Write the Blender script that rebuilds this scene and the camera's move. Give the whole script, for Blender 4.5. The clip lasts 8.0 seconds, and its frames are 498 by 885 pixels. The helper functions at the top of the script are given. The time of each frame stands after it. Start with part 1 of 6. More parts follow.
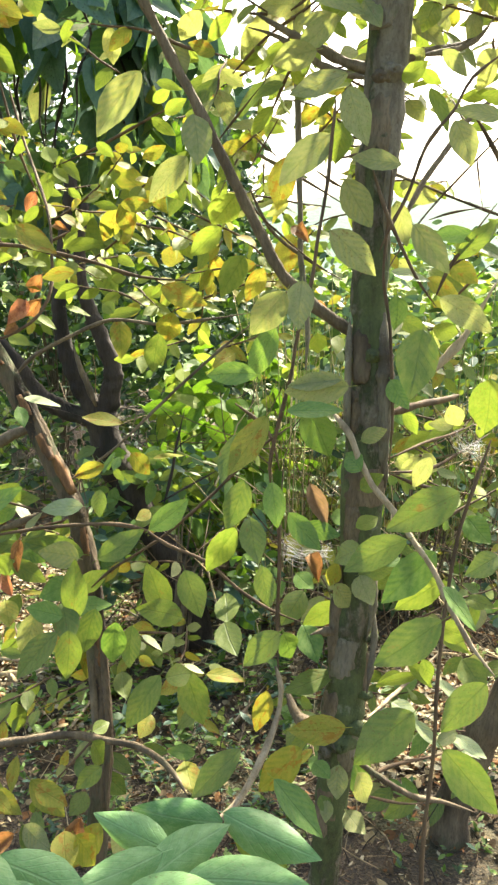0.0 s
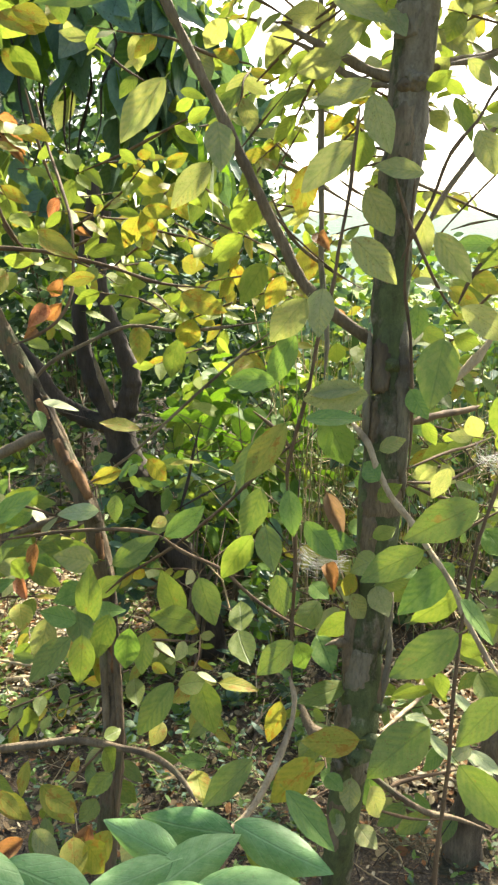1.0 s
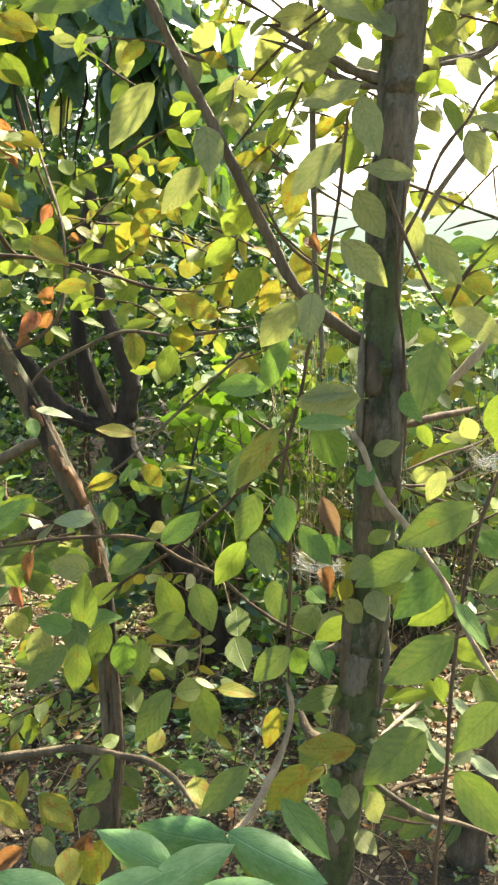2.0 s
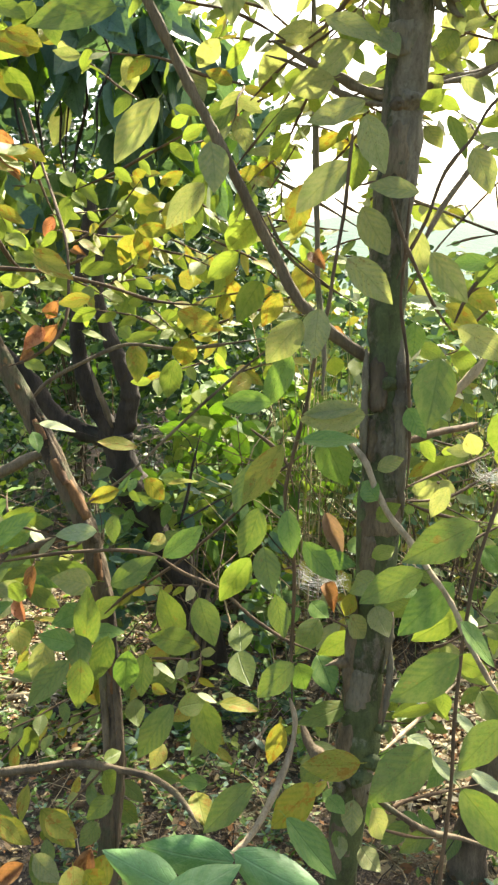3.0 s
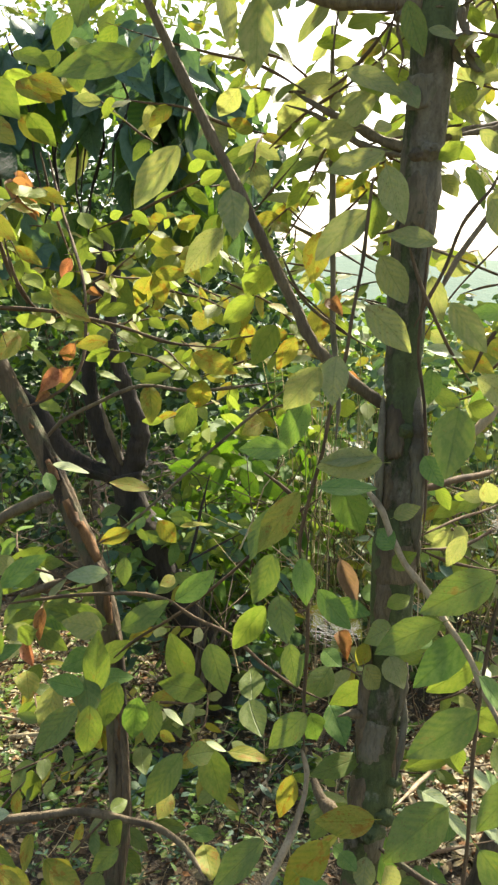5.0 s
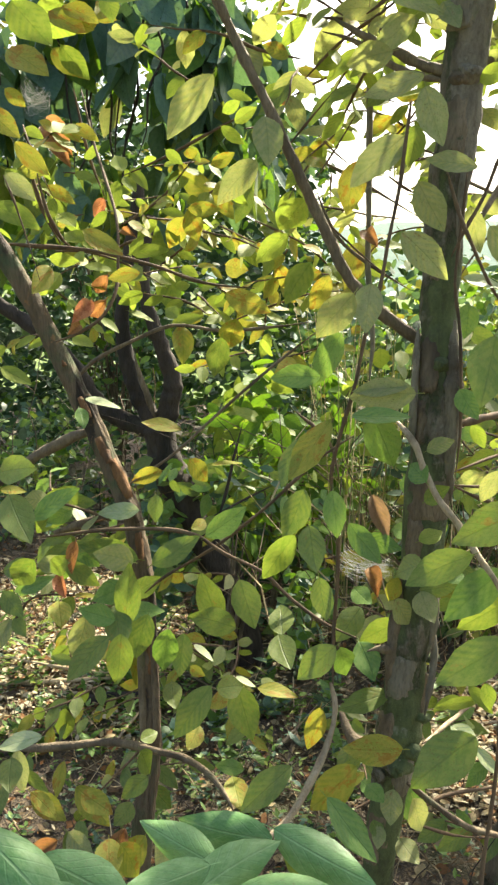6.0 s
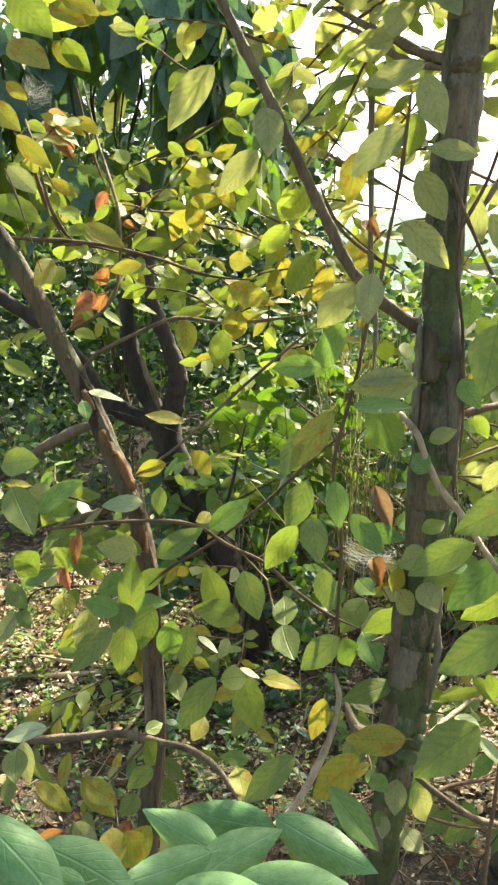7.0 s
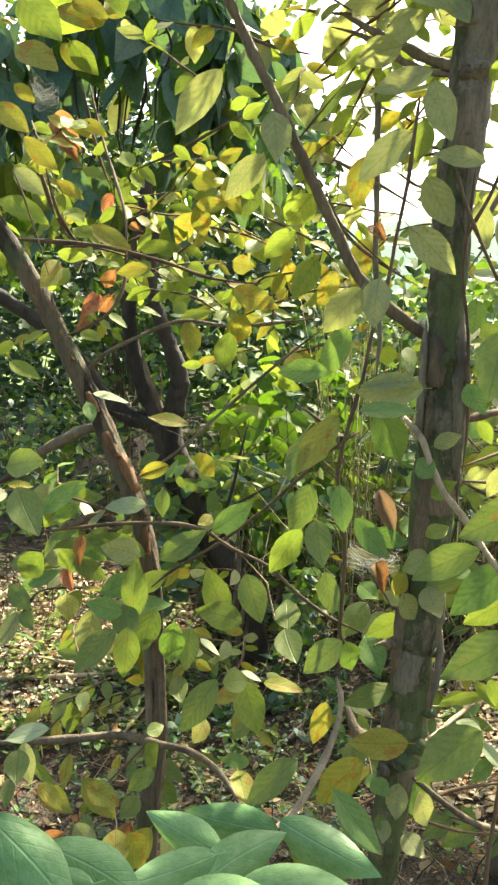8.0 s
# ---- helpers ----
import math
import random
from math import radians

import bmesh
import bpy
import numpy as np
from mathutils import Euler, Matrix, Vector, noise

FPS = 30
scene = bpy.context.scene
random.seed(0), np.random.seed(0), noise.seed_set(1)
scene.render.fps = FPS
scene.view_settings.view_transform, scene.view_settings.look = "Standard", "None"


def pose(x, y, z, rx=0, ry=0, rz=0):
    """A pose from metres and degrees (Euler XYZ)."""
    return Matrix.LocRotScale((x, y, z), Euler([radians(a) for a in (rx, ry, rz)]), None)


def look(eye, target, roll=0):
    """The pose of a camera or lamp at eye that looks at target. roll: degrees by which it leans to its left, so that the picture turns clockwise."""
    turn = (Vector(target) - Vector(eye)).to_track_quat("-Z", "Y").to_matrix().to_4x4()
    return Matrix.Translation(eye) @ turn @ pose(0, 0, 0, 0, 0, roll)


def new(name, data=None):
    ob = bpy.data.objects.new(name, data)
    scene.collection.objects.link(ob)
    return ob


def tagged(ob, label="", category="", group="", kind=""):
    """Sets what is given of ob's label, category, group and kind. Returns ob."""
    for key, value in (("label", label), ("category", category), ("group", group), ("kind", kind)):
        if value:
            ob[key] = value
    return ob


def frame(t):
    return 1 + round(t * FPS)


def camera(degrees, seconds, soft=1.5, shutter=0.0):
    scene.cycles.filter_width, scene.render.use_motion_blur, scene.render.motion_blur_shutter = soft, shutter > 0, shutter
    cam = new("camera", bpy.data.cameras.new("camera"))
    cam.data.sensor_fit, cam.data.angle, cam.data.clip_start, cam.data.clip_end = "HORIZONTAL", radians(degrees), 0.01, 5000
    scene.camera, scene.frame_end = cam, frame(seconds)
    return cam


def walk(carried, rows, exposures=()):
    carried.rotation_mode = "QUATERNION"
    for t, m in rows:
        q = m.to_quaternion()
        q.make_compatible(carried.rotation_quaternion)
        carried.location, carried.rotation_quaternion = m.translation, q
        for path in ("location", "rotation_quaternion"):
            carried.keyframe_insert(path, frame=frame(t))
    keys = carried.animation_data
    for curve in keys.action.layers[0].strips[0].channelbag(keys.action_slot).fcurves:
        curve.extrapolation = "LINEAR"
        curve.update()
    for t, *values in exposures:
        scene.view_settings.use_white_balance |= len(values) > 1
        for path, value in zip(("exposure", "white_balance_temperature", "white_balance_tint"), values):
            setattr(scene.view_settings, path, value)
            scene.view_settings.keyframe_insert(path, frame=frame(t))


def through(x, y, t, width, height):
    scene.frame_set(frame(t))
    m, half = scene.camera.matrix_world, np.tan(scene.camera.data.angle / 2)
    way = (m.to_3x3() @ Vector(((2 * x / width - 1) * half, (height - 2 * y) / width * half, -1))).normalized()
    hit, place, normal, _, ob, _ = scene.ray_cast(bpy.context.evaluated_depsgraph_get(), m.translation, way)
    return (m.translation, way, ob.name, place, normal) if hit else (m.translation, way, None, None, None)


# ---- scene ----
# ---------------------------------------------------------------- camera
cam = camera(34, 8.0, soft=2.5)
BASE = 2.15
walk(cam, [
    (0, pose(-0.0278, -0.0108, 1.5559, 77.256, -0.475, -0.999)),
    (0.5, pose(-0.0465, -0.0239, 1.5621, 78.238, -1.259, 0.488)),
    (1, pose(-0.0295, -0.0056, 1.5493, 77.968, -1.224, 0.350)),
    (2.3, pose(-0.0024, 0.0030, 1.5633, 78.082, -0.047, 0.419)),
    (2.5, pose(0.0000, 0.0000, 1.5800, 79.000, 0.000, 0.000)),
    (3, pose(-0.0237, 0.0058, 1.5711, 78.460, -0.601, 0.277)),
    (3.5, pose(-0.0328, -0.0012, 1.5859, 79.697, -0.983, -0.234)),
    (3.6, pose(-0.0360, -0.0032, 1.5928, 80.465, -1.065, -0.713)),
    (3.7, pose(-0.0346, -0.0147, 1.6026, 81.925, -0.988, -1.234)),
    (3.8, pose(-0.0261, -0.0197, 1.6296, 83.610, -0.980, -2.142)),
    (3.9, pose(-0.0384, -0.0240, 1.6697, 84.508, -1.140, -3.740)),
    (4, pose(-0.0326, -0.0217, 1.6715, 85.522, -1.062, -3.512)),
    (4.1, pose(-0.0453, -0.0363, 1.6908, 86.374, -1.206, -3.841)),
    (4.3, pose(-0.0366, -0.0210, 1.6936, 86.951, -1.502, -2.437)),
    (4.4, pose(-0.0348, -0.0059, 1.6702, 84.588, -1.989, -1.447)),
    (4.5, pose(-0.0550, 0.0020, 1.6360, 83.591, -2.323, -1.156)),
    (5, pose(-0.0428, 0.0157, 1.5869, 80.913, -1.407, 0.763)),
    (5.2, pose(-0.0437, 0.0142, 1.5711, 79.629, -1.445, 1.839)),
    (6.3, pose(-0.0293, 0.0135, 1.5165, 78.576, -1.368, 3.319)),
    (6.5, pose(-0.0224, 0.0142, 1.5189, 78.430, -0.932, 3.184)),
    (7, pose(-0.0276, 0.0122, 1.5139, 78.439, -1.116, 3.666)),
    (7.5, pose(-0.0384, 0.0106, 1.5133, 78.456, -1.583, 3.724)),
    (8, pose(-0.0400, 0.0083, 1.5148, 78.640, -1.699, 3.612)),
], exposures=[(t, BASE + e, 6780, 7) for t, e in ((0.0, 0.35), (0.5, 0.25), (1.2, 0.18), (2.5, 0.15), (3.5, 0.12), (4.0, 0.05), (4.5, -0.25), (5.2, -0.22), (6.4, 0.1), (8.0, 0.14))])

# ---------------------------------------------------------------- light
SUN_AZ, SUN_EL = radians(26), radians(43)
world = bpy.data.worlds.new("sky")
scene.world = world
world.use_nodes = True
wn, wl = world.node_tree.nodes, world.node_tree.links
sky = wn.new("ShaderNodeTexSky")
sky.sky_type, sky.sun_disc = "NISHITA", False
sky.sun_elevation, sky.sun_rotation = SUN_EL, SUN_AZ
sky.air_density, sky.dust_density, sky.ozone_density = 1.0, 4.0, 1.0
wl.new(sky.outputs[0], wn["Background"].inputs[0])
wn["Background"].inputs[1].default_value = 0.095
sun = new("sun", bpy.data.lights.new("sun", "SUN"))
sun.data.energy, sun.data.angle, sun.data.color = 5.0, radians(1.2), (1.0, 0.93, 0.8)
sun.matrix_world = look((math.sin(SUN_AZ) * math.cos(SUN_EL) * 30, math.cos(SUN_AZ) * math.cos(SUN_EL) * 30, math.sin(SUN_EL) * 30), (0, 0, 0))


# ---------------------------------------------------------------- materials
def nodes_of(name):
    m = bpy.data.materials.new(name)
    m.use_nodes = True
    t = m.node_tree
    return m, t, t.nodes, t.links, t.nodes["Principled BSDF"]


def mth(t, op, a, b=None, c=None):
    n = t.nodes.new("ShaderNodeMath")
    n.operation = op
    for i, v in enumerate((a, b, c)):
        if v is None:
            continue
        if isinstance(v, (int, float)):
            n.inputs[i].default_value = v
        else:
            t.links.new(v, n.inputs[i])
    return n.outputs[0]


def mixc(t, f, a, b, kind="MIX"):
    n = t.nodes.new("ShaderNodeMix")
    n.data_type, n.blend_type = "RGBA", kind
    for i, v in ((0, f), (6, a), (7, b)):
        if isinstance(v, (int, float)):
            n.inputs[i].default_value = v
        elif isinstance(v, tuple):
            n.inputs[i].default_value = (*v, 1)
        else:
            t.links.new(v, n.inputs[i])
    return n.outputs[2]


def noisef(t, vec, scale, detail=3.0, rough=0.55):
    n = t.nodes.new("ShaderNodeTexNoise")
    n.inputs["Scale"].default_value, n.inputs["Detail"].default_value, n.inputs["Roughness"].default_value = scale, detail, rough
    t.links.new(vec, n.inputs["Vector"])
    return n.outputs["Fac"]


def step(t, v, lo, hi):
    n = t.nodes.new("ShaderNodeMapRange")
    n.inputs[1].default_value, n.inputs[2].default_value = lo, hi
    t.links.new(v, n.inputs[0])
    return n.outputs[0]


def bumped(t, bsdf, height, strength, dist=0.01):
    n = t.nodes.new("ShaderNodeBump")
    n.inputs["Strength"].default_value, n.inputs["Distance"].default_value = strength, dist
    t.links.new(height, n.inputs["Height"])
    t.links.new(n.outputs[0], bsdf.inputs["Normal"])
    return n.outputs[0]


def leaf_material(name, dark, light, spot, spots, glow, vein=0.3, rough=0.54, through=0.5, rib=None, mottle=0.5, gloss=0.2, bloom=0.4):
    """A leaf blade: two greens, veins, brown spots; light comes through it."""
    m, t, n, l, p = nodes_of(name)
    uv = n.new("ShaderNodeTexCoord").outputs["UV"]
    sep = n.new("ShaderNodeSeparateXYZ")
    l.new(uv, sep.inputs[0])
    oi = n.new("ShaderNodeObjectInfo").outputs["Random"]
    isl = n.new("ShaderNodeNewGeometry").outputs["Random Per Island"]
    rnd = mth(t, "FRACT", mth(t, "ADD", mth(t, "MULTIPLY", oi, 7.31), isl))
    shifted = n.new("ShaderNodeVectorMath")
    shifted.operation = "ADD"
    l.new(uv, shifted.inputs[0])
    comb = n.new("ShaderNodeCombineXYZ")
    l.new(mth(t, "MULTIPLY", rnd, 37.0), comb.inputs[0])
    l.new(mth(t, "MULTIPLY", rnd, 11.0), comb.inputs[2])
    l.new(comb.outputs[0], shifted.inputs[1])
    vec = shifted.outputs[0]
    blotch = noisef(t, vec, 3.2, 4)
    fine = noisef(t, vec, 22, 3)
    across = mth(t, "ABSOLUTE", mth(t, "SUBTRACT", sep.outputs[0], 0.5))
    warp = mth(t, "MULTIPLY", blotch, mth(t, "ADD", mth(t, "MULTIPLY", rnd, 0.12), 0.05))
    ribs = mth(t, "SINE", mth(t, "MULTIPLY", mth(t, "ADD", warp, mth(t, "SUBTRACT", sep.outputs[1], mth(t, "MULTIPLY", across, 0.7))), 44.0))
    ribmask = mth(t, "MULTIPLY", step(t, ribs, 0.8, 1.0), step(t, mth(t, "ADD", across, fine), 0.2, 0.5))
    mid = step(t, across, 0.03, 0.008)
    veins = mth(t, "MAXIMUM", mid, mth(t, "MULTIPLY", ribmask, mth(t, "MULTIPLY", step(t, noisef(t, vec, 1.7, 2), 0.35, 0.7), 0.4)))
    f = mth(t, "MULTIPLY", mth(t, "ADD", mth(t, "MULTIPLY", rnd, 0.75), mth(t, "MULTIPLY", blotch, 0.6)), 0.8)
    c = mixc(t, f, dark, light)
    c = mixc(t, mth(t, "MULTIPLY", step(t, fine, 0.38, 0.68), 0.25), c, tuple(x * 0.7 for x in dark))
    between = mth(t, "MULTIPLY", step(t, ribs, 0.7, -0.8), step(t, noisef(t, vec, 2.3, 3), 0.4, 0.62))
    c = mixc(t, mth(t, "MULTIPLY", between, mottle), c, tuple(x * y for x, y in zip(light, (1.3, 1.12, 0.8))))
    edge = mth(t, "ADD", blotch, mth(t, "MULTIPLY", fine, 0.25))
    c = mixc(t, mth(t, "MULTIPLY", step(t, edge, 0.86 - spots, 0.92 - spots), 0.85), c, spot)
    pin = noisef(t, vec, 34, 2, 0.4)
    c = mixc(t, mth(t, "MULTIPLY", mth(t, "MULTIPLY", step(t, pin, 0.63, 0.68), step(t, rnd, 0.1, 0.6)), 0.75), c, tuple(x * 0.6 for x in spot))
    c = mixc(t, mth(t, "MULTIPLY", step(t, noisef(t, vec, 5, 6, 0.8), 0.42, 0.6), bloom), c, tuple(x * y for x, y in zip(light, (1.35, 1.12, 1.5))))
    c = mixc(t, mth(t, "MULTIPLY", veins, vein), c, rib or tuple(x * 0.72 for x in dark))
    l.new(c, p.inputs["Base Color"])
    l.new(mth(t, "ADD", mth(t, "MULTIPLY", fine, 0.25), rough - 0.1), p.inputs["Roughness"])
    p.inputs["Specular IOR Level"].default_value = gloss
    nb = bumped(t, p, mth(t, "ADD", mth(t, "MULTIPLY", veins, -0.6), blotch), 0.35, 0.004)
    tr = n.new("ShaderNodeBsdfTranslucent")
    l.new(mixc(t, 1.0, c, glow, "MULTIPLY"), tr.inputs[0])
    mx = n.new("ShaderNodeMixShader")
    mx.inputs[0].default_value = through
    l.new(p.outputs[0], mx.inputs[1])
    l.new(tr.outputs[0], mx.inputs[2])
    l.new(mx.outputs[0], n["Material Output"].inputs[0])
    return m


def bark_material(name, a, b, c, scale=30.0, moss=None, mossy=0.0, bump=0.6, rough=0.85, lichen=None, stretch=0.28, patch=(0.48, 0.66)):
    m, t, n, l, p = nodes_of(name)
    pos = n.new("ShaderNodeNewGeometry").outputs["Position"]
    mp = n.new("ShaderNodeMapping")
    mp.inputs["Scale"].default_value = (1, 1, stretch)
    l.new(pos, mp.inputs[0])
    v = mp.outputs[0]
    big, mid, fine = noisef(t, v, scale * 0.35, 4), noisef(t, v, scale * 1.3, 5, 0.65), noisef(t, v, scale * 6, 3)
    col = mixc(t, step(t, mid, 0.3, 0.7), a, b)
    col = mixc(t, step(t, big, *patch), col, c)
    if moss:
        col = mixc(t, mth(t, "MULTIPLY", step(t, noisef(t, pos, scale * 0.22, 5, 0.6), 0.62 - mossy, 0.74 - mossy), 0.8), col, moss)
    if lichen:
        col = mixc(t, mth(t, "MULTIPLY", step(t, noisef(t, pos, scale * 0.9, 6, 0.7), 0.6, 0.68), 0.75), col, lichen)
    col = mixc(t, mth(t, "MULTIPLY", step(t, fine, 0.5, 0.75), 0.55), col, tuple(x * 0.4 for x in a))
    l.new(col, p.inputs["Base Color"])
    p.inputs["Roughness"].default_value = rough
    p.inputs["Specular IOR Level"].default_value = 0.25
    bumped(t, p, mth(t, "ADD", mid, mth(t, "MULTIPLY", fine, 0.5)), bump, 0.006)
    return m


def skin_material():
    """A smooth dark green skin under torn sheets of grey-brown bark."""
    m, t, n, l, p = nodes_of("mottled_mossy_bark")
    pos = n.new("ShaderNodeNewGeometry").outputs["Position"]
    mp = n.new("ShaderNodeMapping")
    mp.inputs["Scale"].default_value = (1, 1, 0.4)
    l.new(pos, mp.inputs[0])
    big, mid, fine = noisef(t, mp.outputs[0], 9, 7, 0.68), noisef(t, mp.outputs[0], 44, 5, 0.65), noisef(t, pos, 190, 3)
    sep = n.new("ShaderNodeSeparateXYZ")
    l.new(pos, sep.inputs[0])
    big = mth(t, "ADD", big, mth(t, "MULTIPLY", step(t, sep.outputs[2], 1.2, 2.0), 0.09))
    green = mixc(t, step(t, mid, 0.3, 0.7), (0.045, 0.058, 0.02), (0.1, 0.12, 0.046))
    brown = mixc(t, step(t, mid, 0.32, 0.68), (0.075, 0.058, 0.038), (0.185, 0.158, 0.11))
    sheet = step(t, big, 0.55, 0.6)
    c = mixc(t, sheet, green, brown)
    edge = mth(t, "MULTIPLY", step(t, big, 0.51, 0.55), step(t, big, 0.59, 0.55))
    c = mixc(t, mth(t, "MULTIPLY", edge, 0.5), c, (0.028, 0.022, 0.014))
    c = mixc(t, mth(t, "MULTIPLY", step(t, noisef(t, pos, 24, 6, 0.7), 0.58, 0.7), 0.5), c, (0.26, 0.24, 0.18))
    c = mixc(t, mth(t, "MULTIPLY", step(t, fine, 0.5, 0.75), 0.4), c, (0.03, 0.026, 0.016))
    l.new(c, p.inputs["Base Color"])
    p.inputs["Roughness"].default_value = 0.75
    p.inputs["Specular IOR Level"].default_value = 0.25
    h = mth(t, "ADD", mth(t, "MULTIPLY", sheet, 0.7), mth(t, "ADD", mth(t, "MULTIPLY", mid, 0.6), mth(t, "MULTIPLY", fine, 0.3)))
    bumped(t, p, h, 0.9, 0.006)
    return m


# G, D and L carry light in colour: shaded, hazed and lit leaves
LEAF = {
    "G": leaf_material("shade_toned_green_leaf", (0.088, 0.148, 0.028), (0.168, 0.225, 0.048), (0.22, 0.14, 0.03), 0.08, (0.9, 0.95, 0.42), through=0.38, rough=0.46, gloss=0.42, bloom=0.5),
    "D": leaf_material("hazed_olive_leaf", (0.175, 0.225, 0.085), (0.29, 0.32, 0.14), (0.2, 0.14, 0.05), 0.07, (1.0, 1.0, 0.5), through=0.45, gloss=0.3),
    "L": leaf_material("lit_lime_leaf", (0.15, 0.225, 0.034), (0.26, 0.33, 0.06), (0.3, 0.2, 0.03), 0.0, (0.78, 0.82, 0.46), through=0.5),
    "Y": leaf_material("yellowing_leaf", (0.19, 0.24, 0.028), (0.32, 0.32, 0.06), (0.3, 0.15, 0.02), 0.18, (0.8, 0.78, 0.44), through=0.46),
    "B": leaf_material("waxy_green_leaf", (0.085, 0.175, 0.036), (0.155, 0.26, 0.062), (0.12, 0.13, 0.04), -0.06, (1.0, 1.0, 0.45), rough=0.44, through=0.33, gloss=0.3, bloom=0.5),
    "O": leaf_material("withered_orange_leaf", (0.19, 0.105, 0.04), (0.31, 0.19, 0.08), (0.13, 0.06, 0.02), 0.2, (1.0, 0.8, 0.5), through=0.45, rough=0.6),
    "R": leaf_material("withered_red_leaf", (0.29, 0.12, 0.05), (0.44, 0.235, 0.115), (0.2, 0.07, 0.03), 0.2, (1.0, 0.8, 0.6), through=0.4, rough=0.6),
    "T": leaf_material("tan_dead_leaf", (0.12, 0.085, 0.048), (0.21, 0.155, 0.09), (0.16, 0.1, 0.05), 0.1, (1.0, 0.88, 0.65), through=0.45, rough=0.6),
    "P": leaf_material("pale_leaf_underside", (0.24, 0.32, 0.14), (0.38, 0.45, 0.23), (0.3, 0.26, 0.14), -0.05, (1.0, 1.0, 0.6), through=0.3, rough=0.45),
    "M": leaf_material("minty_young_leaf", (0.06, 0.17, 0.042), (0.2, 0.36, 0.12), (0.2, 0.25, 0.08), -0.1, (1.0, 1.0, 0.5), rough=0.44, through=0.22, vein=0.22, rib=(0.3, 0.42, 0.22), mottle=0.1, gloss=0.36, bloom=0.4),
    "K": leaf_material("dark_creeper_leaf", (0.055, 0.112, 0.072), (0.1, 0.182, 0.115), (0.05, 0.06, 0.03), -0.1, (1.0, 1.0, 0.4), rough=0.42, through=0.35),
    # base colour darkened to stand for leaves in deep shade
    "N": leaf_material("shade_darkened_leaf", (0.018, 0.045, 0.014), (0.042, 0.085, 0.026), (0.04, 0.045, 0.02), -0.1, (1.0, 1.0, 0.4), rough=0.45, through=0.15, mottle=0.1),
    "H": leaf_material("herb_leaf", (0.05, 0.125, 0.02), (0.11, 0.21, 0.03), (0.12, 0.12, 0.03), -0.05, (1.0, 1.0, 0.35), through=0.5),
}
trunk = skin_material()
paletrunk = bark_material("peeling_brown_bark", (0.08, 0.059, 0.036), (0.16, 0.115, 0.07), (0.034, 0.025, 0.017), 40, (0.065, 0.09, 0.042), 0.08, 1.0, lichen=(0.24, 0.13, 0.055), stretch=0.1, patch=(0.5, 0.56))
bark = bark_material("grey_brown_bark", (0.11, 0.082, 0.05), (0.2, 0.152, 0.094), (0.06, 0.045, 0.03), 45, (0.09, 0.098, 0.05), 0.03, 0.8)
trunklight = bark_material("pale_ridge_bark", (0.12, 0.1, 0.066), (0.21, 0.18, 0.125), (0.06, 0.047, 0.032), 34, (0.07, 0.09, 0.045), 0.05, 1.0, lichen=(0.3, 0.27, 0.2))
peel = bark_material("orange_inner_bark", (0.12, 0.06, 0.025), (0.22, 0.11, 0.045), (0.06, 0.035, 0.02), 60, None, 0, 0.6)
twigbark = bark_material("brown_twig_bark", (0.095, 0.06, 0.033), (0.15, 0.1, 0.055), (0.06, 0.04, 0.024), 70, None, 0, 0.4)
palebark = bark_material("pale_twig_bark", (0.29, 0.215, 0.13), (0.45, 0.355, 0.23), (0.15, 0.11, 0.07), 50, None, 0, 0.5)
darkbark = bark_material("dark_rough_bark", (0.035, 0.027, 0.02), (0.065, 0.05, 0.038), (0.022, 0.018, 0.014), 24, (0.04, 0.04, 0.024), 0.0, 1.0)


def soil_material():
    m, t, n, l, p = nodes_of("forest_soil")
    pos = n.new("ShaderNodeNewGeometry").outputs["Position"]
    a, b, c = noisef(t, pos, 2.2, 5), noisef(t, pos, 19, 5, 0.65), noisef(t, pos, 120, 3)
    col = mixc(t, b, (0.025, 0.019, 0.012), (0.075, 0.055, 0.033))
    col = mixc(t, step(t, c, 0.5, 0.7), col, (0.15, 0.11, 0.06))
    col = mixc(t, mth(t, "MULTIPLY", step(t, a, 0.5, 0.65), 0.6), col, (0.07, 0.085, 0.03))
    l.new(col, p.inputs["Base Color"])
    p.inputs["Roughness"].default_value = 0.95
    bumped(t, p, mth(t, "ADD", b, c), 0.8, 0.02)
    return m


def plain_leafy(name, a, b, scale):
    m, t, n, l, p = nodes_of(name)
    pos = n.new("ShaderNodeNewGeometry").outputs["Position"]
    col = mixc(t, noisef(t, pos, scale, 6, 0.7), a, b)
    l.new(col, p.inputs["Base Color"])
    p.inputs["Roughness"].default_value, p.inputs["Specular IOR Level"].default_value = 0.95, 0.08
    bumped(t, p, noisef(t, pos, scale * 2, 5), 0.9, 1.0)
    return m


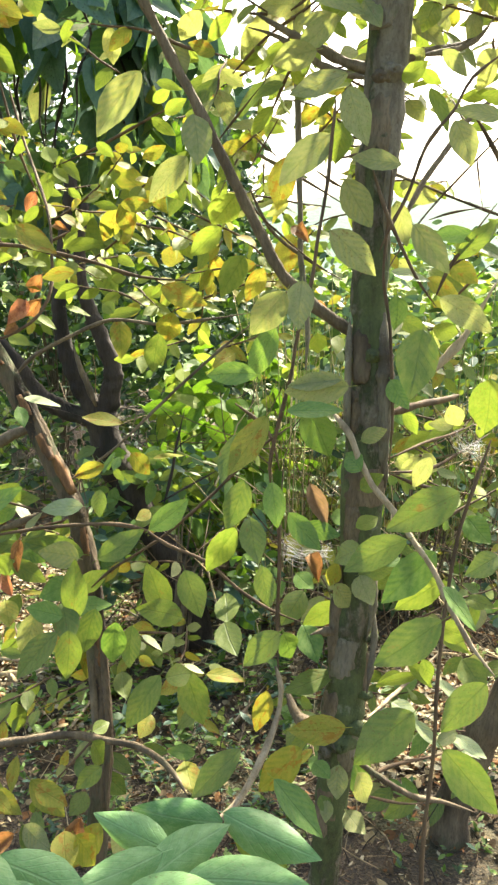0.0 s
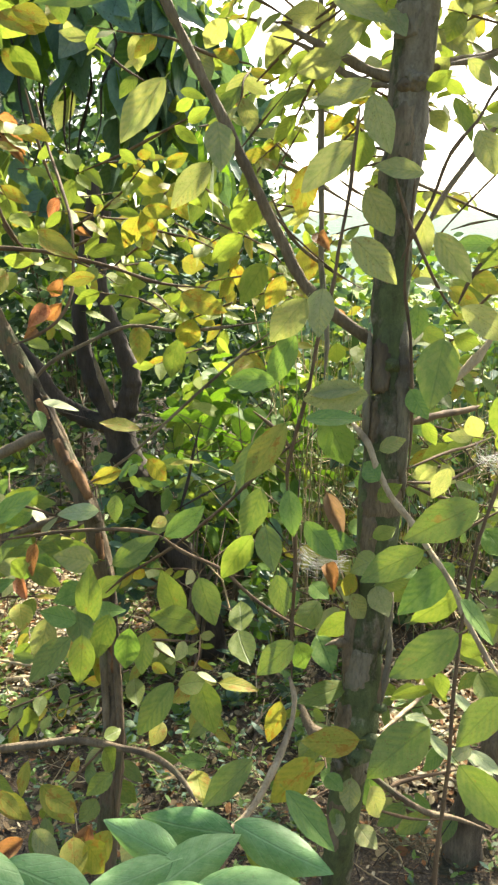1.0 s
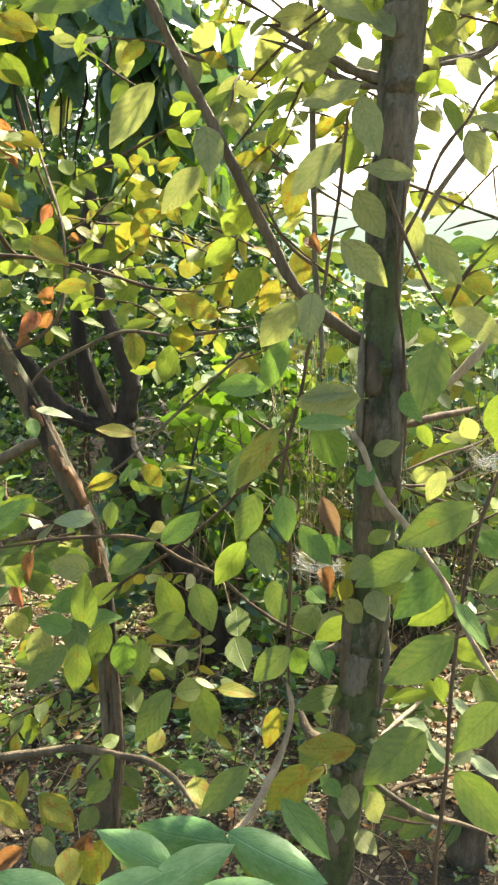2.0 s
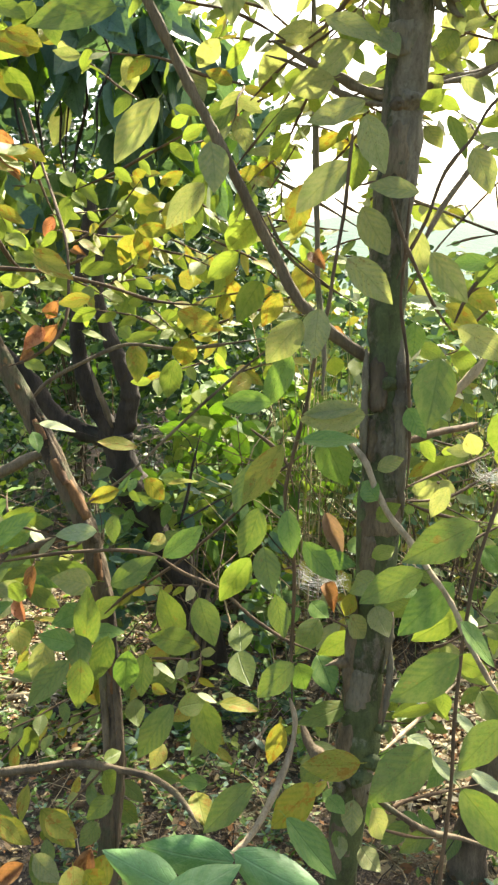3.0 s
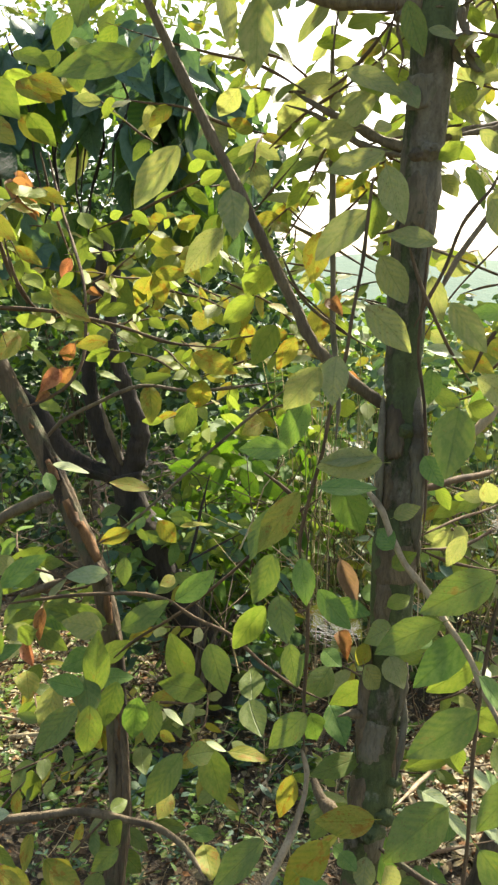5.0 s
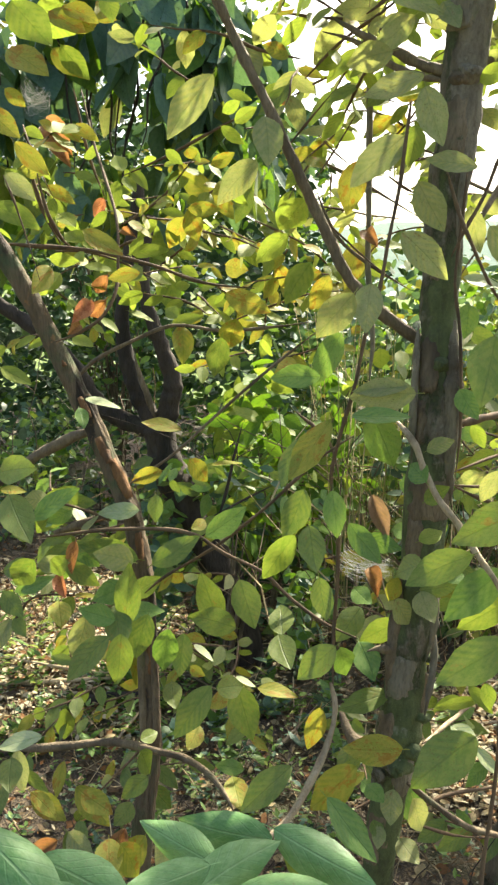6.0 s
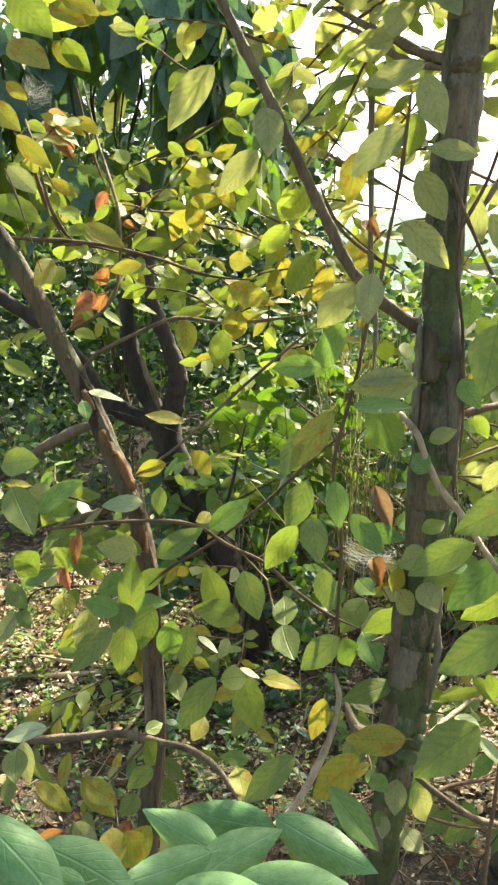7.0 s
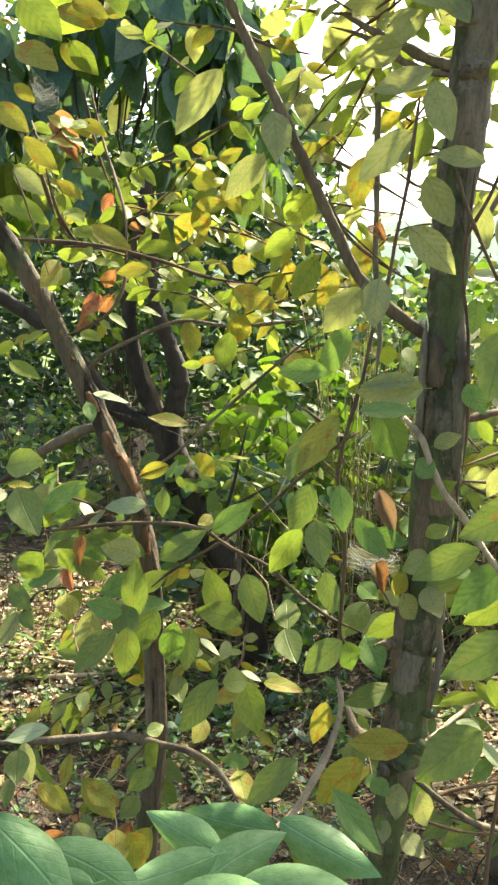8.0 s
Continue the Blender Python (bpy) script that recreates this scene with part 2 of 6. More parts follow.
soil = soil_material()
hillgreen = plain_leafy("hazed_wooded_hillside", (0.03, 0.06, 0.035), (0.07, 0.1, 0.05), 0.12)
# pale blue emission stands in for distance haze over the hills
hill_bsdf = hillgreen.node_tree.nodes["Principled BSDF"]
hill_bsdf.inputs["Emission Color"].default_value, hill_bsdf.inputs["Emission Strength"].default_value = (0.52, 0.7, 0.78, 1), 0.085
fieldgreen = plain_leafy("pale_grass_field", (0.08, 0.13, 0.035), (0.15, 0.19, 0.07), 0.5)
straw = bark_material("dry_straw", (0.42, 0.32, 0.17), (0.55, 0.44, 0.26), (0.3, 0.21, 0.11), 60, None, 0, 0.2)
LITTER = [
    leaf_material("brown_litter", (0.045, 0.032, 0.015), (0.105, 0.077, 0.036), (0.05, 0.03, 0.015), 0.1, (1.0, 0.8, 0.5), through=0.12, rough=0.75, mottle=0.0),
    leaf_material("tan_litter", (0.17, 0.135, 0.06), (0.31, 0.26, 0.125), (0.15, 0.1, 0.05), 0.05, (1.0, 0.85, 0.6), through=0.12, rough=0.75, mottle=0.0),
    leaf_material("rust_litter", (0.14, 0.068, 0.024), (0.22, 0.115, 0.04), (0.1, 0.05, 0.02), 0.1, (1.0, 0.8, 0.5), through=0.12, rough=0.75, mottle=0.0),
    leaf_material("bleached_sunlit_litter", (0.34, 0.3, 0.17), (0.52, 0.48, 0.3), (0.25, 0.18, 0.1), 0.0, (1.0, 0.9, 0.7), through=0.15, rough=0.75, mottle=0.0),
]


# ---------------------------------------------------------------- shapes
def part(name, mesh, material, parent, label="", kind=""):
    if material is not None and not mesh.materials:
        mesh.materials.append(material)
    ob = new(name, mesh)
    ob.parent = parent
    return tagged(ob, label, "", "", kind)


def thing(name, x, y, z, label, category, group="", kind=""):
    ob = new(name)
    ob.empty_display_size = 0.05
    ob.location = (x, y, z)
    bpy.context.view_layer.update()
    return tagged(ob, label, category, group, kind)


def smooth_points(pts, n=4):
    p = [Vector(q) for q in pts]
    out = []
    for i in range(len(p) - 1):
        a, b, c, d = p[max(i - 1, 0)], p[i], p[i + 1], p[min(i + 2, len(p) - 1)]
        for k in range(n):
            s = k / n
            out.append(0.5 * ((2 * b) + (c - a) * s + (2 * a - 5 * b + 4 * c - d) * s * s + (3 * b - a - 3 * c + d) * s ** 3))
    return out + [p[-1]]


def tube_mesh(name, pts, radii, segs=8, rough=0.08, seed=0, knots=0):
    """A round tapering stem through the points, with an uneven skin and swollen knots."""
    rng = random.Random(seed)
    verts, faces = [], []
    n = len(pts)
    side = None
    swell = [1.0] * n
    for _ in range(knots):
        k = rng.randrange(2, n - 2)
        s = rng.uniform(0.15, 0.3) * (0.45 if segs > 12 else 1)
        swell[k] += s
        swell[k - 1] += s * 0.5
        swell[k + 1] += s * 0.5
    for i, c in enumerate(pts):
        d = (pts[min(i + 1, n - 1)] - pts[max(i - 1, 0)]).normalized()
        side = (d.orthogonal() if side is None else side - d * side.dot(d)).normalized()
        up = d.cross(side)
        for k in range(segs):
            a = 2 * math.pi * k / segs
            q = side * math.cos(a) + up * math.sin(a)
            wob = 1 + rough * noise.noise((c + q * radii[i]) * (0.6 / max(radii[i], 0.003)) + Vector((seed, 0, 0))) * 2
            wob += 0.035 * (segs > 12) * math.sin(5 * a + 9 * noise.noise(c * 9 + Vector((seed, 0, 0))))
            wob += rough * 0.5 * noise.noise((c + q * radii[i]) * (2.2 / max(radii[i], 0.003)))
            verts.append(c + q * radii[i] * swell[i] * wob)
    for i in range(n - 1):
        for k in range(segs):
            a, b = i * segs + k, i * segs + (k + 1) % segs
            faces.append((a, b, b + segs, a + segs))
    faces.append(tuple(range(segs))[::-1])
    faces.append(tuple(range((n - 1) * segs, n * segs)))
    me = bpy.data.meshes.new(name)
    me.from_pydata([tuple(v) for v in verts], [], faces)
    me.shade_smooth()
    return me


def knot(parent, x, y, z, r, material, seed=0, label=""):
    """A swollen scar on a stem: a bump with a raised rim and a hollow."""
    base = parent.location
    verts, faces, rings, segs = [], [], 7, 14
    for i in range(rings + 1):
        s = i / rings
        rr = r * (1 - s) if i else r * 1.15
        out = r * (0.0 if i == 0 else 0.75 * math.sin(0.25 + s * 1.5) - 0.3 * max(0, s - 0.7))
        for k in range(segs):
            a = 2 * math.pi * k / segs
            w = 1 + 0.4 * noise.noise(Vector((math.cos(a) * 1.3 + seed, math.sin(a) * 1.3, s * 1.5))) + 0.25 * noise.noise(Vector((math.cos(a) * 4 + seed, math.sin(a) * 4, s * 5)))
            verts.append((x - base.x + math.cos(a) * rr * w, y - base.y - out * w + 0.35 * r, z - base.z + math.sin(a) * rr * w * 0.8))
    for i in range(rings):
        for k in range(segs):
            a, b = i * segs + k, i * segs + (k + 1) % segs
            faces.append((a, a + segs, b + segs, b))
    me = bpy.data.meshes.new("knot")
    me.from_pydata(verts, [], faces)
    me.shade_smooth()
    return part("knot", me, material, parent, label)


made = [0]


def branch(name, parent, r0, r1, material, pts, label="", radii=None):
    """One stem of a tree, as a part of it, from thick to thin end."""
    made[0] += 1
    p = smooth_points(pts, 9 if r0 > 0.014 else 4)
    base = parent.matrix_world.translation
    p = [q - base for q in p]
    n = len(p)
    big = r0 > 0.02
    rad = [(r0 + (r1 - r0) * i / (n - 1)) * (1 if big else min(1, 0.4 + 0.2 * i, 0.22 + 0.16 * (n - 1 - i))) for i in range(n)]
    if radii:
        rad = [float(np.interp(i * (len(radii) - 1) / (n - 1), range(len(radii)), radii)) for i in range(n)]
    if name == "bark_ridge":
        rad = [q * (0.12 + 0.88 * math.sin(math.pi * i / (n - 1)) ** 0.6) for i, q in enumerate(rad)]
    me = tube_mesh(name, p, rad, 22 if big else 8, 0.09 if big else 0.14, made[0], 6 if big else 3 if n > 8 else 0)
    return part(name, me, material, parent, label)


def leaf_shape(seed, stations=7, across=4, point=1.0, belly=0.85, curl=0.0, cup=None):
    """Vertices, faces and uv of one blade of unit length and width, with its stalk."""
    rng = random.Random(seed)
    fold, droop, twist, wave = rng.uniform(0.05, 0.3), rng.uniform(-0.1, 0.4), rng.uniform(-0.3, 0.3), rng.uniform(0.0, 0.05)
    fold, droop, twist, wave = fold + curl, droop + curl * rng.uniform(-1, 1.5), twist + curl * rng.uniform(-1, 1), wave + curl * 0.12
    if cup is not None:
        fold, droop, twist = -cup * (0.4 + fold), 0.25 + droop, twist * 0.5
    ph, bend = rng.uniform(0, 6), rng.uniform(-0.08, 0.08)
    verts, uvs, faces = [], [], []
    for i in range(stations + 1):
        s = 0.5 - 0.5 * math.cos(math.pi * (0.75 * i / stations + 0.25 * (i / stations) ** 2))
        half = 0.5 * max(0.0, math.sin(math.pi * min(s, 1) ** belly)) ** 0.75 * (1 - 0.22 * point * max(0, s - 0.6) / 0.4)
        half = max(half, 0.02 if i == 0 else 0.006)
        for k in range(across + 1):
            u = 2 * k / across - 1
            x = u * half
            z = fold * (abs(x) if cup is None else 2 * x * x) - droop * s * s * 0.6 + twist * x * s + wave * math.sin(9 * s + ph + 2 * u) * abs(u)
            verts.append((x + bend * math.sin(math.pi * s), s, z))
            uvs.append((0.5 + x, s))
    for i in range(stations):
        for k in range(across):
            a = i * (across + 1) + k
            faces.append((a, a + 1, a + across + 2, a + across + 1))
    b = len(verts)
    for x, y, z in ((-0.012, 0.01, 0), (0.012, 0.01, 0), (0.01, -0.13, -0.05), (-0.01, -0.13, -0.05)):
        verts.append((x, y, z))
        uvs.append((0.5, 0.5))
    faces.append((b, b + 1, b + 2, b + 3))
    return np.array(verts), faces, np.array(uvs)


def mesh_with_uv(name, verts, faces, uvs):
    me = bpy.data.meshes.new(name)
    me.from_pydata([tuple(v) for v in verts], [], faces)
    lay = me.uv_layers.new(name="UVMap")
    idx = np.zeros(len(me.loops), dtype=np.int32)
    me.loops.foreach_get("vertex_index", idx)
    lay.data.foreach_set("uv", np.asarray(uvs, dtype=np.float32)[idx].ravel())
    me.shade_smooth()
    return me


SHAPES = [leaf_shape(s, 8, 4) for s in range(11, 17)]
SMALL = [leaf_shape(s, 5, 2) for s in range(31, 37)]
LONG = [leaf_shape(s, 6, 4, 1.6, 0.7) for s in range(51, 55)]
CURLED = [leaf_shape(s, 10, 6, 1.0, 0.8, 0.95) for s in range(71, 75)]
WAXY = [leaf_shape(s, 12, 8, 1.3, 0.8, 0.05, 0.9) for s in range(81, 85)]
HEART = [leaf_shape(s, 7, 4, 1.5, 0.55, 0.15) for s in range(91, 96)]
blades = {}


def blade(cls, kind, i):
    key = (cls, kind, i)
    if key not in blades:
        v, f, u = (CURLED if cls in "ORT" else WAXY if cls == "M" else LONG if kind == "long" else HEART if kind == "heart" else SHAPES)[i]
        me = mesh_with_uv("leaf", v, f, u)
        me.materials.append(LEAF[cls])
        blades[key] = me
    return blades[key]


leaf_rng = random.Random(3)


def leaf(parent, cls, x, y, z, rx, ry, rz, length, width, kind="oval"):
    """One leaf on a stem: its base, its turn, its size."""
    ob = new("leaf", blade(cls, kind, leaf_rng.randrange(4)))
    ob.parent = parent
    base = parent.parent.location
    ob.matrix_basis = Matrix.Translation(-base) @ pose(x, y, z, rx, ry, rz) @ Matrix.Diagonal((width, length, width, 1))
    return ob


def turn_of(direction, normal):
    yv = Vector(direction).normalized()
    zv = Vector(normal)
    zv = (zv - yv * zv.dot(yv)).normalized()
    return Matrix((yv.cross(zv), yv, zv)).transposed()


def heap(name, mats, items, parent=None, label="", category="", shapes=None):
    """Many uncountable leaves as one mesh. items: place, turn (3x3), length, width, index of the material."""
    shapes = shapes or SMALL
    vs, fs, us, mi, off = [], [], [], [], 0
    quads = [np.array(s[1], dtype=np.int32) for s in shapes]
    for j, (c, r, le, wi, k) in enumerate(items):
        v, f, u = shapes[j % len(shapes)]
        vs.append((v * np.array((wi, le, wi))) @ np.array(r).T + np.array(c))
        us.append(u)
        fs.append(quads[j % len(shapes)] + off)
        mi.append(np.full(len(f), k, dtype=np.int32))
        off += len(v)
    verts, loops, uvs = np.concatenate(vs), np.concatenate(fs).ravel(), np.concatenate(us)
    me = bpy.data.meshes.new(name)
    me.vertices.add(len(verts))
    me.vertices.foreach_set("co", verts.astype(np.float32).ravel())
    me.loops.add(len(loops))
    me.loops.foreach_set("vertex_index", loops)
    me.polygons.add(len(loops) // 4)
    me.polygons.foreach_set("loop_start", np.arange(0, len(loops), 4, dtype=np.int32))
    me.update(calc_edges=True)
    me.uv_layers.new(name="UVMap").data.foreach_set("uv", uvs.astype(np.float32)[loops].ravel())
    me.shade_smooth()
    mi = np.concatenate(mi)
    for m in mats:
        me.materials.append(m)
    me.polygons.foreach_set("material_index", mi)
    ob = new(name, me)
    ob.parent = parent
    if parent:
        ob.matrix_parent_inverse = parent.matrix_world.inverted()
    return tagged(ob, label, category, "", "stuff")


# ---------------------------------------------------------------- ground and distance
def ground_height(x, y):
    far = max(0.0, min(1.0, (math.hypot(x, y) - 7) / 12))
    return 0.035 * noise.noise(Vector((x * 0.8, y * 0.8, 0))) + 0.012 * noise.noise(Vector((x * 4, y * 4, 3))) - 1.6 * far * far


def build_ground():
    ring = [i * 0.09 for i in range(-50, 51)]
    outer = [6, 8, 11, 15, 21, 30, 45, 70, 110, 180, 300, 500, 900, 1600, 3000]
    xs = [-v for v in outer[::-1]] + ring + outer
    ys = [-v for v in outer[::-1]] + [v + 2.0 for v in ring] + [v + 2 for v in outer]
    verts = [(x, y, ground_height(x, y)) for y in ys for x in xs]
    n = len(xs)
    faces = [(j * n + i, j * n + i + 1, (j + 1) * n + i + 1, (j + 1) * n + i) for j in range(len(ys) - 1) for i in range(n - 1)]
    me = bpy.data.meshes.new("ground")
    me.from_pydata(verts, [], faces)
    me.shade_smooth()
    me.materials.append(soil)
    me.materials.append(fieldgreen)
    for p in me.polygons:
        p.material_index = 1 if math.hypot(p.center.x, p.center.y) > 13 else 0
    tagged(new("ground", me), "brown forest soil under leaf litter, pale field beyond", "ground", "", "structure")


def build_hill():
    verts, faces = [], []
    nx, ny = 90, 8
    for j in range(ny + 1):
        for i in range(nx + 1):
            a = -0.9 + 1.8 * i / nx
            r = 240 + 40 * j
            hgt = (36 + 10 * noise.noise(Vector((a * 3, 1, 0))) + 3 * noise.noise(Vector((a * 24, 4, 0)))) * math.sin(math.pi * 0.5 * j / ny)
            hgt += 2.5 * noise.noise(Vector((a * 60, j * 1.3, 2))) * (j > 0)
            verts.append((math.sin(a) * r, math.cos(a) * r, hgt - 2.0))
    for j in range(ny):
        for i in range(nx):
            q = j * (nx + 1) + i
            faces.append((q, q + 1, q + nx + 2, q + nx + 1))
    me = bpy.data.meshes.new("backdrop")
    me.from_pydata(verts, [], faces)
    me.shade_smooth()
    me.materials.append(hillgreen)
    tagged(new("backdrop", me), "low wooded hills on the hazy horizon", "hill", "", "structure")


build_ground()
build_hill()

# ---------------------------------------------------------------- the trees
main_tree = thing("tree", 0.19, 1.5, 0.0, "young tree with a mottled grey-green trunk and drooping yellow-green leaves", "tree")
left_tree = thing("tree", -0.24, 1.72, 0.0, "thin tree with peeling brown bark and yellowing leaves", "tree")
shrub_tree = thing("shrub", -0.1, 1.62, 0.0, "leafy shrub with long brown twigs and green leaves", "shrub")
dark_tree = thing("tree", -0.2, 3.3, 0.0, "old tree with dark rough bark forking low above the ground", "tree")
back_tree = thing("tree", 0.55, 2.0, 0.0, "sparse tree of thin grey branches behind the trunk", "tree")

near_tree = thing("shrub", 0.06, 1.05, 0.0, "low shrub with large waxy blue-green leaves", "shrub")

STEM = [(0.139, 1.400, -0.022), (0.151, 1.403, 0.253), (0.164, 1.384, 0.473), (0.171, 1.389, 0.603), (0.183, 1.400, 0.714), (0.190, 1.408, 0.803), (0.197, 1.418, 0.911), (0.208, 1.429, 1.019), (0.210, 1.434, 1.094), (0.211, 1.440, 1.178), (0.221, 1.450, 1.281), (0.221, 1.459, 1.384), (0.215, 1.469, 1.484), (0.216, 1.487, 1.633), (0.229, 1.495, 1.778), (0.238, 1.502, 1.919), (0.240, 1.498, 2.106), (0.239, 1.504, 2.190), (0.240, 1.507, 2.245), (0.244, 1.510, 2.290), (0.247, 1.512, 2.335), (0.250, 1.514, 2.390)]
STEM_R = [0.0321, 0.0300, 0.0281, 0.0323, 0.0374, 0.0363, 0.0370, 0.0356, 0.0366, 0.0382, 0.0369, 0.0326, 0.0314, 0.0332, 0.0337, 0.0352, 0.0380, 0.0405, 0.0267, 0.0240, 0.0170, 0.0135]
main_0 = branch("trunk", main_tree, 0.0443, 0.0243, trunk, STEM, radii=STEM_R)
main_1 = branch("limb", main_tree, 0.0117, 0.0062, bark, [(0.222, 1.525, 1.405), (0.174, 1.541, 1.435), (0.126, 1.537, 1.467), (0.083, 1.523, 1.504), (0.051, 1.520, 1.541), (0.026, 1.520, 1.590), (-0.001, 1.519, 1.638), (-0.031, 1.510, 1.695), (-0.065, 1.512, 1.759), (-0.096, 1.513, 1.819), (-0.130, 1.515, 1.880), (-0.163, 1.517, 1.941), (-0.191, 1.512, 1.995), (-0.274, 1.533, 2.158), (-0.307, 1.539, 2.215), (-0.336, 1.548, 2.284), (-0.369, 1.557, 2.358), (-0.399, 1.570, 2.424), (-0.423, 1.581, 2.480)])
leaf(main_1, "G", -0.259, 1.499, 2.015, -29, -61, 131, 0.156, 0.072)
leaf(main_1, "D", -0.202, 1.598, 1.889, -76, -34, 164, 0.142, 0.065)
leaf(main_1, "D", -0.100, 1.490, 1.798, -49, 4, -176, 0.115, 0.054)
leaf(main_1, "D", -0.117, 1.575, 1.738, -74, -40, -175, 0.111, 0.052)
leaf(main_1, "D", -0.145, 1.581, 1.937, -46, 18, -172, 0.097, 0.044)
leaf(main_1, "L", -0.025, 1.601, 1.674, -141, -33, -170, 0.107, 0.061)
leaf(main_1, "B", 0.236, 1.653, 1.334, -63, -37, 173, 0.083, 0.044)
leaf(main_1, "B", 0.275, 1.516, 1.492, -50, -2, 168, 0.076, 0.039)
leaf(main_1, "G", 0.186, 1.586, 1.433, -43, 4, -126, 0.075, 0.035)
leaf(main_1, "G", 0.251, 1.509, 1.393, -40, -33, 168, 0.074, 0.037)
leaf(main_1, "Y", 0.067, 1.568, 1.738, -82, -9, -180, 0.097, 0.052)
leaf(main_1, "O", 0.086, 1.520, 1.614, -45, 41, 168, 0.057, 0.028)
leaf(main_1, "R", -0.272, 1.444, 2.213, -77, 11, -155, 0.107, 0.049)
leaf(main_1, "G", -0.336, 1.583, 2.213, -58, -12, -179, 0.179, 0.083)
leaf(main_1, "Y", -0.255, 1.597, 2.274, -74, 13, 147, 0.181, 0.083)
leaf(main_1, "D", -0.266, 1.572, 2.275, -53, 12, -133, 0.156, 0.072)
main_2 = branch("branch", main_tree, 0.0068, 0.0062, trunklight, [(0.098, 1.904, 2.204), (0.104, 1.875, 2.004), (0.109, 1.851, 1.825), (0.114, 1.833, 1.681), (0.118, 1.820, 1.560), (0.134, 1.801, 1.413), (0.131, 1.782, 1.315)])
leaf(main_2, "O", 0.137, 1.744, 1.463, -59, 58, -170, 0.047, 0.026)
leaf(main_2, "Y", 0.036, 1.814, 1.536, -98, -26, -173, 0.084, 0.045)
leaf(main_2, "D", -0.163, 2.292, 2.432, -85, 8, -142, 0.166, 0.076)
main_3 = branch("branch", main_tree, 0.0031, 0.0033, twigbark, [(0.140, 1.431, 1.815), (0.134, 1.420, 1.759), (0.126, 1.404, 1.676), (0.112, 1.388, 1.593), (0.101, 1.374, 1.519), (0.080, 1.367, 1.434), (0.068, 1.363, 1.358), (0.050, 1.368, 1.279), (0.036, 1.372, 1.197), (0.051, 1.386, 1.110), (0.056, 1.380, 1.027), (0.053, 1.366, 0.903), (0.057, 1.343, 0.783)])
leaf(main_3, "B", 0.006, 1.261, 1.379, -18, -76, 92, 0.082, 0.038)
leaf(main_3, "L", -0.024, 1.244, 1.130, -91, -32, 171, 0.094, 0.044)
leaf(main_3, "Y", 0.024, 1.252, 1.313, -49, -14, 140, 0.114, 0.053)
leaf(main_3, "G", -0.019, 1.255, 1.285, -55, 3, 138, 0.087, 0.040)
leaf(main_3, "G", -0.006, 1.478, 1.145, -66, -18, 168, 0.100, 0.053)
leaf(main_3, "G", -0.001, 1.270, 1.139, -45, 8, -175, 0.080, 0.045)
leaf(main_3, "D", 0.051, 1.267, 1.506, -104, -35, -173, 0.090, 0.053)
leaf(main_3, "D", 0.081, 1.318, 1.521, -49, 0, 170, 0.091, 0.048)
leaf(main_3, "B", 0.045, 1.422, 1.438, -84, -26, 151, 0.108, 0.050)
leaf(main_3, "D", 0.160, 1.306, 1.353, -23, -76, 110, 0.106, 0.055)
leaf(main_3, "B", 0.056, 1.241, 1.324, 6, 34, -98, 0.088, 0.040)
leaf(main_3, "B", 0.092, 1.308, 1.315, -113, 22, 171, 0.112, 0.060)
leaf(main_3, "D", 0.146, 1.305, 1.363, -7, -34, 86, 0.088, 0.040)
leaf(main_3, "B", 0.038, 1.339, 1.181, -72, 8, 178, 0.080, 0.040)
leaf(main_3, "B", 0.071, 1.371, 1.115, -64, 39, -167, 0.087, 0.042)
leaf(main_3, "B", 0.101, 1.396, 1.085, -37, 67, -138, 0.068, 0.036)
leaf(main_3, "D", 0.107, 1.446, 1.893, -155, -66, -141, 0.085, 0.050)
leaf(main_3, "D", 0.161, 1.457, 1.860, -34, -57, 120, 0.105, 0.048)
leaf(main_3, "D", 0.150, 1.351, 1.819, -72, 21, 163, 0.101, 0.049)
leaf(main_3, "L", 0.154, 1.461, 1.783, -75, -7, 174, 0.071, 0.041)
leaf(main_3, "D", 0.133, 1.437, 1.761, -50, -34, 152, 0.129, 0.059)
leaf(main_3, "D", 0.152, 1.381, 1.683, -101, 32, 171, 0.092, 0.052)
leaf(main_3, "D", 0.126, 1.334, 1.601, -80, 47, 165, 0.104, 0.050)
leaf(main_3, "T", 0.111, 1.420, 1.155, -75, 23, -178, 0.082, 0.034)
leaf(main_3, "G", 0.024, 1.368, 1.016, -65, 13, 179, 0.075, 0.040)
leaf(main_3, "B", 0.065, 1.368, 0.886, -115, 22, -163, 0.098, 0.045)
leaf(main_3, "G", 0.053, 1.303, 0.919, -50, -35, 142, 0.085, 0.049)
leaf(main_3, "Y", 0.035, 1.346, 0.781, -83, -14, 179, 0.083, 0.039)
leaf(main_3, "D", 0.152, 1.327, 0.999, -107, 37, -157, 0.086, 0.040)
leaf(main_3, "Y", 0.159, 1.362, 1.024, -106, -20, 158, 0.061, 0.030)
leaf(main_3, "O", 0.117, 1.435, 1.014, -35, 14, -173, 0.050, 0.031)
main_4 = branch("branch", main_tree, 0.0066, 0.0040, palebark, [(0.152, 1.440, 1.284), (0.176, 1.383, 1.255), (0.190, 1.366, 1.219), (0.213, 1.347, 1.174), (0.243, 1.330, 1.139), (0.269, 1.313, 1.103), (0.284, 1.289, 1.082), (0.307, 1.262, 1.050), (0.329, 1.232, 0.999), (0.360, 1.201, 0.944), (0.394, 1.173, 0.904)])
leaf(main_4, "G", 0.250, 1.225, 1.117, -45, -45, 118, 0.116, 0.053)
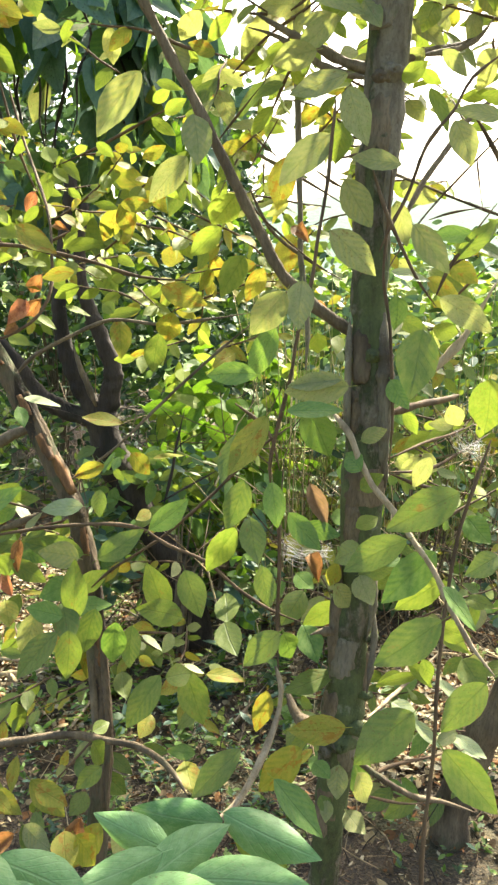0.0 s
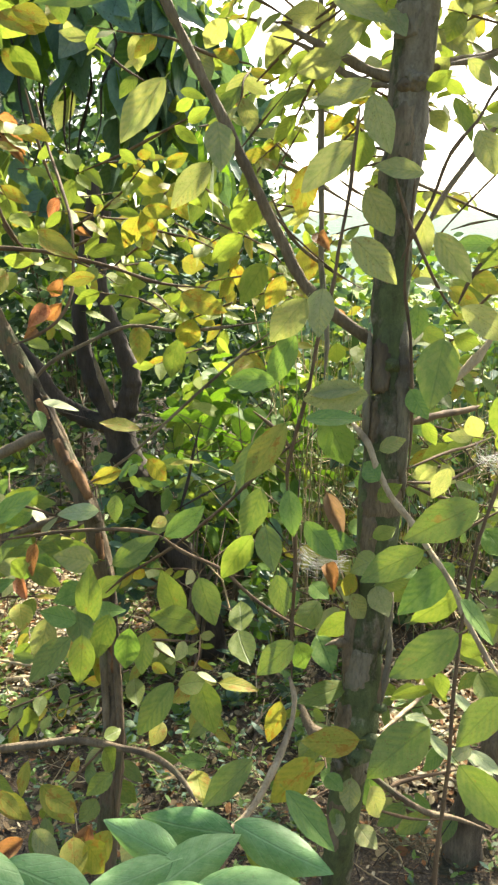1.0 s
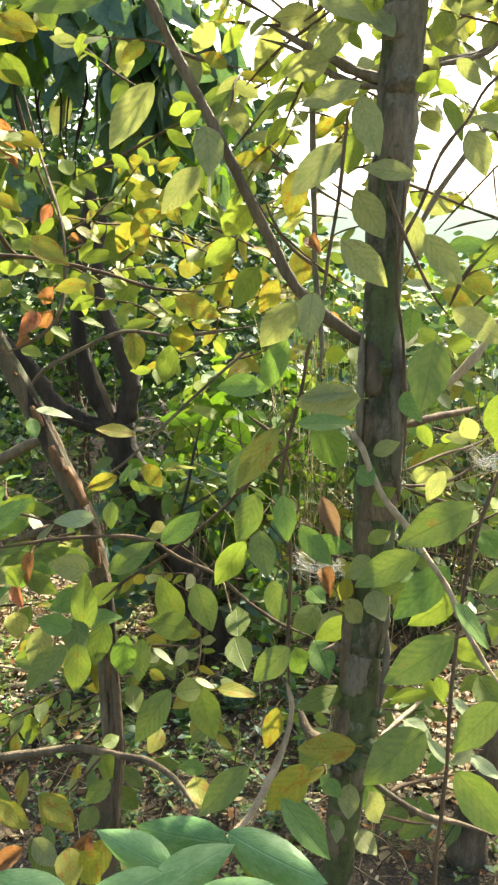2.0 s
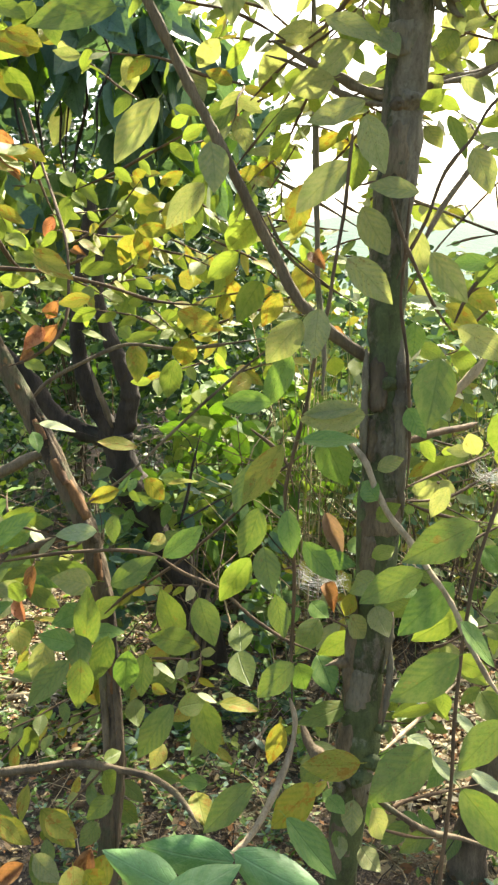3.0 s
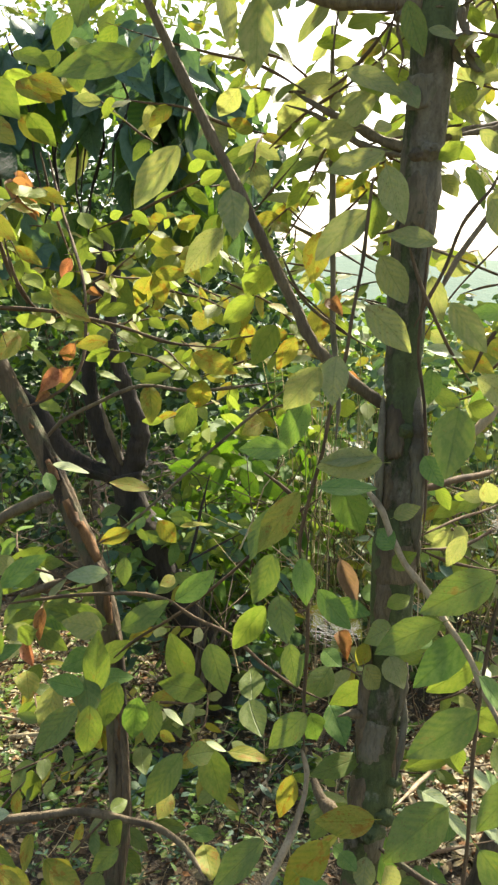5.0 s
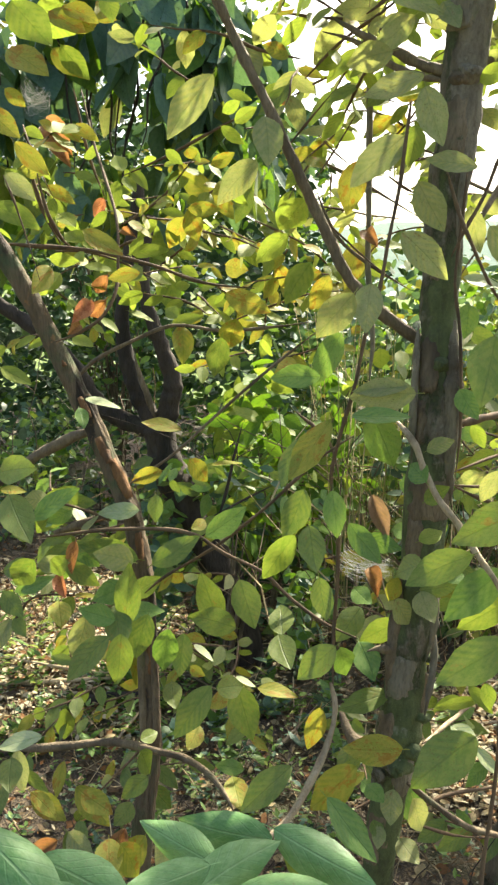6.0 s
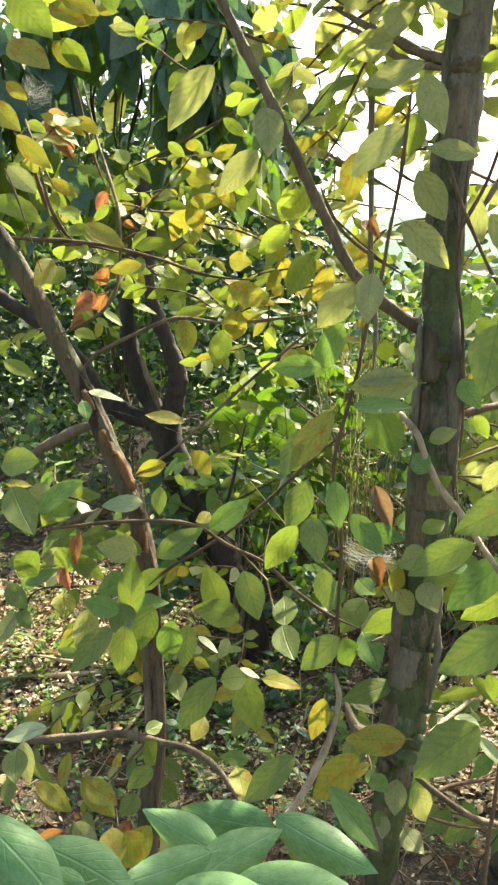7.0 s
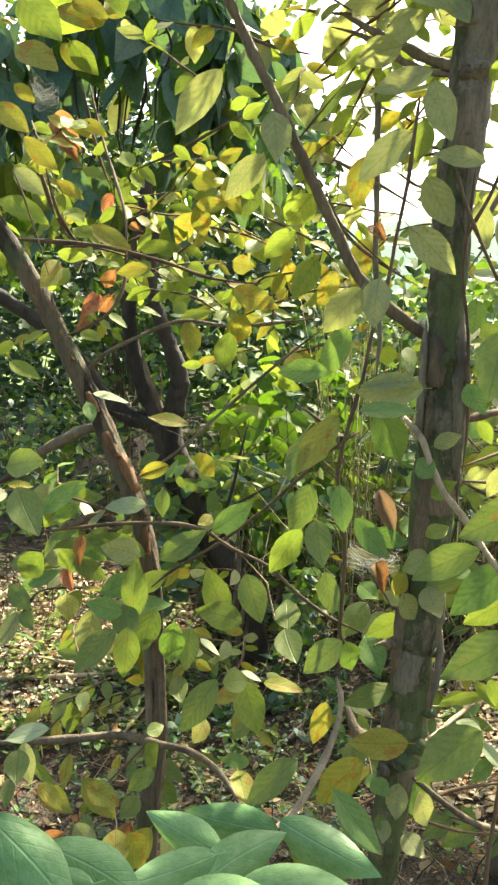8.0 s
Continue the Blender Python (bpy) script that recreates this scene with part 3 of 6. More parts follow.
leaf(main_4, "G", 0.217, 1.377, 1.002, -91, -39, 141, 0.102, 0.052)
leaf(main_4, "G", 0.279, 1.098, 1.036, -41, -41, 132, 0.119, 0.059)
leaf(main_4, "B", 0.320, 1.308, 1.066, -44, -36, 145, 0.131, 0.060)
leaf(main_4, "L", 0.360, 1.398, 0.976, -48, -50, 141, 0.103, 0.051)
leaf(main_4, "G", 0.345, 1.073, 0.948, -51, -32, 142, 0.097, 0.050)
leaf(main_4, "B", 0.191, 1.336, 1.202, 26, -45, 3, 0.065, 0.039)
leaf(main_4, "G", 0.197, 1.376, 1.158, 92, 53, -46, 0.060, 0.033)
leaf(main_4, "D", 0.194, 1.369, 1.248, 76, 62, -31, 0.049, 0.029)
leaf(main_4, "L", 0.186, 1.337, 1.100, 14, 48, -43, 0.058, 0.030)
leaf(main_4, "G", 0.203, 1.379, 1.046, 7, -62, 138, 0.090, 0.047)
leaf(main_4, "B", 0.269, 1.355, 1.037, -7, -55, 139, 0.042, 0.022)
main_5 = branch("branch", main_tree, 0.0030, 0.0035, twigbark, [(0.394, 1.284, 1.269), (0.365, 1.269, 1.188), (0.342, 1.255, 1.116), (0.329, 1.241, 1.044), (0.319, 1.227, 0.972), (0.310, 1.207, 0.874), (0.306, 1.188, 0.775), (0.299, 1.174, 0.703), (0.290, 1.158, 0.618), (0.289, 1.144, 0.443), (0.294, 1.122, 0.118)])
leaf(main_5, "G", 0.332, 1.230, 1.195, -38, -53, 139, 0.136, 0.063)
leaf(main_5, "Y", 0.157, 1.182, 0.809, 7, -53, 96, 0.096, 0.049)
leaf(main_5, "G", 0.253, 1.126, 0.869, -36, -35, 137, 0.121, 0.070)
leaf(main_5, "L", 0.340, 1.324, 0.919, 16, 69, -131, 0.066, 0.041)
leaf(main_5, "G", 0.286, 1.061, 0.847, -60, 41, -174, 0.113, 0.058)
leaf(main_5, "B", 0.282, 1.109, 1.084, -58, 25, -122, 0.091, 0.042)
leaf(main_5, "G", 0.384, 1.180, 1.107, -19, -55, 142, 0.076, 0.039)
main_6 = branch("branch", main_tree, 0.0023, 0.0036, twigbark, [(0.419, 1.446, 1.893), (0.367, 1.438, 1.852), (0.338, 1.428, 1.801), (0.310, 1.422, 1.768), (0.289, 1.425, 1.733), (0.267, 1.423, 1.668), (0.238, 1.412, 1.612), (0.219, 1.414, 1.569)])
leaf(main_6, "D", 0.387, 1.319, 1.772, 17, -58, 77, 0.076, 0.035)
leaf(main_6, "D", 0.333, 1.400, 1.779, -65, 22, 166, 0.087, 0.046)
main_7 = branch("branch", main_tree, 0.0031, 0.0032, twigbark, [(0.202, 1.409, 1.704), (0.216, 1.400, 1.657), (0.235, 1.392, 1.611), (0.281, 1.396, 1.527), (0.321, 1.406, 1.477)])
leaf(main_7, "D", 0.282, 1.227, 1.500, -83, 58, 178, 0.094, 0.044)
leaf(main_7, "L", 0.305, 1.356, 1.445, -139, 73, 164, 0.071, 0.034)
leaf(main_7, "D", 0.241, 1.250, 1.608, -86, 38, 166, 0.092, 0.042)
leaf(main_7, "G", 0.304, 1.383, 1.593, 31, 64, -72, 0.060, 0.028)
leaf(main_7, "G", 0.340, 1.370, 1.565, 45, 34, -47, 0.094, 0.043)
main_8 = branch("vine_stem", main_tree, 0.0024, 0.0029, twigbark, [(0.238, 1.430, 1.705), (0.234, 1.424, 1.621), (0.229, 1.416, 1.526), (0.243, 1.409, 1.440), (0.253, 1.401, 1.292), (0.249, 1.391, 1.192)])
leaf(main_8, "G", 0.268, 1.268, 1.449, -53, -6, 164, 0.122, 0.066)
leaf(main_8, "D", 0.244, 1.381, 1.708, 11, -57, 92, 0.087, 0.040)
leaf(main_8, "P", 0.240, 1.405, 1.536, -16, 43, -110, 0.068, 0.031)
leaf(main_8, "B", 0.244, 1.386, 1.352, -39, 30, 178, 0.071, 0.038)
leaf(main_8, "D", 0.318, 1.374, 1.217, -80, -26, 170, 0.062, 0.033)
main_9 = branch("branch", main_tree, 0.0076, 0.0055, twigbark, [(0.252, 1.430, 1.284), (0.311, 1.472, 1.293), (0.388, 1.534, 1.295), (0.413, 1.555, 1.300)])
leaf(main_9, "G", 0.245, 1.486, 1.311, -42, -35, 164, 0.063, 0.033)
leaf(main_9, "G", 0.428, 1.419, 1.349, -116, -7, 154, 0.129, 0.072)
leaf(main_9, "D", 0.361, 1.423, 1.302, -132, 25, 167, 0.075, 0.037)
main_10 = branch("branch", main_tree, 0.0034, 0.0024, twigbark, [(0.255, 1.434, 1.199), (0.343, 1.508, 1.215), (0.404, 1.560, 1.219), (0.471, 1.623, 1.228)])
leaf(main_10, "G", 0.261, 1.475, 1.233, -26, -33, 101, 0.067, 0.031)
leaf(main_10, "L", 0.306, 1.550, 1.266, -76, 31, 170, 0.051, 0.028)
main_11 = branch("branch", main_tree, 0.0034, 0.0028, twigbark, [(0.255, 1.429, 1.176), (0.343, 1.498, 1.162), (0.420, 1.553, 1.183), (0.499, 1.619, 1.209)])
leaf(main_11, "B", 0.175, 1.533, 1.152, 19, 69, -134, 0.084, 0.045)
main_12 = branch("branch", main_tree, 0.0029, 0.0024, twigbark, [(0.258, 1.429, 1.173), (0.343, 1.492, 1.130), (0.511, 1.594, 1.079)])
leaf(main_12, "B", 0.161, 1.488, 1.070, -53, 71, -90, 0.064, 0.033)
leaf(main_12, "B", 0.233, 1.443, 1.129, -111, 1, 178, 0.096, 0.049)
leaf(main_12, "B", 0.260, 1.450, 1.159, -121, 64, -164, 0.047, 0.023)
leaf(main_12, "B", 0.420, 1.470, 1.076, -20, 46, 176, 0.088, 0.050)
main_13 = branch("branch", main_tree, 0.0097, 0.0062, bark, [(0.242, 1.483, 1.872), (0.206, 1.504, 1.877), (0.159, 1.528, 1.895), (0.120, 1.554, 1.923), (0.061, 1.581, 1.956), (0.009, 1.608, 1.992)])
leaf(main_13, "D", 0.222, 1.492, 1.917, -92, 34, 165, 0.045, 0.021)
leaf(main_13, "L", 0.254, 1.460, 1.851, 133, 59, -4, 0.055, 0.032)
main_14 = branch("branch", main_tree, 0.0068, 0.0043, bark, [(0.247, 1.484, 1.879), (0.298, 1.531, 1.909), (0.373, 1.598, 1.939), (0.432, 1.665, 1.971)])
main_15 = branch("branch", main_tree, 0.0048, 0.0058, palebark, [(0.050, 1.342, 0.833), (0.060, 1.334, 0.794), (0.054, 1.316, 0.750), (0.029, 1.276, 0.702), (-0.011, 1.225, 0.652), (-0.073, 1.175, 0.603), (-0.100, 1.174, 0.491), (-0.109, 1.165, 0.134)])
leaf(main_15, "G", -0.015, 1.187, 0.765, -40, -18, 125, 0.109, 0.050)
leaf(main_15, "Y", 0.073, 1.061, 0.852, -71, -34, 138, 0.106, 0.050)
leaf(main_15, "B", 0.053, 1.163, 0.721, -58, 28, -150, 0.104, 0.048)
leaf(main_15, "Y", -0.278, 1.051, 0.720, -19, 0, -164, 0.062, 0.041)
leaf(main_15, "Y", -0.256, 1.028, 0.730, -93, 26, -128, 0.094, 0.043)
main_16 = branch("branch", main_tree, 0.0101, 0.0108, bark, [(0.083, 1.480, 0.702), (0.097, 1.435, 0.681), (0.129, 1.410, 0.660), (0.161, 1.404, 0.628)])
leaf(main_16, "P", -0.078, 1.575, 0.711, -65, 52, -140, 0.046, 0.024)
leaf(main_16, "Y", -0.083, 1.550, 0.705, -2, 22, -103, 0.084, 0.039)
leaf(main_16, "G", 0.179, 1.389, 0.612, -73, -8, 166, 0.074, 0.039)
leaf(main_16, "B", 0.128, 1.455, 0.569, 4, 39, -151, 0.054, 0.031)
leaf(main_16, "B", 0.122, 1.320, 0.651, 3, 33, -152, 0.053, 0.034)
main_17 = branch("branch", main_tree, 0.0035, 0.0035, palebark, [(0.230, 1.405, 0.687), (0.305, 1.550, 0.647), (0.420, 1.747, 0.608), (0.510, 1.895, 0.588)])
leaf(main_17, "L", 0.342, 1.624, 0.668, -41, -27, 102, 0.066, 0.030)
leaf(main_17, "L", 0.349, 1.456, 0.788, -69, 10, -178, 0.050, 0.031)
leaf(main_17, "G", 0.431, 1.474, 0.778, -25, 38, -179, 0.084, 0.056)
leaf(main_17, "P", 0.455, 2.219, 0.217, 12, 53, -131, 0.069, 0.040)
main_18 = branch("branch", main_tree, 0.0095, 0.0071, bark, [(0.241, 1.505, 2.118), (0.155, 1.488, 2.105), (0.096, 1.530, 2.117), (0.033, 1.566, 2.141), (-0.089, 1.632, 2.222), (-0.206, 1.679, 2.304), (-0.327, 1.715, 2.385), (-0.415, 1.747, 2.443), (-0.490, 1.768, 2.499), (-0.570, 1.802, 2.572)])
leaf(main_18, "L", -0.458, 1.837, 2.194, -61, -12, 176, 0.094, 0.043)
leaf(main_18, "L", -0.377, 1.845, 2.205, -52, 7, 169, 0.085, 0.039)
leaf(main_18, "D", -0.061, 1.475, 2.109, -74, 5, 157, 0.143, 0.066)
leaf(main_18, "L", 0.038, 1.463, 2.151, 35, 69, -40, 0.107, 0.049)
leaf(main_18, "D", -0.089, 1.570, 2.304, -84, 57, 175, 0.093, 0.043)
leaf(main_18, "G", 0.010, 1.612, 2.259, -64, -33, 156, 0.083, 0.038)
main_19 = branch("branch", main_tree, 0.0095, 0.0062, bark, [(0.224, 1.513, 2.208), (0.175, 1.512, 2.231), (0.131, 1.549, 2.265), (0.088, 1.605, 2.344), (0.031, 1.646, 2.399), (-0.037, 1.699, 2.457)])
leaf(main_19, "L", -0.180, 1.668, 2.487, -44, -21, 178, 0.157, 0.072)
leaf(main_19, "D", 0.159, 1.641, 2.214, -8, -82, 85, 0.108, 0.050)
leaf(main_19, "L", 0.109, 1.598, 2.299, 65, 61, -40, 0.087, 0.040)
leaf(main_19, "Y", 0.149, 1.484, 2.219, -78, 10, -134, 0.067, 0.031)
leaf(main_19, "D", 0.095, 1.554, 2.221, -31, 65, -127, 0.069, 0.032)
main_20 = branch("branch", main_tree, 0.0062, 0.0046, palebark, [(0.235, 1.523, 2.264), (0.201, 1.553, 2.310), (0.145, 1.541, 2.325), (0.074, 1.599, 2.363), (-0.014, 1.672, 2.424)])
leaf(main_20, "D", 0.064, 1.624, 2.364, 78, 53, 5, 0.075, 0.034)
leaf(main_20, "D", -0.015, 1.657, 2.462, -70, 47, -179, 0.082, 0.038)
leaf(main_20, "D", -0.125, 1.603, 2.421, -110, -34, -149, 0.085, 0.039)
main_21 = branch("branch", main_tree, 0.0094, 0.0058, bark, [(0.259, 1.495, 2.170), (0.341, 1.481, 2.153), (0.429, 1.458, 2.136), (0.483, 1.432, 2.106), (0.550, 1.418, 2.087)])
leaf(main_21, "G", 0.420, 1.455, 2.224, -66, 41, 157, 0.106, 0.049)
leaf(main_21, "L", 0.456, 1.479, 2.199, -61, -33, 153, 0.094, 0.043)
leaf(main_21, "D", 0.345, 1.506, 2.152, -67, 43, -178, 0.080, 0.037)
leaf(main_21, "G", 0.451, 1.507, 2.031, -110, 54, 162, 0.067, 0.035)
main_22 = branch("branch", main_tree, 0.0057, 0.0040, bark, [(0.278, 1.528, 2.288), (0.369, 1.533, 2.339), (0.464, 1.599, 2.415), (0.553, 1.662, 2.481)])
leaf(main_22, "P", 0.339, 1.479, 2.330, -62, 36, -171, 0.073, 0.034)
leaf(main_22, "D", 0.421, 1.461, 2.418, -126, -78, -146, 0.146, 0.067)
leaf(main_22, "G", 0.339, 1.508, 2.331, -10, 71, -107, 0.118, 0.054)
main_23 = branch("branch", main_tree, 0.0085, 0.0061, bark, [(0.280, 1.502, 2.207), (0.335, 1.515, 2.244), (0.397, 1.591, 2.322), (0.433, 1.645, 2.389)])
leaf(main_23, "O", 0.413, 1.474, 2.254, -47, 4, 175, 0.070, 0.032)
leaf(main_23, "G", 0.359, 1.465, 2.253, -65, 11, 120, 0.111, 0.051)
leaf(main_23, "L", 0.419, 1.641, 2.437, -159, 60, 111, 0.070, 0.034)
main_24 = branch("branch", main_tree, 0.0059, 0.0049, bark, [(0.402, 1.580, 2.264), (0.485, 1.654, 2.333), (0.588, 1.750, 2.405)])
leaf(main_24, "Y", 0.506, 1.618, 2.370, -122, 24, 148, 0.062, 0.034)
main_25 = branch("branch", main_tree, 0.0150, 0.0109, bark, [(0.236, 1.505, 2.221), (0.245, 1.511, 2.306), (0.249, 1.513, 2.368), (0.253, 1.519, 2.453), (0.251, 1.519, 2.554)])
leaf(main_25, "R", 0.245, 1.450, 2.306, -70, -2, -154, 0.062, 0.029)
leaf(main_25, "Y", 0.254, 1.538, 2.421, -68, 30, -173, 0.116, 0.053)
main_26 = branch("bark_ridge", main_tree, 0.0151, 0.0123, trunklight, [(0.235, 1.459, 1.485), (0.238, 1.438, 1.419), (0.241, 1.426, 1.362), (0.241, 1.414, 1.285), (0.241, 1.409, 1.216), (0.252, 1.423, 1.142)])
main_27 = branch("bark_ridge", main_tree, 0.0071, 0.0062, trunklight, [(0.181, 1.463, 1.455), (0.178, 1.447, 1.397), (0.177, 1.437, 1.329), (0.177, 1.428, 1.261), (0.181, 1.434, 1.199)])
main_28 = branch("bark_ridge", main_tree, 0.0066, 0.0062, trunklight, [(0.230, 1.381, 1.009), (0.228, 1.363, 0.964), (0.225, 1.360, 0.924), (0.218, 1.373, 0.863)])
main_29 = branch("bark_ridge", main_tree, 0.0059, 0.0050, trunklight, [(0.243, 1.474, 1.775), (0.237, 1.454, 1.698), (0.234, 1.443, 1.612), (0.241, 1.450, 1.545)])
main_30 = branch("limb", main_tree, 0.0141, 0.0087, bark, [(0.212, 1.483, 2.081), (0.197, 1.487, 2.152), (0.191, 1.501, 2.228), (0.203, 1.527, 2.310), (0.189, 1.567, 2.410), (0.176, 1.608, 2.513)])
leaf(main_30, "D", 0.132, 1.503, 2.429, -59, -41, 164, 0.127, 0.058)
leaf(main_30, "G", 0.179, 1.414, 2.084, -94, 21, 171, 0.089, 0.041)
leaf(main_30, "D", 0.221, 1.443, 2.053, -39, 57, -143, 0.052, 0.024)
leaf(main_30, "L", 0.205, 1.599, 2.446, -66, -5, 146, 0.083, 0.038)
leaf(main_30, "Y", 0.253, 1.615, 2.412, -58, -6, 136, 0.079, 0.036)
main_31 = branch("limb", main_tree, 0.0123, 0.0080, bark, [(0.268, 1.485, 2.094), (0.273, 1.489, 2.166), (0.266, 1.496, 2.230), (0.278, 1.522, 2.280), (0.314, 1.551, 2.324), (0.381, 1.581, 2.377), (0.468, 1.613, 2.438), (0.557, 1.642, 2.483)])
leaf(main_31, "L", 0.310, 1.608, 2.349, -131, 57, 108, 0.072, 0.035)
leaf(main_31, "D", 0.331, 1.568, 2.321, -93, 20, 149, 0.066, 0.031)
main_32 = branch("branch", main_tree, 0.0066, 0.0034, bark, [(0.196, 1.509, 2.241), (0.166, 1.534, 2.290), (0.142, 1.567, 2.355), (0.137, 1.591, 2.429), (0.128, 1.630, 2.522)])
main_33 = branch("branch", main_tree, 0.0039, 0.0020, bark, [(0.186, 1.489, 2.112), (0.177, 1.491, 2.071), (0.189, 1.492, 2.026), (0.183, 1.496, 1.990)])
leaf(main_33, "D", 0.157, 1.521, 1.961, -4, -55, 89, 0.079, 0.036)
leaf(main_33, "D", 0.190, 1.499, 1.984, -50, 32, 166, 0.083, 0.038)
leaf(main_33, "D", 0.092, 1.478, 1.996, -39, 52, -141, 0.107, 0.049)
leaf(main_33, "D", 0.142, 1.473, 1.955, -89, -50, 177, 0.090, 0.041)
main_34 = branch("branch", main_tree, 0.0039, 0.0024, bark, [(0.277, 1.502, 2.181), (0.296, 1.511, 2.122), (0.294, 1.511, 2.070), (0.305, 1.511, 2.018)])
leaf(main_34, "G", 0.354, 1.517, 2.097, -71, 17, 120, 0.098, 0.045)
leaf(main_34, "D", 0.301, 1.480, 2.026, -69, 19, 169, 0.068, 0.031)
main_35 = branch("branch", main_tree, 0.0030, 0.0020, twigbark, [(0.073, 1.609, 1.997), (0.117, 1.616, 2.033), (0.171, 1.609, 2.100), (0.207, 1.556, 2.141)])
leaf(main_35, "D", 0.099, 1.628, 2.012, -114, -82, -139, 0.089, 0.044)
leaf(main_35, "D", 0.205, 1.543, 2.122, -76, 13, -180, 0.102, 0.047)
leaf(main_35, "L", 0.105, 1.621, 2.109, 41, 50, -36, 0.086, 0.040)
leaf(main_35, "L", 0.170, 1.634, 2.108, -79, 41, 172, 0.058, 0.029)
leaf(main_35, "L", 0.052, 1.683, 2.099, 40, 79, -54, 0.070, 0.032)
main_36 = branch("branch", main_tree, 0.0029, 0.0022, twigbark, [(0.312, 1.582, 2.120), (0.371, 1.643, 2.172), (0.393, 1.653, 2.119), (0.404, 1.663, 2.064), (0.457, 1.677, 2.034)])
leaf(main_36, "D", 0.358, 1.764, 2.027, -52, 9, -131, 0.068, 0.031)
leaf(main_36, "D", 0.421, 1.612, 2.051, -109, 31, 151, 0.073, 0.044)
leaf(main_36, "L", 0.307, 1.559, 2.127, -70, 35, 177, 0.061, 0.028)
leaf(main_36, "L", 0.504, 1.639, 2.176, -93, 21, 164, 0.075, 0.035)
leaf(main_36, "L", 0.459, 1.661, 2.146, -37, 6, 143, 0.082, 0.038)
leaf(main_36, "L", 0.406, 1.549, 2.059, -67, 9, -173, 0.089, 0.041)
main_37 = branch("branch", main_tree, 0.0059, 0.0038, bark, [(0.292, 1.509, 1.901), (0.354, 1.543, 1.918), (0.414, 1.600, 1.950), (0.465, 1.662, 2.008)])
leaf(main_37, "D", 0.296, 1.495, 1.909, -142, -39, -171, 0.055, 0.036)
leaf(main_37, "D", 0.418, 1.605, 1.908, 123, 61, 8, 0.049, 0.033)
leaf(main_37, "D", 0.322, 1.465, 1.901, -95, 46, 171, 0.060, 0.029)
leaf(main_37, "L", 0.315, 1.508, 1.849, -61, 8, -156, 0.087, 0.040)
leaf(main_37, "G", 0.468, 1.589, 1.928, -116, 46, 154, 0.061, 0.031)
main_38 = branch("branch", main_tree, 0.0069, 0.0043, bark, [(0.206, 1.501, 1.861), (0.145, 1.525, 1.878), (0.103, 1.551, 1.906), (0.051, 1.600, 1.950), (-0.004, 1.657, 1.980)])
main_39 = branch("bark_ridge", main_tree, 0.0114, 0.0084, bark, [(0.171, 1.410, 1.015), (0.167, 1.400, 0.953), (0.163, 1.394, 0.890), (0.158, 1.391, 0.823), (0.157, 1.388, 0.756)])
main_40 = branch("bark_ridge", main_tree, 0.0062, 0.0052, trunklight, [(0.236, 1.400, 0.920), (0.235, 1.382, 0.873), (0.229, 1.372, 0.811), (0.220, 1.369, 0.734)])
main_41 = branch("branch", main_tree, 0.0083, 0.0041, bark, [(0.165, 1.391, 0.873), (0.137, 1.373, 0.887), (0.113, 1.362, 0.885)])
leaf(main_41, "G", 0.201, 1.371, 0.999, 39, 62, -63, 0.067, 0.032)
leaf(main_41, "G", 0.184, 1.464, 0.901, -74, -54, 152, 0.092, 0.046)
leaf(main_41, "G", 0.163, 1.399, 0.790, -15, -28, 113, 0.103, 0.047)
leaf(main_41, "P", 0.147, 1.404, 0.788, -65, 11, -114, 0.061, 0.028)
leaf(main_41, "D", 0.200, 1.365, 0.999, -20, 23, -179, 0.072, 0.045)
main_42 = branch("branch", main_tree, 0.0063, 0.0047, bark, [(0.199, 1.364, 0.632), (0.257, 1.384, 0.576), (0.332, 1.421, 0.506), (0.413, 1.472, 0.454), (0.494, 1.503, 0.404)])
leaf(main_42, "G", 0.137, 1.314, 0.587, -32, 9, -171, 0.037, 0.026)
leaf(main_42, "D", 0.166, 1.303, 0.657, -48, -0, 170, 0.058, 0.040)
leaf(main_42, "D", 0.146, 1.307, 0.583, -35, 4, 169, 0.040, 0.026)
leaf(main_42, "D", 0.198, 1.284, 0.655, -97, 25, -151, 0.099, 0.045)
leaf(main_42, "D", 0.185, 1.317, 0.550, 1, 33, -158, 0.063, 0.040)
main_43 = branch("branch", main_tree, 0.0041, 0.0030, twigbark, [(0.221, 1.423, 0.517), (0.285, 1.477, 0.529), (0.376, 1.526, 0.520), (0.496, 1.575, 0.512)])
leaf(main_43, "B", 0.227, 1.484, 0.574, -70, 7, 174, 0.107, 0.057)
shrub_0 = branch("branch", shrub_tree, 0.0037, 0.0036, twigbark, [(-0.529, 1.539, 1.009), (-0.405, 1.543, 1.028), (-0.293, 1.545, 1.036), (-0.215, 1.543, 1.027), (-0.157, 1.527, 0.998), (-0.079, 1.511, 0.968), (-0.023, 1.492, 0.924), (0.043, 1.474, 0.885), (0.108, 1.460, 0.863)])
leaf(shrub_0, "P", -0.339, 1.608, 1.053, -9, -46, 89, 0.092, 0.042)
leaf(shrub_0, "G", -0.306, 1.625, 1.084, -68, 0, -176, 0.058, 0.033)
leaf(shrub_0, "B", -0.192, 1.521, 1.032, 66, 51, -11, 0.098, 0.047)
leaf(shrub_0, "G", -0.124, 1.513, 0.950, -64, 17, -168, 0.098, 0.058)
leaf(shrub_0, "G", -0.127, 1.469, 0.870, 58, -62, 66, 0.102, 0.054)
leaf(shrub_0, "G", -0.038, 1.427, 0.879, 21, -10, 1, 0.088, 0.050)
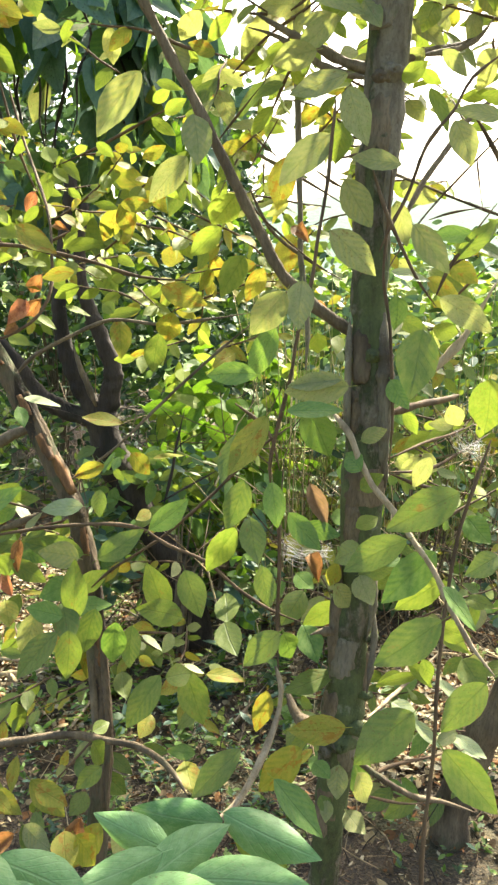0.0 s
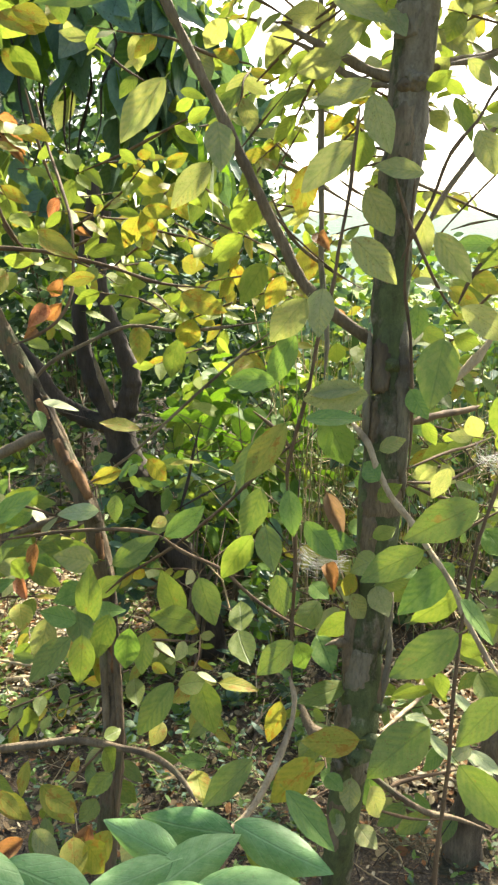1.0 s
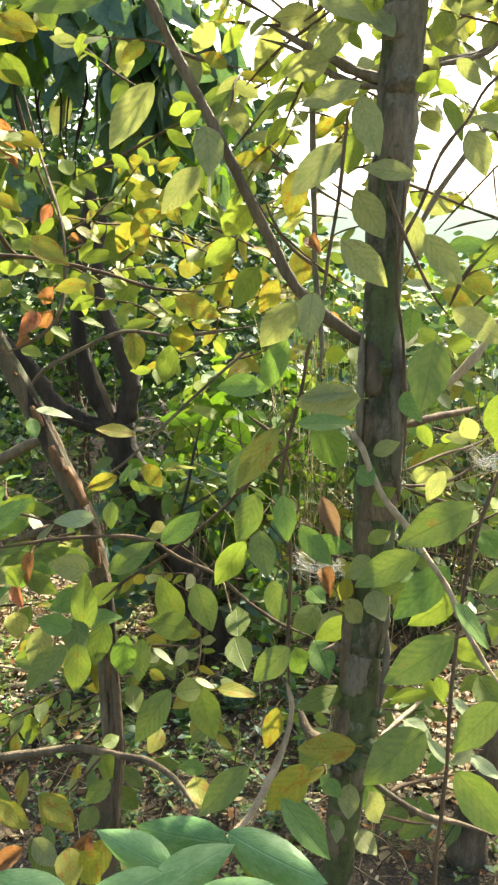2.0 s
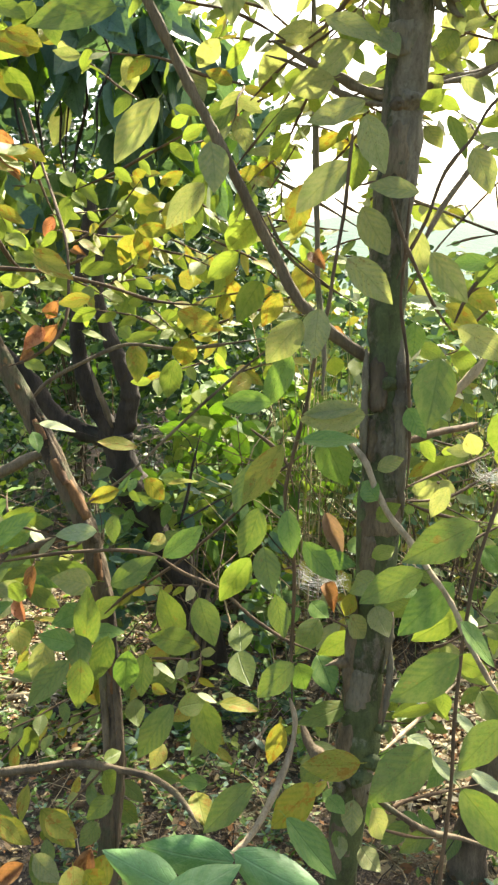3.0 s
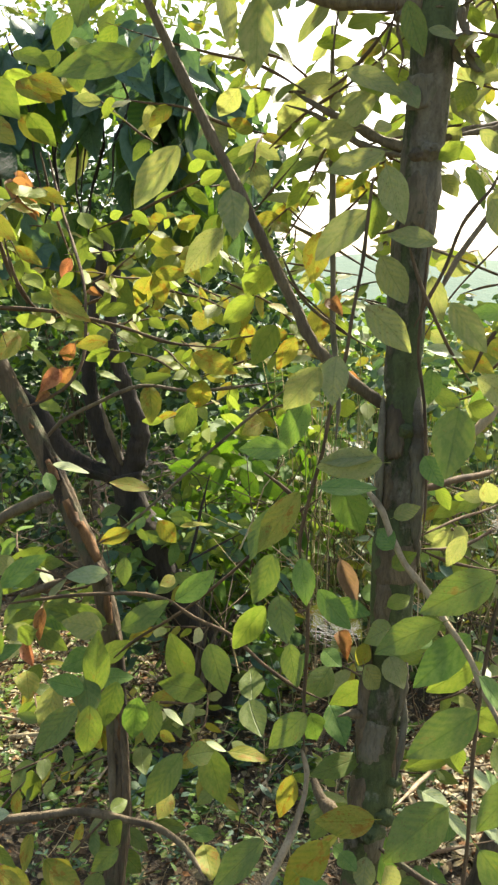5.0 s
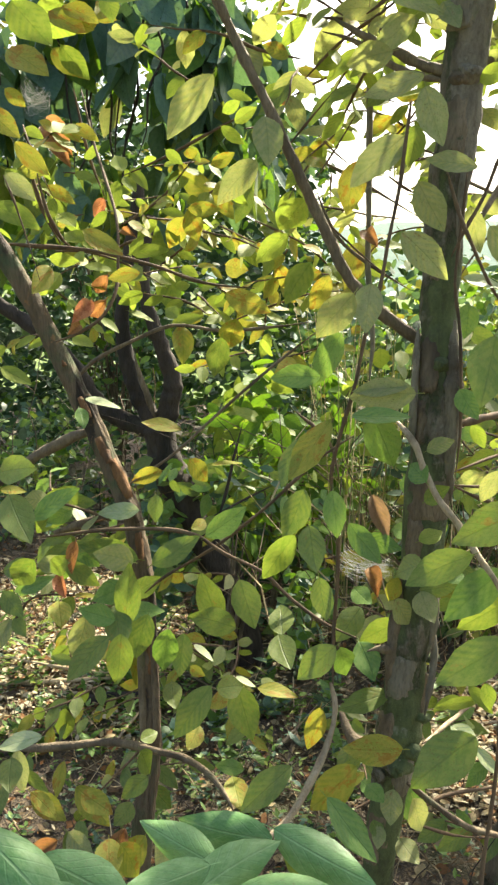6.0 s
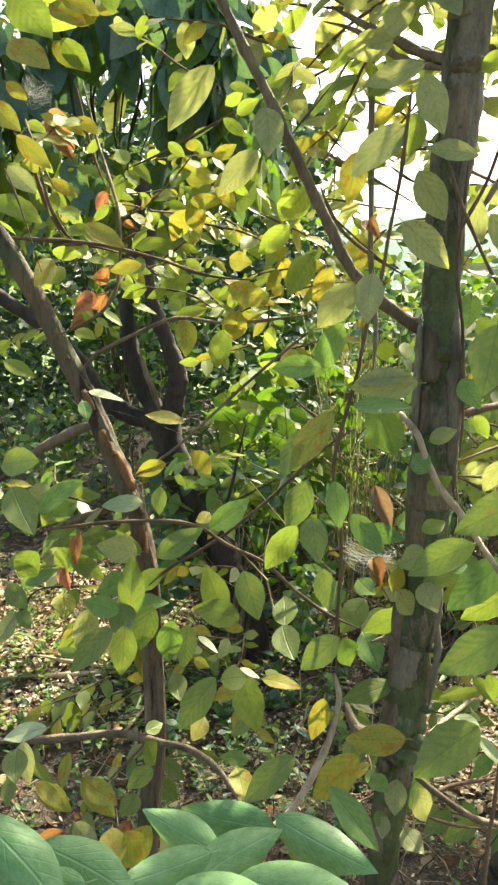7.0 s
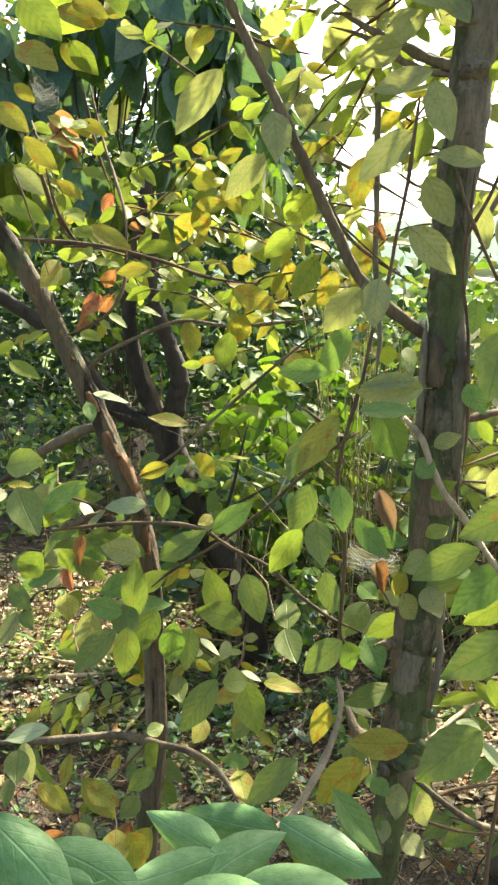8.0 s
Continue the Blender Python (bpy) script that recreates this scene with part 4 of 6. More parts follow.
leaf(shrub_0, "G", -0.044, 1.427, 0.879, -19, 20, -170, 0.083, 0.052)
leaf(shrub_0, "G", 0.126, 1.643, 0.851, -37, -27, 159, 0.094, 0.055)
leaf(shrub_0, "B", 0.101, 1.542, 0.932, -1, 43, -161, 0.071, 0.040)
leaf(shrub_0, "B", 0.106, 1.438, 0.868, -25, 27, -177, 0.088, 0.052)
leaf(shrub_0, "G", -0.545, 1.377, 1.178, 45, 68, -86, 0.113, 0.052)
leaf(shrub_0, "G", -0.518, 1.353, 1.147, -33, 19, -153, 0.111, 0.059)
leaf(shrub_0, "G", -0.470, 1.331, 1.038, -117, -42, 173, 0.111, 0.051)
leaf(shrub_0, "G", -0.427, 1.387, 1.020, -102, -60, 150, 0.085, 0.039)
leaf(shrub_0, "Y", -0.452, 1.411, 0.931, -11, 3, -161, 0.080, 0.043)
leaf(shrub_0, "D", -0.319, 1.444, 1.001, 73, -67, 59, 0.085, 0.052)
shrub_1 = branch("branch", shrub_tree, 0.0028, 0.0038, twigbark, [(-0.318, 1.558, 0.895), (-0.277, 1.565, 0.931), (-0.208, 1.573, 0.974), (-0.162, 1.579, 1.006), (-0.082, 1.593, 1.073), (-0.024, 1.604, 1.130), (0.033, 1.614, 1.183), (0.091, 1.622, 1.223)])
leaf(shrub_1, "Y", -0.198, 1.667, 1.142, 9, 14, -96, 0.068, 0.031)
leaf(shrub_1, "G", -0.336, 1.577, 0.960, 35, -68, 59, 0.122, 0.058)
leaf(shrub_1, "G", -0.296, 1.517, 0.972, 55, 46, -43, 0.110, 0.051)
leaf(shrub_1, "G", -0.328, 1.416, 0.888, 89, 2, -13, 0.121, 0.056)
leaf(shrub_1, "B", -0.342, 1.389, 0.909, 46, -53, 79, 0.072, 0.041)
leaf(shrub_1, "G", -0.350, 1.571, 0.883, 66, 53, -27, 0.077, 0.042)
leaf(shrub_1, "B", -0.357, 1.496, 0.881, 10, 40, -92, 0.093, 0.043)
leaf(shrub_1, "G", -0.184, 1.759, 0.744, 77, -17, 19, 0.128, 0.065)
leaf(shrub_1, "G", -0.350, 1.372, 0.884, -55, -31, 146, 0.110, 0.051)
leaf(shrub_1, "G", -0.319, 1.331, 0.910, -86, -5, -169, 0.097, 0.048)
leaf(shrub_1, "Y", -0.346, 1.618, 0.759, -76, -9, -131, 0.091, 0.042)
leaf(shrub_1, "B", -0.246, 1.397, 0.893, -103, -7, -179, 0.100, 0.049)
leaf(shrub_1, "G", -0.224, 1.457, 0.858, -65, -4, -177, 0.080, 0.043)
leaf(shrub_1, "P", -0.217, 1.560, 0.788, -31, 6, -110, 0.053, 0.025)
leaf(shrub_1, "B", -0.339, 1.479, 0.941, -14, -52, 146, 0.075, 0.047)
leaf(shrub_1, "G", -0.351, 1.428, 0.918, -35, 4, -164, 0.088, 0.052)
leaf(shrub_1, "G", -0.292, 1.451, 0.896, -74, -16, -173, 0.086, 0.049)
leaf(shrub_1, "D", -0.395, 1.392, 0.913, -92, -16, -163, 0.091, 0.048)
left_0 = branch("branch", left_tree, 0.0031, 0.0032, bark, [(-0.422, 1.771, 1.046), (-0.307, 1.786, 1.126), (-0.219, 1.812, 1.207), (-0.142, 1.826, 1.280), (-0.053, 1.851, 1.357), (0.037, 1.866, 1.430)])
leaf(left_0, "Y", -0.026, 1.927, 1.334, -26, -63, 172, 0.092, 0.050)
leaf(left_0, "Y", -0.281, 1.809, 1.188, 14, -29, 93, 0.092, 0.042)
leaf(left_0, "Y", -0.243, 1.654, 1.155, -103, 39, -156, 0.077, 0.041)
leaf(left_0, "Y", -0.317, 1.761, 1.102, -66, -64, 144, 0.081, 0.038)
leaf(left_0, "G", -0.522, 1.802, 1.047, -100, -38, -171, 0.160, 0.081)
left_1 = branch("branch", left_tree, 0.0051, 0.0026, bark, [(-0.513, 1.778, 1.293), (-0.475, 1.786, 1.337), (-0.403, 1.805, 1.378), (-0.304, 1.823, 1.419), (-0.192, 1.831, 1.410), (-0.078, 1.844, 1.422), (0.012, 1.857, 1.436)])
leaf(left_1, "L", -0.453, 1.767, 1.434, -35, 24, -124, 0.055, 0.025)
leaf(left_1, "L", -0.410, 1.861, 1.446, -22, 30, -95, 0.060, 0.027)
leaf(left_1, "L", -0.288, 1.771, 1.438, 25, -41, 16, 0.066, 0.032)
leaf(left_1, "L", -0.319, 1.913, 1.422, 23, 53, -78, 0.077, 0.035)
leaf(left_1, "Y", -0.293, 1.871, 1.417, -51, -2, -164, 0.101, 0.051)
leaf(left_1, "Y", -0.160, 1.768, 1.440, -131, -14, -179, 0.100, 0.057)
left_2 = branch("branch", left_tree, 0.0046, 0.0038, twigbark, [(-0.702, 1.835, 1.587), (-0.600, 1.834, 1.583), (-0.499, 1.833, 1.578), (-0.424, 1.831, 1.565), (-0.339, 1.847, 1.544), (-0.241, 1.872, 1.513), (-0.130, 1.921, 1.504)])
leaf(left_2, "Y", -0.224, 1.889, 1.697, 74, -54, 3, 0.108, 0.054)
leaf(left_2, "Y", -0.312, 2.046, 1.670, -108, -25, -171, 0.091, 0.053)
leaf(left_2, "Y", -0.274, 1.840, 1.670, -105, 21, -163, 0.076, 0.048)
leaf(left_2, "L", -0.307, 2.014, 1.669, 20, -51, 81, 0.059, 0.027)
leaf(left_2, "L", -0.439, 2.041, 1.578, 16, 58, -83, 0.094, 0.043)
leaf(left_2, "O", -0.446, 1.962, 1.630, -30, 56, -160, 0.048, 0.022)
leaf(left_2, "L", -0.511, 1.854, 1.597, 21, -36, 33, 0.088, 0.041)
leaf(left_2, "G", -0.358, 1.738, 1.543, -46, -46, -165, 0.055, 0.029)
leaf(left_2, "Y", -0.191, 1.842, 1.491, -67, 70, -174, 0.114, 0.053)
leaf(left_2, "L", -0.332, 2.051, 1.502, 33, 77, -15, 0.047, 0.025)
leaf(left_2, "L", -0.112, 2.456, 1.369, -91, -13, 179, 0.079, 0.038)
leaf(left_2, "Y", -0.673, 1.837, 1.672, -44, 35, -138, 0.097, 0.045)
leaf(left_2, "L", -0.583, 1.913, 1.659, -21, 29, -150, 0.091, 0.042)
leaf(left_2, "L", -0.596, 1.879, 1.560, -120, 84, 141, 0.072, 0.033)
left_3 = branch("branch", left_tree, 0.0028, 0.0045, twigbark, [(-0.147, 2.106, 1.932), (-0.264, 2.200, 1.892), (-0.398, 2.292, 1.840), (-0.524, 2.334, 1.794)])
leaf(left_3, "L", -0.529, 2.692, 1.875, 153, 64, 22, 0.063, 0.032)
leaf(left_3, "L", -0.508, 2.266, 1.798, 34, -13, 18, 0.101, 0.046)
leaf(left_3, "L", -0.521, 2.342, 1.793, -36, 25, -156, 0.078, 0.036)
leaf(left_3, "L", -0.500, 2.334, 1.815, -54, 29, -147, 0.081, 0.037)
leaf(left_3, "L", -0.532, 2.312, 1.778, -65, -6, -179, 0.092, 0.042)
leaf(left_3, "L", -0.349, 2.404, 1.891, 46, 54, -63, 0.068, 0.031)
leaf(left_3, "L", -0.363, 2.531, 1.907, -72, 35, -176, 0.061, 0.028)
leaf(left_3, "L", -0.257, 2.424, 1.981, 131, 50, 27, 0.061, 0.035)
leaf(left_3, "L", -0.195, 2.061, 1.890, 103, 57, 2, 0.062, 0.035)
leaf(left_3, "L", -0.230, 2.093, 1.886, -91, 57, -169, 0.070, 0.032)
leaf(left_3, "D", -0.840, 3.729, 2.296, -63, -7, 170, 0.213, 0.098)
leaf(left_3, "O", -0.089, 2.050, 1.967, -101, 25, 174, 0.052, 0.032)
leaf(left_3, "L", -0.056, 2.067, 1.977, -25, -47, 121, 0.100, 0.046)
leaf(left_3, "L", -0.124, 2.580, 1.621, 12, -26, 69, 0.098, 0.045)
leaf(left_3, "Y", -0.263, 2.702, 1.568, -39, 79, 173, 0.137, 0.065)
leaf(left_3, "G", -0.292, 3.600, 1.045, -137, -17, -174, 0.123, 0.064)
leaf(left_3, "L", -0.237, 2.317, 2.011, -35, 70, -112, 0.070, 0.032)
leaf(left_3, "O", -0.849, 2.752, 2.005, -64, 27, -175, 0.167, 0.083)
left_4 = branch("hanging_stem", left_tree, 0.0032, 0.0031, twigbark, [(-0.551, 2.007, 1.947), (-0.506, 1.932, 1.824), (-0.450, 1.811, 1.725), (-0.401, 1.692, 1.635), (-0.384, 1.625, 1.556), (-0.378, 1.572, 1.492), (-0.399, 1.543, 1.445), (-0.447, 1.536, 1.413), (-0.490, 1.554, 1.397)])
leaf(left_4, "Y", -0.462, 1.802, 2.036, -136, -68, -115, 0.076, 0.042)
leaf(left_4, "Y", -0.425, 1.808, 2.040, 52, -70, 26, 0.057, 0.026)
leaf(left_4, "L", -0.536, 1.788, 1.984, -66, 39, -165, 0.095, 0.046)
leaf(left_4, "L", -0.356, 2.037, 1.821, -81, 51, 179, 0.054, 0.027)
leaf(left_4, "Y", -0.235, 1.922, 1.773, 117, 59, 26, 0.059, 0.032)
leaf(left_4, "Y", -0.263, 1.746, 1.663, -178, 84, 88, 0.068, 0.033)
leaf(left_4, "R", -0.496, 1.989, 1.703, -92, -26, -169, 0.051, 0.029)
leaf(left_4, "Y", -0.321, 1.520, 1.530, -37, -71, 132, 0.061, 0.028)
leaf(left_4, "L", -0.419, 1.502, 1.508, -13, 14, -105, 0.045, 0.021)
leaf(left_4, "O", -0.374, 1.489, 1.524, -113, -38, -171, 0.051, 0.027)
leaf(left_4, "R", -0.396, 1.450, 1.480, -68, -39, -166, 0.052, 0.030)
leaf(left_4, "O", -0.392, 1.553, 1.479, -121, -45, -178, 0.057, 0.030)
leaf(left_4, "O", -0.437, 1.535, 1.432, -42, -42, -179, 0.037, 0.021)
leaf(left_4, "L", -0.472, 1.612, 1.402, -15, 41, -137, 0.062, 0.029)
leaf(left_4, "G", -0.172, 1.557, 1.414, -105, -7, -167, 0.083, 0.046)
leaf(left_4, "P", -0.433, 1.551, 1.289, -13, 23, -89, 0.071, 0.033)
leaf(left_4, "B", -0.451, 1.571, 1.268, -34, 13, -162, 0.056, 0.027)
leaf(left_4, "L", -0.456, 1.867, 2.158, -32, 17, -156, 0.087, 0.040)
leaf(left_4, "L", -0.519, 1.722, 2.051, -164, -23, -162, 0.161, 0.093)
leaf(left_4, "Y", -0.558, 1.805, 1.982, -52, 43, -157, 0.110, 0.051)
leaf(left_4, "Y", -0.530, 1.776, 2.036, -108, 69, 162, 0.070, 0.039)
leaf(left_4, "Y", -0.432, 1.830, 2.084, -54, -43, -159, 0.086, 0.042)
leaf(left_4, "Y", -0.517, 1.620, 1.538, -51, -38, -156, 0.082, 0.044)
leaf(left_4, "L", -0.605, 1.575, 1.342, -26, 35, -122, 0.075, 0.035)
left_5 = branch("branch", left_tree, 0.0034, 0.0046, twigbark, [(-0.583, 1.761, 1.729), (-0.564, 1.766, 1.650), (-0.544, 1.797, 1.600), (-0.537, 1.835, 1.586)])
leaf(left_5, "Y", -0.510, 1.856, 1.621, -26, 41, -120, 0.075, 0.034)
leaf(left_5, "L", -0.534, 1.952, 1.545, -7, 39, -87, 0.072, 0.033)
leaf(left_5, "Y", -0.628, 1.733, 1.962, -38, 44, -154, 0.138, 0.064)
leaf(left_5, "Y", -0.596, 1.667, 1.775, -75, 46, -153, 0.088, 0.041)
leaf(left_5, "Y", -0.588, 1.835, 1.738, 66, -81, 5, 0.076, 0.037)
leaf(left_5, "L", -0.680, 1.848, 1.744, -71, 50, -173, 0.089, 0.044)
leaf(left_5, "Y", -0.546, 1.989, 1.629, -25, 36, -124, 0.094, 0.043)
leaf(left_5, "Y", -0.621, 1.689, 1.878, -98, 51, -176, 0.050, 0.029)
leaf(left_5, "L", -0.542, 1.720, 2.085, -29, 43, -137, 0.097, 0.050)
leaf(left_5, "Y", -0.511, 1.720, 2.040, -37, 48, -146, 0.095, 0.045)
leaf(left_5, "L", -0.428, 1.720, 2.061, -56, 20, -176, 0.075, 0.040)
leaf(left_5, "Y", -0.539, 1.720, 2.029, -43, 48, -151, 0.101, 0.050)
leaf(left_5, "L", -0.454, 1.720, 2.086, -49, -27, 167, 0.070, 0.042)
left_6 = branch("trunk", left_tree, 0.0225, 0.0205, paletrunk, [(-0.334, 1.504, -0.219), (-0.324, 1.513, 0.140), (-0.315, 1.517, 0.372), (-0.308, 1.538, 0.478), (-0.303, 1.556, 0.572), (-0.315, 1.588, 0.683), (-0.325, 1.620, 0.796), (-0.338, 1.643, 0.914), (-0.364, 1.672, 1.011), (-0.407, 1.690, 1.104), (-0.458, 1.711, 1.210), (-0.510, 1.720, 1.311), (-0.568, 1.723, 1.428), (-0.639, 1.726, 1.549), (-0.705, 1.724, 1.645)])
left_7 = branch("branch", left_tree, 0.0104, 0.0101, bark, [(-0.440, 1.719, 1.200), (-0.514, 1.754, 1.172), (-0.602, 1.785, 1.122), (-0.700, 1.832, 1.048), (-0.782, 1.863, 0.996)])
leaf(left_7, "Y", -0.831, 2.160, 0.935, -3, 42, -87, 0.073, 0.033)
left_8 = branch("branch", left_tree, 0.0081, 0.0065, bark, [(-0.624, 1.494, 0.565), (-0.483, 1.497, 0.580), (-0.379, 1.500, 0.595), (-0.297, 1.498, 0.585), (-0.213, 1.467, 0.586), (-0.153, 1.432, 0.563), (-0.116, 1.386, 0.536)])
leaf(left_8, "G", -0.273, 1.638, 0.662, -19, 12, -171, 0.072, 0.044)
leaf(left_8, "G", -0.168, 1.424, 0.770, -62, -25, 152, 0.120, 0.055)
leaf(left_8, "G", -0.157, 1.423, 0.765, -32, 60, -70, 0.082, 0.046)
leaf(left_8, "G", -0.131, 1.638, 0.662, -71, 18, -176, 0.122, 0.069)
leaf(left_8, "Y", -0.194, 1.483, 0.653, -16, -30, 174, 0.064, 0.040)
leaf(left_8, "G", -0.625, 2.039, 0.353, -107, -8, 180, 0.131, 0.060)
leaf(left_8, "Y", -0.223, 1.553, 0.742, -11, 56, -139, 0.042, 0.023)
leaf(left_8, "P", -0.126, 1.502, 0.751, -27, 15, -90, 0.046, 0.021)
leaf(left_8, "B", -0.106, 1.516, 0.540, 21, -46, 87, 0.060, 0.033)
leaf(left_8, "Y", -0.125, 1.462, 0.558, -11, 7, -166, 0.081, 0.049)
leaf(left_8, "G", -0.537, 2.398, -0.024, -69, -20, 167, 0.088, 0.046)
leaf(left_8, "G", -0.296, 1.392, 0.648, -101, 30, -125, 0.098, 0.045)
leaf(left_8, "G", -0.305, 1.443, 0.639, -1, 52, -41, 0.046, 0.029)
leaf(left_8, "G", -0.281, 1.390, 0.596, -42, -48, 161, 0.060, 0.038)
leaf(left_8, "G", -0.350, 1.798, 0.300, -86, 35, -151, 0.100, 0.051)
leaf(left_8, "G", -0.329, 1.478, 0.476, -19, -25, 161, 0.057, 0.041)
leaf(left_8, "Y", -0.434, 1.486, 0.496, -93, 33, -140, 0.102, 0.047)
leaf(left_8, "Y", -0.777, 2.419, -0.091, -80, -6, 147, 0.125, 0.057)
leaf(left_8, "P", -0.447, 1.279, 0.736, -15, -21, 102, 0.080, 0.037)
leaf(left_8, "G", -0.515, 1.315, 0.668, -14, 3, -166, 0.072, 0.046)
leaf(left_8, "Y", -0.562, 1.508, 0.517, -30, -8, -108, 0.063, 0.029)
leaf(left_8, "Y", -0.469, 1.278, 0.628, -42, 23, -123, 0.066, 0.030)
leaf(left_8, "Y", -0.385, 1.305, 0.614, -3, 42, -129, 0.081, 0.042)
leaf(left_8, "Y", -0.546, 1.728, 0.382, -60, 7, 154, 0.057, 0.026)
leaf(left_8, "O", -0.462, 1.408, 0.433, -38, -39, 139, 0.075, 0.038)
leaf(left_8, "G", -0.462, 1.466, 0.408, -67, 19, -139, 0.104, 0.053)
leaf(left_8, "Y", -0.426, 1.420, 0.546, -42, 37, -148, 0.099, 0.050)
leaf(left_8, "Y", -0.516, 1.420, 0.527, -27, 48, -138, 0.092, 0.045)
leaf(left_8, "Y", -0.292, 1.420, 0.447, -54, -27, 158, 0.099, 0.055)
leaf(left_8, "D", -0.444, 1.420, 0.444, -29, 42, -145, 0.075, 0.045)
leaf(left_8, "O", -0.331, 1.420, 0.459, -66, -23, 175, 0.108, 0.050)
leaf(left_8, "Y", -0.450, 1.420, 0.599, -53, 6, 163, 0.067, 0.028)
leaf(left_8, "D", -0.224, 1.420, 0.461, -53, -30, 170, 0.077, 0.050)
leaf(left_8, "D", -0.542, 1.420, 0.617, -58, 18, -176, 0.078, 0.042)
leaf(left_8, "L", -0.529, 1.420, 0.575, -18, 39, -136, 0.074, 0.022)
left_9 = branch("bark_ridge", left_tree, 0.0095, 0.0084, paletrunk, [(-0.298, 1.502, 0.371), (-0.293, 1.520, 0.491), (-0.288, 1.538, 0.583), (-0.298, 1.570, 0.694), (-0.309, 1.602, 0.805), (-0.325, 1.629, 0.920), (-0.348, 1.654, 0.998)])
left_10 = branch("bark_ridge", left_tree, 0.0083, 0.0072, bark, [(-0.317, 1.506, 0.393), (-0.315, 1.529, 0.536), (-0.323, 1.565, 0.669), (-0.333, 1.597, 0.781), (-0.347, 1.627, 0.907)])
left_11 = branch("bark_ridge", left_tree, 0.0084, 0.0072, paletrunk, [(-0.368, 1.660, 1.051), (-0.408, 1.673, 1.133), (-0.460, 1.697, 1.242), (-0.508, 1.707, 1.336)])
dark_0 = branch("trunk", dark_tree, 0.074, 0.062, darkbark, [(-0.168, 3.100, -0.042), (-0.207, 3.100, 0.142), (-0.256, 3.100, 0.285), (-0.323, 3.100, 0.449), (-0.431, 3.100, 0.622), (-0.493, 3.100, 0.767), (-0.527, 3.100, 0.878), (-0.547, 3.100, 0.963)])
dark_1 = branch("limb", dark_tree, 0.038, 0.018, darkbark, [(-0.556, 3.100, 0.940), (-0.604, 3.100, 1.043), (-0.652, 3.100, 1.153), (-0.678, 3.100, 1.269), (-0.686, 3.100, 1.373), (-0.672, 3.100, 1.501), (-0.650, 3.100, 1.666), (-0.616, 3.100, 1.867)])
dark_2 = branch("limb", dark_tree, 0.04, 0.018, darkbark, [(-0.534, 3.100, 0.941), (-0.499, 3.100, 1.057), (-0.493, 3.100, 1.145), (-0.530, 3.100, 1.254), (-0.565, 3.100, 1.346), (-0.595, 3.100, 1.440), (-0.604, 3.100, 1.565), (-0.578, 3.100, 1.748)])
dark_3 = branch("limb", dark_tree, 0.036, 0.026, darkbark, [(-0.542, 3.100, 0.941), (-0.640, 3.100, 0.964), (-0.722, 3.100, 0.997), (-0.790, 3.100, 1.052), (-0.863, 3.100, 1.166), (-0.954, 3.100, 1.261), (-1.058, 3.100, 1.344), (-1.208, 3.100, 1.436)])
dark_4 = branch("branch", dark_tree, 0.012, 0.009, bark, [(-0.548, 3.030, 1.005), (-0.574, 3.020, 1.087), (-0.602, 3.020, 1.161), (-0.627, 3.040, 1.237)])
dark_5 = branch("branch", dark_tree, 0.0065, 0.004, darkbark, [(-0.275, 2.783, 0.701), (-0.248, 2.805, 0.810), (-0.229, 2.804, 0.913), (-0.201, 2.807, 1.034)])
dark_6 = branch("branch", dark_tree, 0.005, 0.003, darkbark, [(-0.295, 2.783, 0.700), (-0.167, 2.797, 0.773), (-0.088, 2.806, 0.815)])
back_0 = branch("branch", back_tree, 0.0097, 0.0090, palebark, [(0.415, 1.974, 1.251), (0.498, 1.988, 1.324), (0.546, 1.999, 1.381), (0.616, 2.022, 1.501)])
leaf(back_0, "L", 0.236, 2.582, 1.326, -134, 8, 177, 0.110, 0.062)
leaf(back_0, "L", 0.268, 2.337, 1.339, -27, -3, 177, 0.081, 0.042)
back_1 = branch("branch", back_tree, 0.0036, 0.0032, bark, [(0.256, 1.659, 1.730), (0.327, 1.780, 1.725), (0.409, 1.911, 1.717), (0.473, 1.906, 1.692), (0.569, 1.900, 1.658), (0.666, 1.893, 1.622)])
leaf(back_1, "D", 0.350, 1.900, 1.704, -114, 76, 149, 0.084, 0.041)
back_2 = branch("branch", back_tree, 0.0026, 0.0019, twigbark, [(0.648, 1.896, 1.903), (0.554, 1.880, 1.820), (0.460, 1.862, 1.725), (0.398, 1.849, 1.658), (0.332, 1.784, 1.584), (0.282, 1.719, 1.515)])
leaf(back_2, "Y", 0.415, 1.842, 1.510, 172, 88, 73, 0.088, 0.045)
leaf(back_2, "L", 0.400, 1.833, 1.535, -34, 31, -124, 0.116, 0.053)
back_3 = branch("branch", back_tree, 0.0036, 0.0041, bark, [(0.005, 1.858, 1.707), (0.049, 1.842, 1.621), (0.124, 1.830, 1.560), (0.211, 1.820, 1.511)])
leaf(back_3, "G", -0.143, 1.915, 1.723, -75, -25, -169, 0.087, 0.041)
leaf(back_3, "Y", 0.101, 1.880, 1.610, -70, -15, 179, 0.109, 0.058)
leaf(back_3, "L", -0.057, 1.831, 1.621, -88, -49, 170, 0.093, 0.050)
leaf(back_3, "L", -0.007, 1.802, 1.560, -59, -32, -176, 0.113, 0.058)
back_4 = branch("branch", back_tree, 0.0045, 0.0043, bark, [(0.000, 2.083, 1.816), (0.110, 2.073, 1.762), (0.236, 1.954, 1.675)])
